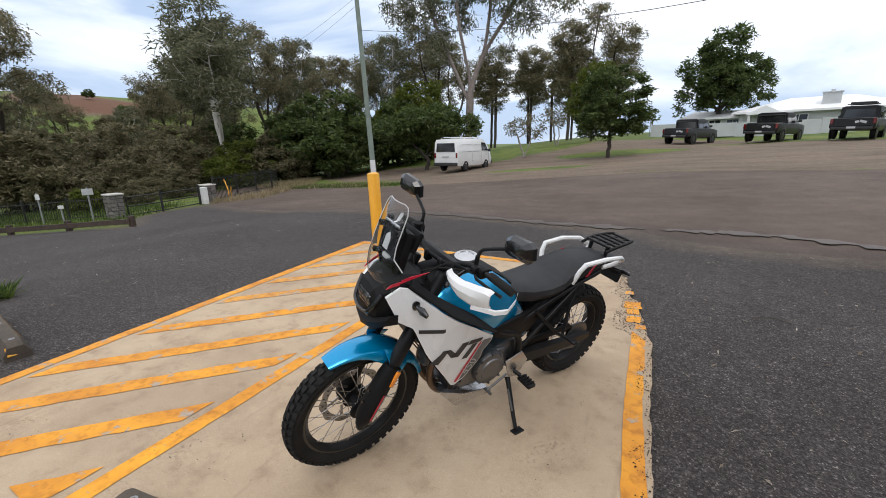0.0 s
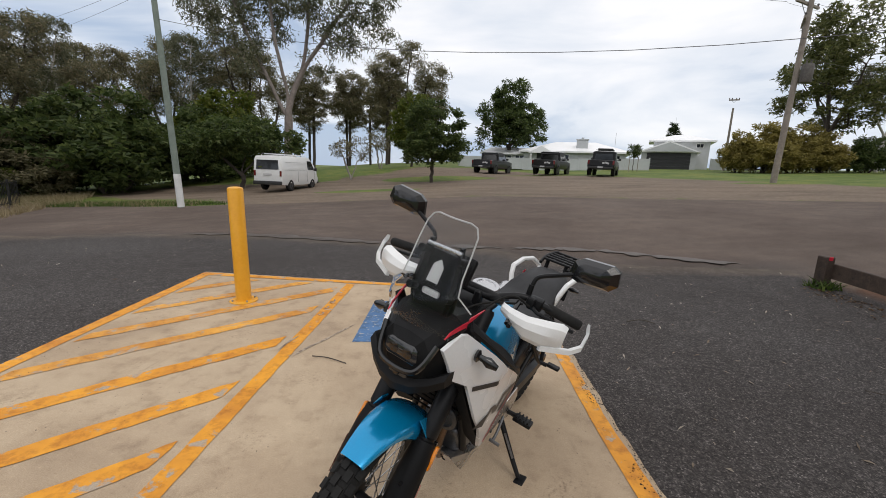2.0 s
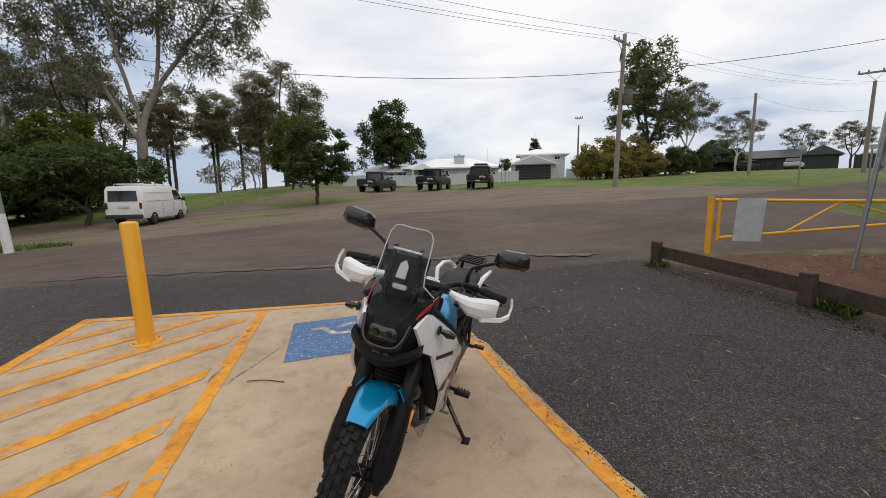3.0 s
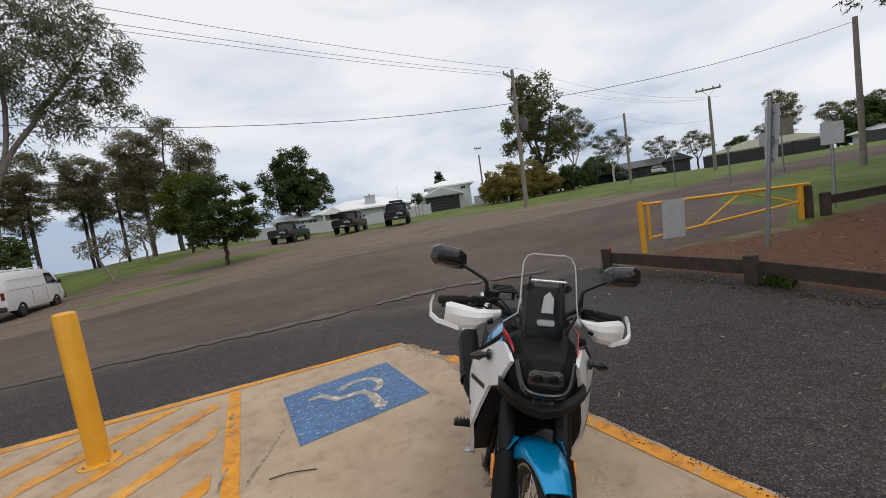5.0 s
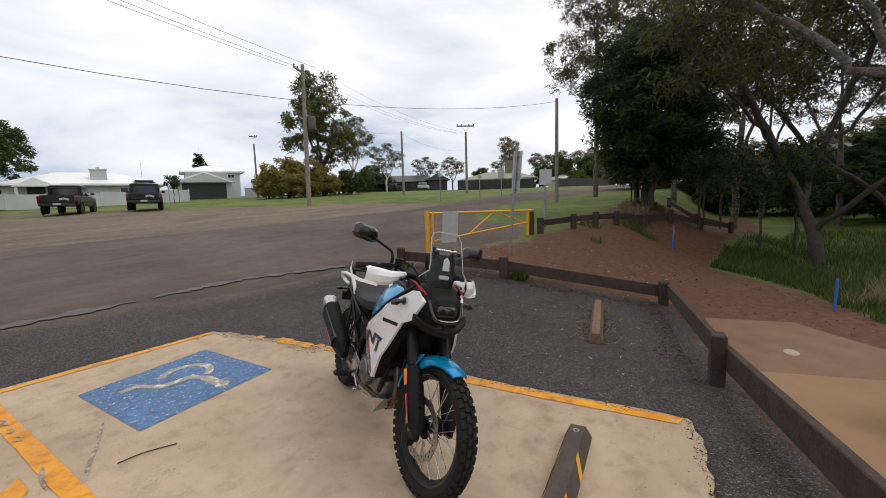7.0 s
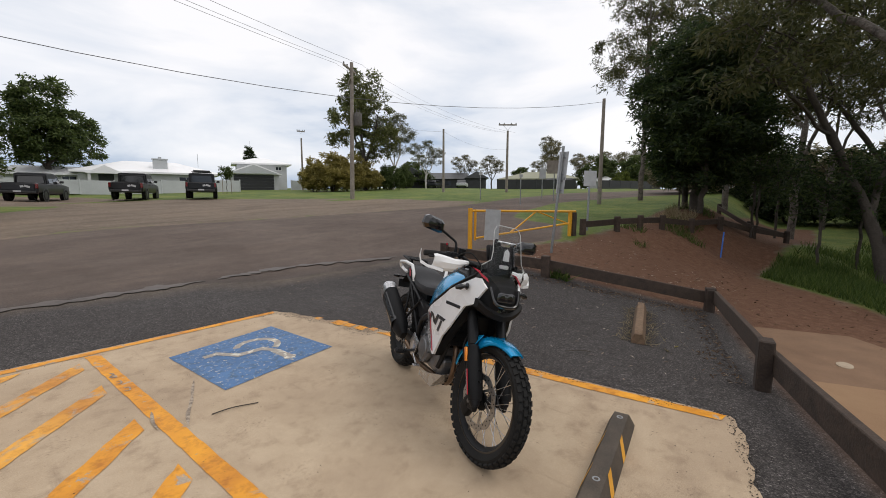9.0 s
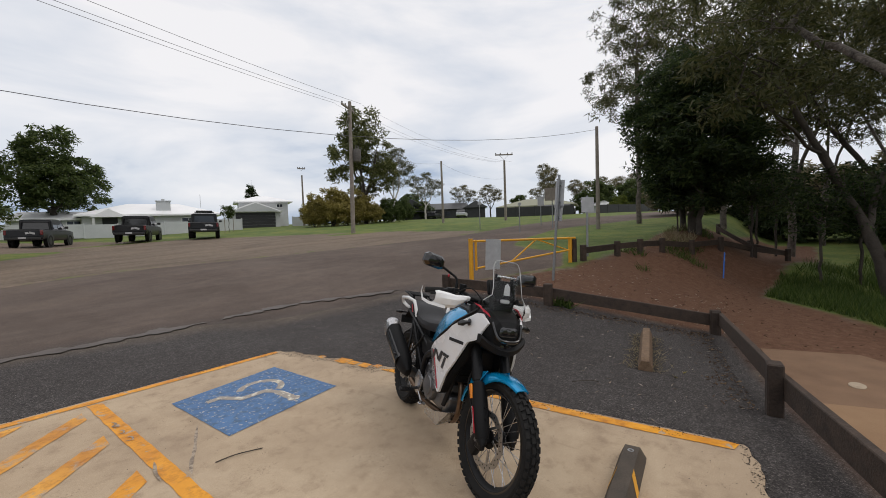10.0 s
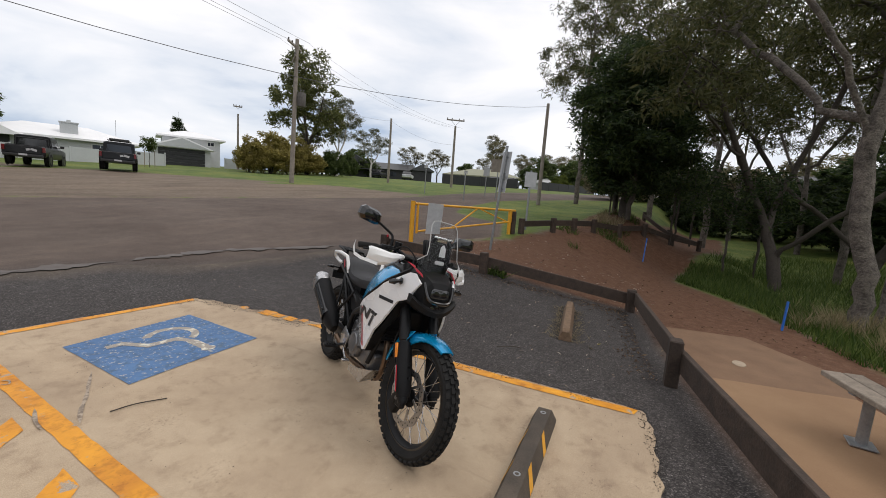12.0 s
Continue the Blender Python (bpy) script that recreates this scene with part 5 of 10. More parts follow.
for s_ in (1, -1):
    bm = bmesh.new()
    pts = [(-0.60, s_ * 0.1345, 0.822), (-0.66, s_ * 0.1305, 0.880), (-0.685, s_ * 0.1285, 0.882), (-0.635, s_ * 0.1315, 0.820)]
    plate(bm, pts if s_ > 0 else pts[::-1], 0.002)
    bpart("seat_stripe", bm, M_bk_red, "", False, seat)
bm = bmesh.new()
secs = []
for x, hw, z0, z1 in ((-0.22, 0.10, 0.68, 0.755), (-0.50, 0.115, 0.72, 0.80), (-0.75, 0.100, 0.755, 0.835), (-0.92, 0.075, 0.78, 0.845), (-1.02, 0.045, 0.80, 0.835)):
    secs.append([(x, -hw, z0 + 0.02), (x, -hw, z1), (x, hw, z1), (x, hw, z0 + 0.02), (x, hw * 0.6, z0), (x, -hw * 0.6, z0)])
loft(bm, secs)
tail = bpart("tail_unit", bm, M_bk_black, "black tail unit")
bm = bmesh.new()
box(bm, (-1.025, 0, 0.812), (0.02, 0.085, 0.030), 0.008, None, 2)
bpart("tail_lamp", bm, M_bk_red, "red tail lamp", False, tail)
bm = bmesh.new()
plate(bm, [(-0.98, -0.035, 0.80), (-0.98, 0.035, 0.80), (-1.07, 0.045, 0.70), (-1.07, -0.045, 0.70)], 0.012, 0.003)
box(bm, (-1.072, 0, 0.685), (0.008, 0.15, 0.075), 0.003, Matrix.Rotation(-0.3, 4, 'Y'))
bpart("plate_holder", bm, M_bk_black, "black number plate holder", False, tail)
for s_ in (1, -1):
    bm = bmesh.new()
    tube(bm, [(-1.02, s_ * 0.03, 0.755), (-1.03, s_ * 0.085, 0.755), (-1.035, s_ * 0.10, 0.755), (-1.04, s_ * 0.15, 0.752)], [0.007, 0.008, 0.017, 0.010], 10)
    bpart("rear_indicator", bm, M_bk_gloss, "black rear indicator", False, tail)
    bm = bmesh.new()
    rail = [(-0.50, s_ * 0.128, 0.800), (-0.512, s_ * 0.150, 0.885), (-0.535, s_ * 0.160, 0.925), (-0.70, s_ * 0.168, 0.932), (-0.86, s_ * 0.160, 0.912), (-0.925, s_ * 0.135, 0.875), (-0.925, s_ * 0.118, 0.855), (-0.86, s_ * 0.108, 0.838), (-0.78, s_ * 0.104, 0.835)]
    tube(bm, rail, 0.0145, 8)
    bpart("grab_rail", bm, M_bk_white, "white pillion grab rail", False, tail)
for y in (-0.088, 0.088):      # luggage rack: two side rails, cross bars and struts
    bm = bmesh.new()
    tube(bm, curve_pts([(-0.80, y * 1.0, 0.925), (-0.90, y * 1.05, 0.945), (-1.02, y * 0.95, 0.950), (-1.085, y * 0.8, 0.950)], 4), 0.010, 8)
    bpart("rack_rail", bm, M_bk_black, "black luggage rack rail", False, tail)
for x, hw in ((-0.84, 0.085), (-0.90, 0.09), (-0.955, 0.09), (-1.01, 0.085), (-1.08, 0.075)):
    bm = bmesh.new()
    box(bm, (x, 0, 0.948), (0.022, hw * 2, 0.014), 0.004)
    bpart("rack_bar", bm, M_bk_black, "black luggage rack bar", False, tail)
for y in (-0.03, 0.03):
    bm = bmesh.new()
    box(bm, (-0.96, y, 0.943), (0.24, 0.018, 0.010), 0.003)
    bpart("rack_slat", bm, M_bk_black, "black luggage rack slat", False, tail)
for y in (-0.06, 0.06):
    bm = bmesh.new()
    tube(bm, [(-0.86, y, 0.943), (-0.84, y, 0.835)], 0.012, 8)
    bpart("rack_strut", bm, M_bk_black, "black luggage rack strut", False, tail)
bm = bmesh.new()
secs = []
for k in range(9):
    a = radians(-75 + 115 * k / 8)
    r_ = 0.327 + 0.028
    c = RX + Vector((-r_ * math.sin(a), 0, r_ * math.cos(a)))
    secs.append([c + Vector((0, -0.075, -0.02 * math.cos(a))), c + Vector((0, -0.05, 0.004)), c + Vector((0, 0.05, 0.004)), c + Vector((0, 0.075, -0.02 * math.cos(a))), c + Vector((0, 0.05, -0.003)), c + Vector((0, -0.05, -0.003))])
loft(bm, secs[:6])
bpart("rear_hugger", bm, M_bk_black, "black rear mudguard")

# ---- frame, engine, running gear ----
def frame_side(s_):
    bm_ = bmesh.new()
    for pts, r_ in (([(0.43, s_ * 0.05, 0.94), (0.30, s_ * 0.13, 0.80), (0.05, s_ * 0.155, 0.66), (-0.12, s_ * 0.145, 0.56), (-0.17, s_ * 0.13, 0.36)], 0.018), ([(0.44, s_ * 0.04, 0.86), (0.37, s_ * 0.10, 0.62), (0.29, s_ * 0.13, 0.36)], 0.016),
                    ([(-0.10, s_ * 0.135, 0.64), (-0.40, s_ * 0.135, 0.745), (-0.80, s_ * 0.10, 0.82)], 0.013), ([(-0.16, s_ * 0.14, 0.46), (-0.36, s_ * 0.145, 0.64), (-0.56, s_ * 0.13, 0.775)], 0.012), ([(-0.22, s_ * 0.145, 0.70), (-0.40, s_ * 0.165, 0.52), (-0.47, s_ * 0.175, 0.47)], 0.010), ([(-0.47, s_ * 0.175, 0.47), (-0.50, s_ * 0.15, 0.62), (-0.56, s_ * 0.13, 0.76)], 0.010)):
        tube(bm_, curve_pts(pts, 4), r_, 10)
    bpart("frame_rail", bm_, M_bk_frame, "black tubular frame")
    bm_ = bmesh.new()
    secs_ = []
    for x, z, hh, yy, hw in ((-0.10, 0.375, 0.040, 0.110, 0.020), (-0.30, 0.362, 0.042, 0.118, 0.022), (-0.55, 0.345, 0.036, 0.118, 0.018), (-0.74, 0.332, 0.032, 0.112, 0.016), (-0.83, 0.328, 0.024, 0.110, 0.014)):
        secs_.append([(x, s_ * (yy - hw), z - hh), (x, s_ * (yy + hw), z - hh * 0.8), (x, s_ * (yy + hw), z + hh * 0.8), (x, s_ * (yy - hw), z + hh)])
    loft(bm_, secs_)
    bpart("swingarm", bm_, M_bk_frame, "black swingarm")
    bm_ = bmesh.new()
    tube(bm_, [(-0.12, s_ * 0.15, 0.335), (-0.15, s_ * 0.20, 0.315)], 0.012, 8)
    box(bm_, (-0.155, s_ * 0.245, 0.305), (0.055, 0.095, 0.022), 0.006, None, 2)
    for k in range(4):
        box(bm_, (-0.155, s_ * (0.215 + 0.02 * k), 0.320), (0.05, 0.008, 0.010))
    peg_ = bpart("foot_peg", bm_, M_bk_frame, "ridged dark foot peg")
    bm_ = bmesh.new()
    pts = [(-0.05, s_ * 0.163, 0.42), (-0.16, s_ * 0.168, 0.46), (-0.22, s_ * 0.165, 0.38), (-0.15, s_ * 0.17, 0.29), (-0.09, s_ * 0.168, 0.30)]
    plate(bm_, pts if s_ > 0 else pts[::-1], 0.010, 0.003)
    bpart("heel_plate", bm_, M_bk_bright, "bright alloy heel plate", False, peg_)
    bm_ = bmesh.new()
    tube(bm_, [(-0.46, s_ * 0.17, 0.48), (-0.47, s_ * 0.21, 0.475)], 0.012, 8)
    box(bm_, (-0.47, s_ * 0.245, 0.485), (0.04, 0.07, 0.018), 0.005)
    bpart("pillion_peg", bm_, M_bk_frame, "black pillion foot peg")


both(frame_side)
bm = bmesh.new()
for x, z, sx, sz, hw, rot in ((0.07, 0.395, 0.34, 0.20, 0.125, 0.0), (-0.08, 0.43, 0.20, 0.17, 0.115, 0.3), (0.20, 0.36, 0.17, 0.15, 0.105, 0.2)):
    box(bm, (x, 0, z), (sx, hw * 2, sz), 0.035, Matrix.Rotation(rot, 4, 'Y'), 3)
engine = bpart("engine", bm, M_bk_alloy, "grey cast alloy engine")
bm = bmesh.new()
for s_ in (1, -1):
    m_ = Matrix.Translation((0.055, 0, 0.41)) @ Matrix.Diagonal((1, s_, 1, 1))
    lathe(bm, [(0.100, 0.11), (0.102, 0.140), (0.094, 0.158), (0.070, 0.164), (0.066, 0.172), (0.030, 0.176)], 26, 'Y', m_)
    for k in range(8):
        a = 2 * math.pi * k / 8
        tube(bm, [(0.055 + 0.093 * math.cos(a), s_ * 0.14, 0.41 + 0.093 * math.sin(a)), (0.055 + 0.093 * math.cos(a), s_ * 0.166, 0.41 + 0.093 * math.sin(a))], 0.007, 8)
bpart("crankcase_cover", bm, M_bk_alloy, "round grey engine cover", False, engine)
bm = bmesh.new()
for k in range(7):
    box(bm, (0.15 + 0.020 * k, 0, 0.50 + 0.022 * k), (0.17, 0.235 - 0.004 * k, 0.014), 0.004, Matrix.Rotation(0.75, 4, 'Y'))
box(bm, (0.235, 0, 0.605), (0.15, 0.22, 0.13), 0.02, Matrix.Rotation(0.75, 4, 'Y'), 2)
bpart("cylinder_block", bm, M_bk_black, "black finned cylinders", False, engine)
for s_ in (-1, 1):
    bm = bmesh.new()
    tube(bm, curve_pts([(0.31, s_ * 0.055, 0.56), (0.37, s_ * 0.06, 0.50), (0.365, s_ * 0.05, 0.36), (0.26, s_ * 0.03, 0.245), (0.05, -0.04, 0.225), (-0.15, -0.10, 0.25), (-0.30, -0.165, 0.34)], 5), 0.019, 10)
    bpart("exhaust_header", bm, M_bk_brown, "heat-browned exhaust pipe", False, engine)
bm = bmesh.new()
plate(bm, [(0.345, -0.105, 0.33), (0.345, 0.105, 0.33), (0.24, 0.125, 0.205), (-0.02, 0.115, 0.185), (-0.02, -0.115, 0.185), (0.24, -0.125, 0.205)], 0.006)
for s_ in (1, -1):
    pts = [(0.345, s_ * 0.107, 0.33), (0.24, s_ * 0.128, 0.205), (-0.02, s_ * 0.118, 0.187), (0.0, s_ * 0.128, 0.235), (0.20, s_ * 0.138, 0.285)]
    plate(bm, pts if s_ > 0 else pts[::-1], 0.005)
skid = bpart("skid_plate", bm, M_bk_bright, "bright alloy skid plate", False, bike, 20)
bm = bmesh.new()
for i in range(3):
    for j in range(5):
        a = Vector((0.33 - 0.027 * i, -0.06 + 0.03 * j, 0.312 - 0.033 * i))
        tube(bm, [a + Vector((0.004, 0, -0.004)), a + Vector((0.007, 0, -0.006))], 0.008, 6)
bpart("skid_slots", bm, M_bk_black, "dark holes", False, skid)
bm = bmesh.new()
box(bm, (0.395, 0, 0.66), (0.045, 0.27, 0.24), 0.01, Matrix.Rotation(0.28, 4, 'Y'))
radiator = bpart("radiator", bm, M_bk_black, "black radiator")
for k in range(12):
    bm = bmesh.new()
    box(bm, (0.420 - 0.005 * k * 0.6 + 0.012, 0, 0.565 + 0.018 * k), (0.006, 0.25, 0.004), 0, Matrix.Rotation(0.28, 4, 'Y'))
    bpart("radiator_fin", bm, M_bk_black, "", False, radiator)
bm = bmesh.new()
lathe(bm, [(0.03, 0), (0.048, 0.004), (0.050, 0.018), (0.036, 0.022), (0.034, 0.012), (0.01, 0.013)], 22, 'X', Matrix.Translation((0.435, 0.085, 0.585)))
bpart("horn", bm, M_bk_alloy, "round dark horn")
bm = bmesh.new()      # silencer on the other side from the stand
ax0, ax1 = Vector((-0.33, -0.185, 0.375)), Vector((-0.835, -0.245, 0.665))
dirn = (ax1 - ax0).normalized()
sd = Vector((0, 1, 0)) - dirn * dirn.y
sd.normalize()
upv = dirn.cross(sd)
secs = []
for t, r_ in ((0.0, 0.030), (0.06, 0.046), (0.16, 0.066), (0.30, 0.074), (0.80, 0.076), (0.84, 0.072)):
    secs.append([ax0.lerp(ax1, t) + sd * (0.82 * r_ * math.copysign(abs(math.cos(a)) ** 0.7, math.cos(a))) + upv * (1.15 * r_ * math.copysign(abs(math.sin(a)) ** 0.7, math.sin(a))) for a in [2 * math.pi * k / 20 for k in range(20)]])
loft(bm, secs)
sil = bpart("silencer", bm, M_bk_black, "black exhaust silencer")
bm = bmesh.new()
secs = []
for t, r_ in ((0.835, 0.074), (0.86, 0.077), (0.96, 0.074), (1.0, 0.060), (1.0, 0.040), (0.95, 0.036)):
    secs.append([ax0.lerp(ax1, t) + sd * (0.82 * r_ * math.copysign(abs(math.cos(a)) ** 0.7, math.cos(a))) + upv * (1.15 * r_ * math.copysign(abs(math.sin(a)) ** 0.7, math.sin(a))) for a in [2 * math.pi * k / 20 for k in range(20)]])
loft(bm, secs)
bpart("silencer_cap", bm, M_bk_bright, "bright silencer end cap", False, sil)
bm = bmesh.new()      # heat shield
secs = []
for t in (0.22, 0.78):
    secs.append([ax0.lerp(ax1, t) + sd * (-0.075 * math.cos(a)) + upv * (0.080 * math.sin(a)) for a in [radians(-50 + 100 * k / 8) for k in range(9)]] + [ax0.lerp(ax1, t) + sd * (-0.069 * math.cos(a)) + upv * (0.074 * math.sin(a)) for a in [radians(50 - 100 * k / 8) for k in range(9)]])
loft(bm, secs)
bpart("heat_shield", bm, M_bk_gloss, "black heat shield", False, sil)
bm = bmesh.new()      # chain run and sprocket on the stand side
lathe(bm, [(0.095, 0.078), (0.098, 0.081), (0.098, 0.084), (0.06, 0.087)], 36, 'Y', Matrix.Translation(RX))
bpart("sprocket", bm, M_bk_alloy, "rear chain sprocket", False, rw)
bm = bmesh.new()
for z0, z1 in ((0.425, 0.425), (0.36, 0.232)):
    tube(bm, [(-0.13, 0.083, z0 - 0.01), (-0.75, 0.083, z1)], 0.008, 6)
bpart("chain", bm, M_bk_alloy, "drive chain")
bm = bmesh.new()
plate(bm, [(-0.20, 0.105, 0.45), (-0.62, 0.105, 0.465), (-0.66, 0.105, 0.43), (-0.22, 0.105, 0.41)], 0.02, 0.004)
bpart("chain_guard", bm, M_bk_black, "black chain guard")
bm = bmesh.new()
tube(bm, [(-0.30, 0.0, 0.42), (-0.20, 0, 0.66)], [0.028, 0.028], 12)
for k in range(7):
    lathe(bm, [(0.036, 0), (0.044, 0.006), (0.036, 0.012)], 14, 'Z', Matrix.Translation((-0.292 + 0.0115 * k, 0, 0.44 + 0.0276 * k)))
bpart("rear_shock", bm, M_bk_alloy, "rear shock absorber")
bm = bmesh.new()      # side stand down to the ground
tube(bm, [(-0.10, 0.150, 0.285), (-0.092, 0.175, 0.262), (-0.060, 0.285, 0.135), (-0.048, 0.330, 0.088)], [0.017, 0.014, 0.012, 0.011], 10)
stand = bpart("side_stand", bm, M_bk_frame, "black side stand")
bm = bmesh.new()
box(bm, (-0.052, 0.342, 0.0775), (0.070, 0.046, 0.010), 0.003, Matrix.Rotation(radians(12.6), 4, 'X'))
bpart("stand_foot", bm, M_bk_frame, "", False, stand)
bm = bmesh.new()
tube(bm, [(-0.07, 0.20, 0.25), (-0.055, 0.275, 0.16)], 0.006, 6)
bpart("stand_spring", bm, M_bk_alloy, "", False, stand)
bm = bmesh.new()
tube(bm, curve_pts([(-0.07, 0.165, 0.33), (0.03, 0.185, 0.315), (0.085, 0.19, 0.30)], 4), 0.007, 8)
tube(bm, [(0.085, 0.175, 0.30), (0.085, 0.225, 0.30)], 0.008, 8)
bpart("gear_lever", bm, M_bk_alloy, "gear lever")
bm = bmesh.new()
tube(bm, curve_pts([(-0.10, -0.165, 0.31), (0.02, -0.18, 0.285), (0.075, -0.185, 0.29)], 4), 0.007, 8)
box(bm, (0.085, -0.20, 0.292), (0.035, 0.05, 0.012), 0.003)
bpart("brake_pedal", bm, M_bk_bright, "alloy brake pedal")

# ---------- bollard, wheel stops, kerb ----------
M_stop_yellow = surf("scuffed_yellow_tape", (0.62, 0.28, 0.02), (0.82, 0.42, 0.05), 14, 0.6, 0, 0.2, 80)
bol = thing("bollard", pose(-2.28, 2.23, 0.0, 0.6, -1.0, 0), "bright yellow steel bollard bolted to the concrete", "bollard")
bm = bmesh.new()
lathe(bm, [(0.076, 0.0), (0.076, 1.185), (0.072, 1.197), (0.05, 1.208), (0.0005, 1.212)], 32, 'Z')
part("post", bm, M_ysteel, bol)
bm = bmesh.new()
lathe(bm, [(0.140, 0.0), (0.140, 0.010), (0.136, 0.013), (0.074, 0.014)], 32, 'Z')
part("base_plate", bm, M_ysteel, bol, "round yellow base plate")
for k in range(4):
    bm = bmesh.new()
    a = radians(45 + 90 * k)
    lathe(bm, [(0.011, 0.013), (0.011, 0.024), (0.007, 0.030)], 6, 'Z', Matrix.Translation((0.112 * math.cos(a), 0.112 * math.sin(a), 0)))
    part("anchor_bolt", bm, M_galv, bol)


def wheel_stop(a, b, label, mat, yellow, w=0.15, h=0.10, straw=False, group="wheel stops"):
    a, b = Vector((a[0], a[1], land(*a))), Vector((b[0], b[1], land(*b)))
    L = (b - a).length
    d = (b - a).normalized()
    ob = thing("wheel_stop", Matrix.Translation(a) @ d.to_track_quat('X', 'Z').to_matrix().to_4x4(), label, "wheel stop", group)
    bm_ = bmesh.new()
    prof = [(-w / 2, -0.02), (-w / 2, 0.02), (-w * 0.27, h), (w * 0.27, h), (w / 2, 0.02), (w / 2, -0.02)]
    secs_ = []
    for x, sc in ((0, 0.72), (0.05, 0.97), (0.07, 1.0), (L * 0.3, 1.0), (L * 0.7, 1.0), (L - 0.07, 1.0), (L - 0.05, 0.97), (L, 0.72)):
        j = 0.004 * noise.noise((x * 9, a.x, 1))
        secs_.append([(x, y * (0.9 + 0.1 * sc), (z if z < 0.03 else z * sc) + j) for y, z in prof])
    loft(bm_, secs_)
    part("block", bm_, mat, ob, smooth=25)
    if yellow:
        k = 0
        x = 0.10
        while x < L - 0.22:
            for s_ in (1, -1):
                bm_ = bmesh.new()
                y0, y1, z0, z1 = w / 2 + 0.0015, w * 0.27 + 0.0015, 0.022, h * 0.99
                pts = [(x, s_ * y0, z0), (x + 0.075, s_ * y0, z0), (x + 0.155, s_ * y1, z1), (x + 0.08, s_ * y1, z1)]
                f_ = bm_.faces.new([bm_.verts.new(p) for p in (pts if s_ < 0 else pts[::-1])])
                part("reflective_stripe", bm_, M_stop_yellow, ob, smooth=0)
            x += 0.36
        for x in (0.12, L / 2, L - 0.12):
            bm_ = bmesh.new()
            lathe(bm_, [(0.020, h - 0.006), (0.020, h + 0.0015), (0.012, h + 0.002), (0.010, h - 0.002)], 12, 'Z', Matrix.Translation((x, 0, 0)))
            part("bolt_recess", bm_, M_galv, ob)
    if straw:
        rng = random.Random(int(a.x * 100))
        v_, f_ = [], []
        for k in range(420):
            x = rng.uniform(0, L)
            y = rng.choice((-1, 1)) * (w / 2 + abs(rng.gauss(0, 0.07)))
            q = a + d * x + Vector((-d.y, d.x, 0)) * y
            g = land(q.x, q.y) - 0.015
            an, ln = rng.uniform(0, 6.3), rng.uniform(0.05, 0.14)
            e = Vector((math.cos(an), math.sin(an), rng.uniform(0.05, 0.5))) * ln
            s2 = Vector((-math.sin(an), math.cos(an), 0)) * 0.004
            p0 = Vector((q.x, q.y, g))
            i = len(v_)
            v_ += [p0 - s2, p0 + s2, p0 + e]
            f_.append((i, i + 1, i + 2))
        tagged(new("straw", raw_mesh("straw", v_, f_, M_grass_dry)), "dry straw and leaf litter round a wheel stop", "straw", kind="stuff")
    return ob


wheel_stop((-0.97, -1.38), (0.68, -1.15), "dusty black rubber wheel stop with yellow chevrons", M_rubber_stop, True, 0.16, 0.11)
wheel_stop((3.03, -0.64), (4.72, -0.24), "weathered timber wheel stop with straw round it", M_wood_brown, False, 0.16, 0.13, True)
wheel_stop((-4.60, -0.87), (-3.30, -1.03), "black rubber wheel stop with yellow end and chevrons", M_rubber_stop, True, 0.17, 0.12)
wheel_stop((-6.85, -0.55), (-5.45, -0.76), "weathered timber wheel stop with weeds", M_wood_grey, False, 0.17, 0.13, True)
wheel_stop((-9.20, -0.24), (-7.80, -0.44), "weathered timber wheel stop on the chip seal", M_wood_grey, False, 0.17, 0.13, True)
wheel_stop((-11.60, 0.05), (-10.20, -0.14), "black rubber wheel stop with yellow end and chevrons", M_rubber_stop, True, 0.17, 0.12)
bm = bmesh.new()
box(bm, (-3.32, -1.028, 0.05), (0.012, 0.12, 0.075), 0.004, Matrix.Rotation(-0.45, 4, 'Y'))
part("end_patch", bm, M_stop_yellow, None)
tagged(bpy.data.objects["end_patch"], "yellow reflective patch on a wheel stop end", "reflector")

kerb = thing("raised_kerb", pose(-2.86, -2.26, 0), "pale raised concrete kerb with yellow painted edges", "kerb", kind="structure")
bm = bmesh.new()
box(bm, (0, 0, 0.055), (0.92, 1.26, 0.13), 0.02, None, 2)
part("kerb_block", bm, M_conc_pale, kerb)
bm = bmesh.new()
box(bm, (0.0, 0.585, 0.062), (0.926, 0.10, 0.124), 0.012, None, 2)
part("painted_edge", bm, M_ysteel, kerb, "yellow painted kerb edge")
bm = bmesh.new()
box(bm, (0.415, -0.05, 0.062), (0.10, 1.16, 0.122), 0.012, None, 2)
part("painted_edge", bm, M_ysteel, kerb, "yellow painted kerb edge")


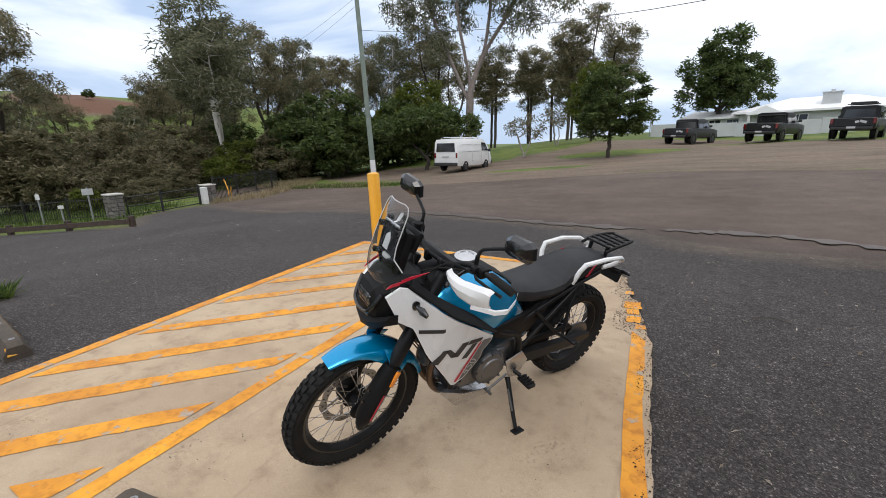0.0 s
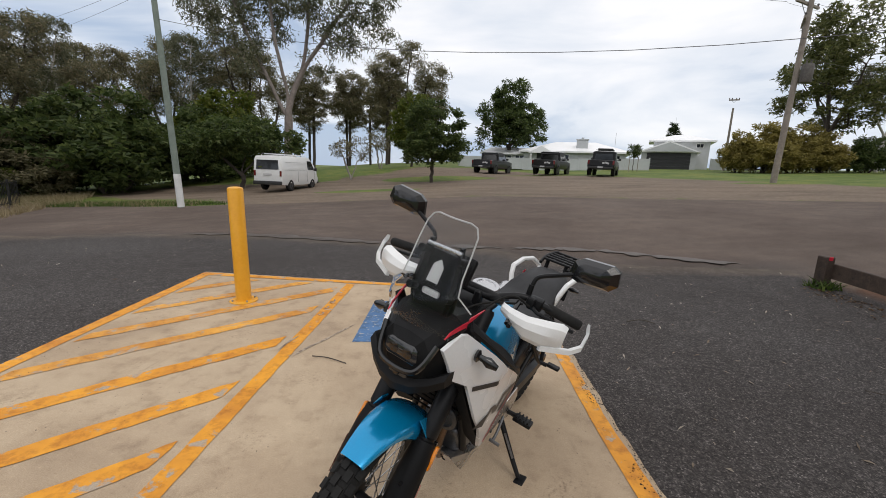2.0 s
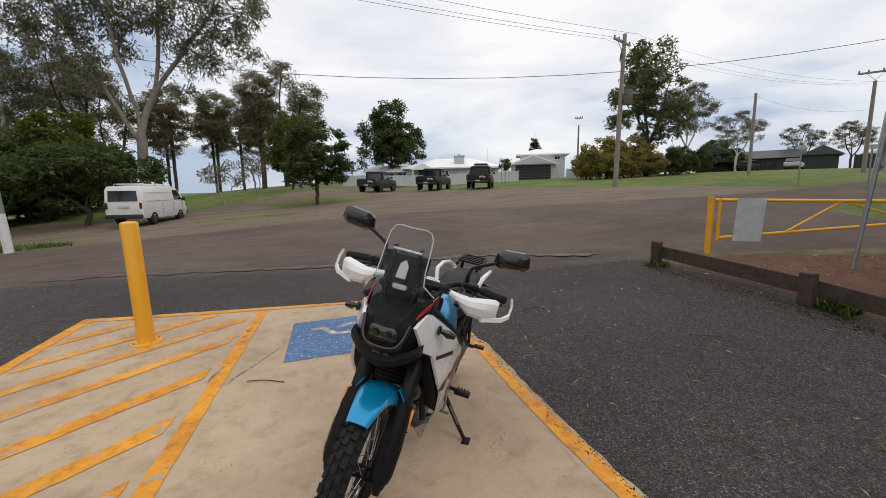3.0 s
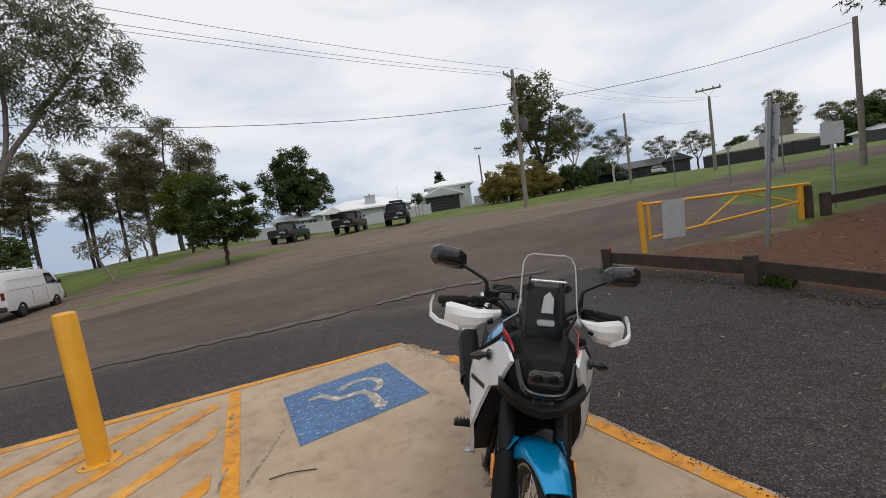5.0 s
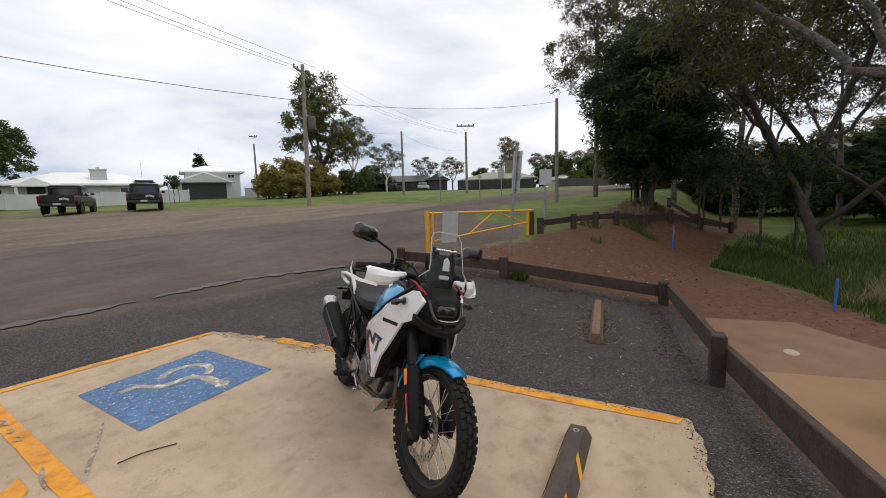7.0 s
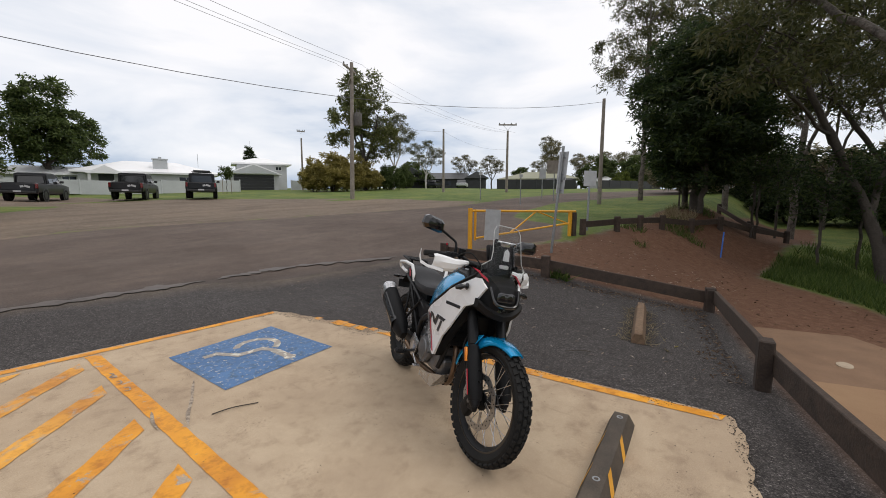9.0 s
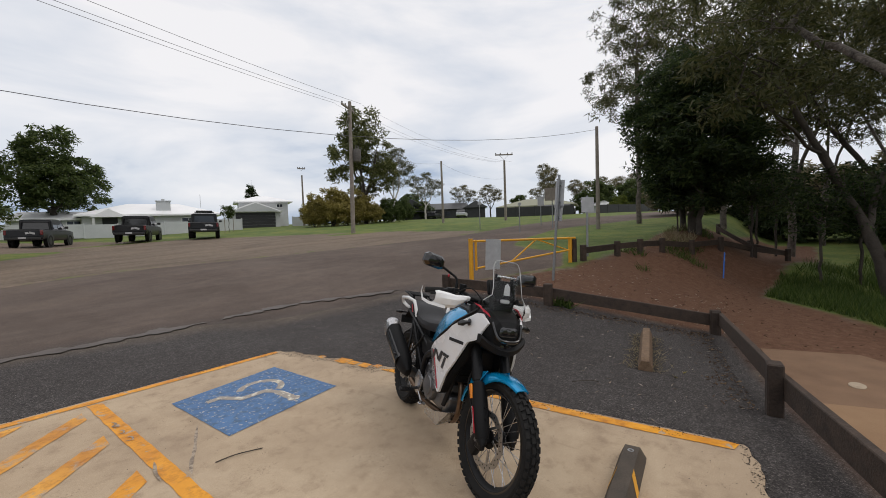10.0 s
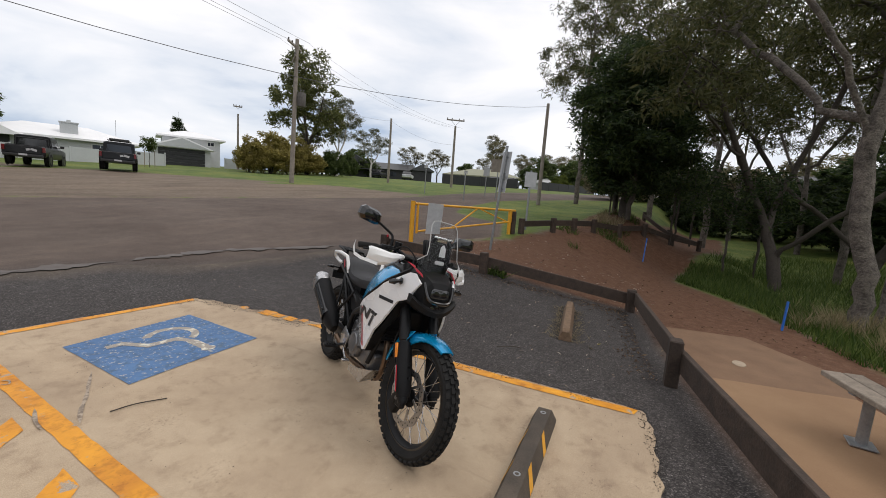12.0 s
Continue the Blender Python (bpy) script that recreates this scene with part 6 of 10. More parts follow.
# ---------- low timber barrier round the bay ----------
def rail_fence(name, posts, label, post_w, post_h, board_h, board_z, group, thick=0.06, heights=None, split=True):
    ob = thing(name, Matrix.Identity(4), label, "barrier", group)
    for i, (x, y) in enumerate(posts):
        bm_ = bmesh.new()
        h = heights[i] if heights else post_h
        z = land(x, y)
        nx = posts[min(i + 1, len(posts) - 1)]
        pv = posts[max(i - 1, 0)]
        an = math.atan2(nx[1] - pv[1], nx[0] - pv[0])
        box(bm_, (x, y, z + h / 2 - 0.1), (post_w, post_w * 0.8, h + 0.2), 0.012, Matrix.Rotation(an + 0.1 * math.sin(i * 5), 4, 'Z') @ Matrix.Rotation(0.02 * math.sin(i * 3.1), 4, 'X'), 1)
        part("post", bm_, M_wood_dark, ob)
    for i, (p, q) in enumerate(zip(posts, posts[1:])):
        bm_ = bmesh.new()
        a, b = Vector((p[0], p[1], land(*p) + board_z)), Vector((q[0], q[1], land(*q) + board_z))
        d = (b - a).normalized()
        side_ = Vector((-d.y, d.x, 0)) * (thick / 2 + post_w * 0.28)
        rows_ = []
        n_ = max(2, int((b - a).length / 0.5))
        for k in range(n_ + 1):
            t = k / n_
            c = a.lerp(b, t) + side_ + Vector((0, 0, 0.012 * noise.noise((a.x + t * 3, i, 0))))
            w_ = Vector((-d.y, d.x, 0)) * thick / 2
            hh = Vector((0, 0, board_h / 2))
            e = 0.008
            rows_.append([c - w_ - hh, c + w_ - hh, c + w_ + hh - Vector((0, 0, e)), c + w_ * 0.8 + hh, c - w_ * 0.8 + hh, c - w_ + hh - Vector((0, 0, e))])
        loft(bm_, rows_)
        part("board", bm_, M_wood_dark, ob, smooth=20)
    return ob


rail_fence("timber_barrier", [(4.83, 3.86), (4.98, 1.52), (5.93, -1.0)], "low dark timber barrier of posts and one board", 0.15, 0.38, 0.20, 0.20, "timber barriers")
rail_fence("timber_barrier", [(5.93, -1.0), (2.46, -1.84), (-0.6, -2.72), (-4.3, -3.3)], "low dark timber barrier beside the concrete path", 0.15, 0.42, 0.20, 0.24, "timber barriers", heights=[0.36, 0.45, 0.45, 0.45])
bm = bmesh.new()
box(bm, (4.825, 3.78, land(4.83, 3.86) + 0.36), (0.05, 0.012, 0.05), 0.004)
tagged(part("reflector", bm, M_bk_red), "small red reflector on a barrier post", "reflector")
rail_fence("park_fence", [(9.05, 2.42), (10.40, 1.93), (11.25, 1.52), (12.10, 1.10), (13.25, 0.48), (14.40, -0.17), (15.70, -1.00), (16.95, -1.90)], "low dark timber fence round the park", 0.15, 0.42, 0.17, 0.26, "timber barriers")
rail_fence("park_fence", [(16.95, -1.90), (18.50, -0.70), (19.90, 0.50)], "low dark timber fence round the park", 0.15, 0.42, 0.17, 0.26, "timber barriers")
rail_fence("timber_barrier", [(-14.71, 4.93), (-17.09, 4.05), (-19.48, 3.21), (-22.62, 2.26), (-25.65, 1.15)], "low dark timber log barrier at the car park edge", 0.17, 0.34, 0.17, 0.17, "timber barriers")
for x, y, h in ((-13.90, -1.11, 0.55), (-14.54, -0.93, 0.5), (-16.26, -1.12, 0.5)):
    bm = bmesh.new()
    box(bm, (x, y, land(x, y) + h / 2 - 0.05), (0.18, 0.16, h + 0.1), 0.02, Matrix.Rotation(0.12, 4, 'X') @ Matrix.Rotation(0.4, 4, 'Z'))
    tagged(part("timber_post", bm, M_wood_dark), "short leaning dark timber post", "post", "timber posts")

# ---------- yellow swing gate ----------
G0, G1 = Vector((6.04, 4.05, land(6.04, 4.05))), Vector((8.8, 2.62, land(8.8, 2.62)))
gate = thing("swing_gate", Matrix.Translation(G0), "yellow steel swing gate with a grey sign board", "gate")
GD = (G1 - G0)
GL = GD.length


def gp(t, h):
    return Vector((GD.x * t, GD.y * t, GD.z * t + h))


for nm, pts, r in (("hinge_post", [gp(0, -0.1), gp(0, 1.0)], 0.055), ("gate_stile", [gp(0.045, 0.20), gp(0.045, 0.955)], 0.030), ("top_rail", [gp(0.02, 0.93), gp(1.03, 0.63)], 0.030), ("bottom_rail", [gp(0.045, 0.25), gp(0.985, 0.33)], 0.026),
                   ("diagonal_brace", [gp(0.38, 0.29), gp(0.62, 0.75)], 0.022), ("diagonal_brace", [gp(0.62, 0.75), gp(0.94, 0.34)], 0.018), ("end_stile", [gp(0.985, 0.31), gp(0.985, 0.65)], 0.028), ("latch_post", [gp(0.972, -0.1), gp(0.972, 0.66)], 0.050)):
    bm = bmesh.new()
    tube(bm, pts, r, 14)
    part(nm, bm, M_ysteel, gate)
bm = bmesh.new()
gdir = Vector((GD.x, GD.y, 0)).normalized()
gn = Vector((-gdir.y, gdir.x, 0))
c = gp(0.20, 0.56) - gn * 0.05
plate(bm, [c - gdir * 0.22 + Vector((0, 0, 0.36)), c + gdir * 0.21 + Vector((0, 0, 0.34)), c + gdir * 0.17 + Vector((0, 0, -0.40)), c - gdir * 0.26 + Vector((0, 0, -0.40))], 0.006)
part("sign_board", bm, M_sign_back, gate, "weathered grey aluminium sign board")
bm = bmesh.new()
tube(bm, [gp(1.016, -0.1), gp(1.016, 0.60)], 0.075, 12)
part("stop_post", bm, M_wood_dark, gate, "dark timber post beside the latch")


# ---------- sign posts ----------
def sign_post(x, y, h, label, boards, lean=(0, 0), r=0.03, group="street signs"):
    ob = thing("sign_post", Matrix.Translation((x, y, land(x, y))) @ Matrix.Rotation(lean[0], 4, 'X') @ Matrix.Rotation(lean[1], 4, 'Y'), label, "sign", group)
    bm_ = bmesh.new()
    tube(bm_, [(0, 0, -0.1), (0, 0, h)], r, 12)
    part("pole", bm_, M_galv, ob)
    for w, hh, z, face, mat in boards:
        bm_ = bmesh.new()
        box(bm_, (0, -0.04, z), (w, 0.006, hh), 0.002)
        b_ = part("board", bm_, mat, ob, "weathered sign board")
        b_.matrix_basis = Matrix.Rotation(face, 4, 'Z')
        bm_ = bmesh.new()
        for dz in (-hh * 0.3, hh * 0.3):
            box(bm_, (0, -0.028, z + dz), (min(w, 0.14), 0.02, 0.03), 0.003)
        c_ = part("bracket", bm_, M_galv, ob)
        c_.matrix_basis = Matrix.Rotation(face, 4, 'Z')
    return ob


sign_post(6.70, 2.22, 2.38, "leaning galvanised post with a narrow sign seen edge-on", [(0.32, 0.62, 1.95, radians(62), M_sign_back), (0.28, 0.36, 1.52, radians(62), M_sign_back)], (0.07, 0.03))
sign_post(9.83, 2.60, 1.75, "galvanised post with a square sign seen from behind", [(0.36, 0.44, 1.48, radians(-52), M_sign_back)], (0.0, 0.03))
sign_post(17.7, 9.25, 1.5, "thin galvanised street sign post", [(0.2, 0.16, 1.5, radians(-40), M_sign_back)])
sign_post(20.8, 8.80, 1.95, "galvanised post with a large brown-backed sign", [(0.85, 0.75, 1.95, radians(-58), M_pole_wood)])
sign_post(23.59, 10.94, 1.95, "galvanised post with a grey sign seen from behind", [(0.42, 0.62, 1.6, radians(-58), M_sign_back)])
sign_post(-21.48, 4.75, 1.3, "small white sign on a post behind the barrier", [(0.13, 0.22, 1.15, radians(70), M_white_paint)])
sign_post(-18.67, 5.38, 1.36, "grey information sign by the stone pillar", [(0.34, 0.24, 1.2, radians(70), M_sign_back)])
sign_post(-20.40, 5.05, 0.75, "small pale notice on the fence", [(0.18, 0.13, 0.68, radians(70), M_white_paint)])
sign_post(20.25, 13.63, 1.9, "thin galvanised street sign post", [(0.25, 0.2, 1.7, radians(-40), M_sign_back)])


# ---------- concrete paths, bench and markers beyond the barrier ----------
def ground_slab(name, pts, lift, mat, label, thick=0.09):
    bm_ = bmesh.new()
    bm_.faces.new([bm_.verts.new((x, y, 0)) for x, y in ragged(pts, 0.25, 0.012, 4.0)])
    xs_ = [p[0] for p in pts]
    ys_ = [p[1] for p in pts]
    for k in range(int(min(xs_)), int(max(xs_)) + 1):
        bmesh.ops.bisect_plane(bm_, geom=bm_.verts[:] + bm_.edges[:] + bm_.faces[:], plane_co=(k, 0, 0), plane_no=(1, 0, 0))
    for k in range(int(min(ys_)), int(max(ys_)) + 1):
        bmesh.ops.bisect_plane(bm_, geom=bm_.verts[:] + bm_.edges[:] + bm_.faces[:], plane_co=(0, k, 0), plane_no=(0, 1, 0))
    for v in bm_.verts:
        v.co.z = land(v.co.x, v.co.y) + lift
    ex = bmesh.ops.extrude_face_region(bm_, geom=bm_.faces[:])
    bmesh.ops.translate(bm_, vec=(0, 0, -thick), verts=[g for g in ex["geom"] if isinstance(g, bmesh.types.BMVert)])
    tagged(part(name, bm_, mat, smooth=20), label, "path", kind="structure")


ground_slab("concrete_path", [(2.92, -2.06), (3.55, -3.45), (0.4, -4.4), (-5.0, -5.3), (-5.0, -3.75), (-0.5, -2.98)], 0.03, M_path, "brown-stained concrete path slab")
ground_slab("concrete_path", [(2.94, -2.02), (5.3, -1.62), (5.75, -2.68), (4.7, -3.50), (3.58, -3.47)], 0.012, M_path_old, "older earth-covered concrete path slab")
bm = bmesh.new()
lathe(bm, [(0.09, 0.0), (0.09, 0.012), (0.08, 0.016)], 16, 'Z', Matrix.Translation((3.98, -2.5, land(3.98, -2.5) + 0.012)) @ Matrix.Diagonal((1.2, 0.8, 1, 1)))
tagged(part("drain_cap", bm, M_cap), "small pale round cap set in the path", "drain cap")

TB = Vector((2.30, -2.86, 0))
TD = Vector((-0.94, -0.34, 0)).normalized()
TN = Vector((TD.y, -TD.x, 0)) * -1
if TN.y > 0:
    TN = -TN
tz = land(1.9, -3.1)
bench = thing("picnic_bench", Matrix.Translation((TB.x, TB.y, tz)), "weathered grey timber bench on a steel leg", "bench")
for k in range(2):
    bm = bmesh.new()
    a = TN * (0.07 + 0.145 * k) + Vector((0, 0, 0.435))
    dm = Matrix(((TD.x, TN.x, 0), (TD.y, TN.y, 0), (0, 0, 1))).to_4x4()
    box(bm, a + TD * 0.95, (1.9, 0.138, 0.042), 0.006, dm)
    part("seat_plank", bm, M_wood_grey, bench)
for k in (0.32, 1.6):
    bm = bmesh.new()
    q = TD * k + TN * 0.14
    tube(bm, [q + Vector((0, 0, 0.03)), q + Vector((0, 0, 0.41))], 0.035, 12)
    box(bm, q + Vector((0, 0, 0.036)), (0.16, 0.16, 0.012), 0.003)
    box(bm, q + Vector((0, 0, 0.405)), (0.06, 0.26, 0.012), 0.003, dm)
    part("leg", bm, M_galv, bench, "galvanised steel leg with a foot plate")
table = thing("picnic_table", Matrix.Translation((TB.x + TN.x * 0.55, TB.y + TN.y * 0.55, tz)), "weathered grey timber picnic table top", "table")
for k in range(4):
    bm = bmesh.new()
    box(bm, TN * (0.07 + 0.15 * k) + TD * 1.0 + Vector((0, 0, 0.73)), (2.0, 0.142, 0.042), 0.006, dm)
    part("table_plank", bm, M_wood_grey, table)
for k in (0.45, 1.6):
    bm = bmesh.new()
    q = TD * k + TN * 0.3
    tube(bm, [q + Vector((0, 0, 0.03)), q + Vector((0, 0, 0.70))], 0.045, 12)
    box(bm, q + Vector((0, 0, 0.036)), (0.2, 0.2, 0.012), 0.003)
    part("leg", bm, M_galv, table, "galvanised steel leg")
for x, y, h, ln in ((12.05, -0.49, 0.72, (0.02, 0.20)), (7.18, -3.33, 0.50, (0.05, 0.14))):
    ob = thing("marker_post", Matrix.Translation((x, y, land(x, y))) @ Matrix.Rotation(ln[0], 4, 'X') @ Matrix.Rotation(ln[1], 4, 'Y'), "leaning bright blue marker post in the grass", "marker post", "marker posts")
    bm = bmesh.new()
    box(bm, (0, 0, h / 2 - 0.05), (0.09, 0.028, h + 0.1), 0.006)
    part("stake", bm, M_blue_peg, ob)
    bm = bmesh.new()
    box(bm, (0, -0.016, h * 0.72), (0.05, 0.004, 0.10), 0.001)
    part("label_bar", bm, M_white_paint, ob)

# ---------- entrance on the low side: iron fence, pillars, gates ----------
def iron_fence(p, q, h, label, gap=0.13):
    a, b = Vector((p[0], p[1], land(*p))), Vector((q[0], q[1], land(*q)))
    ob = thing("iron_fence", Matrix.Translation(a), label, "fence", "iron fences")
    d = b - a
    n_ = int(d.length / gap)
    me_ = None
    for k in range(n_ + 1):
        if me_ is None:
            bm_ = bmesh.new()
            tube(bm_, [(0, 0, 0.05), (0, 0, h)], 0.011, 5)
            me_ = mesh_from("picket", bm_, M_iron)
        shared("picket", me_, ob, Matrix.Translation(d * (k / n_)))
    for z in (0.14, h - 0.12):
        bm_ = bmesh.new()
        tube(bm_, [(0, 0, z), d + Vector((0, 0, z))], 0.018, 6)
        part("rail", bm_, M_iron, ob)
    for k in range(0, n_ + 1, 18):
        bm_ = bmesh.new()
        e = d * (k / n_)
        box(bm_, e + Vector((0, 0, h / 2)), (0.06, 0.06, h + 0.1), 0.005)
        part("fence_post", bm_, M_iron, ob)


iron_fence((-27.75, 3.26), (-19.25, 6.04), 0.95, "black iron picket fence above the gully")
iron_fence((-19.04, 10.64), (-22.89, 17.69), 1.25, "black iron fence running behind the grass bank")


def pillar(x, y, w, h, label):
    ob = thing("stone_pillar", Matrix.Translation((x, y, land(x, y))), label, "pillar", "stone pillars")
    rng = random.Random(int(abs(x * 10)))
    nrow = max(3, int(h / 0.14))
    for r_ in range(nrow):
        for s_ in range(4):
            for j in range(2):
                bm_ = bmesh.new()
                ww = w / 2 * rng.uniform(0.86, 1.0)
                t_ = (j - 0.5) * w / 2
                pos = [(t_, -w / 2 + 0.05), (w / 2 - 0.05, t_), (-t_, w / 2 - 0.05), (-w / 2 + 0.05, -t_)][s_]
                sz = (ww, 0.12, h / nrow * 0.93) if s_ % 2 == 0 else (0.12, ww, h / nrow * 0.93)
                box(bm_, (pos[0] + rng.uniform(-0.012, 0.012), pos[1] + rng.uniform(-0.012, 0.012), (r_ + 0.5) * h / nrow), sz, 0.014)
                part("stone", bm_, M_stone, ob)
    bm_ = bmesh.new()
    box(bm_, (0, 0, h / 2), (w * 0.86, w * 0.86, h * 0.98))
    part("core", bm_, M_stone, ob)
    bm_ = bmesh.new()
    box(bm_, (0, 0, h + 0.03), (w * 1.15, w * 1.15, 0.06), 0.012)
    part("cap", bm_, M_conc_pale, ob, "pale cap stone")


pillar(-18.97, 6.30, 0.50, 0.95, "rough grey stone gate pillar")
pillar(-19.14, 10.38, 0.55, 0.85, "rough grey stone gate pillar with a white box")
bm = bmesh.new()
box(bm, (-18.66, 9.91, land(-18.66, 9.91) + 0.4), (0.28, 0.22, 0.82), 0.02)
tagged(part("meter_box", bm, M_white_paint), "white metal box beside the gate pillar", "box")
for a, b in (((-18.80, 6.67), (-18.49, 7.87)), ((-18.49, 7.87), (-18.86, 9.77))):
    a, b = Vector((*a, land(*a))), Vector((*b, land(*b)))
    d = b - a
    ob = thing("mesh_gate", Matrix.Translation(a), "black framed mesh gate standing half open", "gate", "mesh gates")
    for p, q, r in ((0.0, 0.0, 0.03), (1.0, 1.0, 0.05)):
        bm = bmesh.new()
        tube(bm, [d * p + Vector((0, 0, 0.0)), d * q + Vector((0, 0, 0.85 if r < 0.04 else 0.95))], r, 8)
        part("stile", bm, M_iron, ob)
    for z in (0.06, 0.42, 0.80):
        bm = bmesh.new()
        tube(bm, [Vector((0, 0, z)), d + Vector((0, 0, z))], 0.024, 8)
        part("rail", bm, M_iron, ob)
    bm = bmesh.new()
    for k in range(1, 14):
        tube(bm, [d * (k / 14) + Vector((0, 0, 0.06)), d * (k / 14) + Vector((0, 0, 0.80))], 0.004, 4)
    for k in range(1, 6):
        tube(bm, [Vector((0, 0, 0.06 + 0.123 * k)), d + Vector((0, 0, 0.06 + 0.123 * k))], 0.004, 4)
    tagged(part("mesh", bm, M_iron, ob), kind="stuff")
bm = bmesh.new()
g = land(-20.11, 12.14)
tube(bm, curve_pts([(-19.91, 12.04, g - 0.1), (-19.96, 12.04, g + 0.35), (-20.16, 12.09, g + 0.75), (-20.36, 12.14, g + 0.98)], 4), 0.035, 10)
tube(bm, curve_pts([(-20.21, 12.34, g - 0.1), (-20.19, 12.34, g + 0.3), (-20.06, 12.29, g + 0.6)], 4), 0.03, 10)
tagged(part("bent_guard_rail", bm, M_ysteel), "bent yellow steel guard rail on the grass bank", "guard rail")


# ---------- power poles and wires ----------
def power_pole(x, y, h, label, mat, arms=(), r=0.13, white=0.0, lean=0.0):
    ob = thing("power_pole", Matrix.Translation((x, y, land(x, y))) @ Matrix.Rotation(lean, 4, 'Y'), label, "power pole", "power poles")
    bm_ = bmesh.new()
    tube(bm_, [(0, 0, -0.3), (0, 0, h * 0.5), (0, 0, h)], [r, r * 0.86, r * 0.72], 14)
    part("pole", bm_, mat, ob)
    if white:
        bm_ = bmesh.new()
        lathe(bm_, [(r * 1.02, 0.0), (r * 1.0, white), (r * 0.97, white + 0.004)], 14, 'Z')
        part("painted_band", bm_, M_white_paint, ob, "white painted base of the pole")
    for z, w, an in arms:
        bm_ = bmesh.new()
        m_ = Matrix.Rotation(an, 4, 'Z')
        box(bm_, m_ @ Vector((0, r * 0.9, z)), (w, 0.10, 0.12), 0.012, m_)
        arm_ = part("crossarm", bm_, M_pole_wood, ob)
        for k in (-0.46, -0.2, 0.2, 0.46):
            bm_ = bmesh.new()
            lathe(bm_, [(0.012, 0.05), (0.05, 0.08), (0.03, 0.11), (0.055, 0.14), (0.035, 0.19), (0.01, 0.20)], 10, 'Z', Matrix.Translation(m_ @ Vector((w * k, r * 0.9, z))))
            part("insulator", bm_, M_stone, arm_)
        bm_ = bmesh.new()
        for s_ in (1, -1):
            tube(bm_, [m_ @ Vector((s_ * w * 0.28, r * 0.9, z)), m_ @ Vector((0, r * 0.8, z - w * 0.28))], 0.014, 6)
        part("brace", bm_, M_galv, ob)
    return ob


pp2 = power_pole(15.35, 20.6, 8.75, "tall weathered timber power pole with two crossarms and a transformer", M_pole_wood, ((8.35, 1.9, radians(28)), (7.55, 1.7, radians(118 - 60))), 0.15, 0, 0.022)
bm = bmesh.new()
lathe(bm, [(0.05, 0.0), (0.24, 0.02), (0.26, 0.06), (0.26, 0.80), (0.22, 0.86), (0.05, 0.88)], 16, 'Z', Matrix.Translation((0.30, -0.25, 4.75)))
for s_ in (-0.1, 0.1):
    lathe(bm, [(0.03, 0), (0.045, 0.06), (0.03, 0.10), (0.04, 0.16), (0.01, 0.2)], 8, 'Z', Matrix.Translation((0.30 + s_, -0.25, 5.62)))
part("transformer", bm, M_stone, pp2, "grey pole-mounted transformer")
power_pole(-11.55, 14.0, 8.5, "pale green lichened timber pole with a white base", M_pole_green, (), 0.13, 1.3, -0.05)
bm = bmesh.new()
power_pole(20.0, 5.85, 5.35, "short timber service pole on the grass", M_pole_wood, (), 0.11)
power_pole(32.5, 19.1, 5.75, "distant timber power pole with a crossarm", M_pole_wood, ((6.3, 1.7, radians(-50)),), 0.13)
power_pole(28.2, 23.4, 5.8, "distant plain timber power pole", M_pole_wood, (), 0.12)
power_pole(25.6, 43.2, 6.1, "distant timber power pole with a short arm", M_pole_wood, ((6.9, 0.9, radians(-20)),), 0.12)
power_pole(-1.61, 47.02, 2.6, "thin pale flag post by the trees", M_galv, (), 0.05)


def wire(pts, sag, r=0.012, name="overhead_wire"):
    bm_ = bmesh.new()
    for a, b in zip(pts, pts[1:]):
        a, b = Vector(a), Vector(b)
        tube(bm_, [a.lerp(b, k / 16) - Vector((0, 0, sag * 4 * (k / 16) * (1 - k / 16))) for k in range(17)], r, 5)
    tagged(part(name, bm_, M_wire), "thin dark overhead power line", "wire", "overhead wires")


wire([(-11.85, 14.0, 6.5), (20.0, 5.85, land(20.0, 5.85) + 5.2)], 1.8, 0.009)
for dx, dy in ((-0.7, 0.55), (-0.25, 0.2), (0.6, -0.5)):
    wire([(-32 + dx, 6 + dy, 10.2), (15.5 + dx, 20.6 + dy, 10.0)], 0.9, 0.009)
    wire([(15.5 + dx, 20.6 + dy, 9.95), (32.5 + dx * 0.8, 19.1 + dy, land(32.5, 19.1) + 5.6)], 0.7, 0.006)
wire([(15.4, 20.6, 7.4), (28.2, 23.4, land(28.2, 23.4) + 5.6), (32.5, 19.1, land(32.5, 19.1) + 4.0)], 0.5, 0.006)
for dx in (0, 0.8):
    wire([(-11.95, 14.0, land(-11.55, 14.0) + 8.3 - 0.4 * dx), (-52, 38 + dx * 3, 12.5)], 0.8, 0.006)

# ---------- parked vehicles ----------
M_car_grey = surf("dark_grey_car_paint", (0.012, 0.013, 0.016), (0.022, 0.023, 0.027), 2, 0.4, 0.1, 0, 50, 0.2, rough_var=0.06, spec=0.3)
M_car_black = surf("black_car_paint", (0.008, 0.008, 0.009), (0.013, 0.013, 0.014), 2, 0.4, 0.1, 0, 50, 0.2, rough_var=0.06, spec=0.3)
M_car_white = surf("white_van_paint", (0.66, 0.67, 0.67), (0.76, 0.76, 0.75), 2, 0.38, 0, 0, 50, 0.4, rough_var=0.08)
M_car_glass = surf("dark_tinted_car_glass", (0.010, 0.011, 0.012), (0.02, 0.021, 0.023), 3, 0.08, 0, 0, 50, 0.5, rough_var=0.03)
M_car_trim = surf("black_bumper_plastic", (0.012, 0.012, 0.012), (0.03, 0.03, 0.03), 6, 0.6, 0, 0.1, 80)
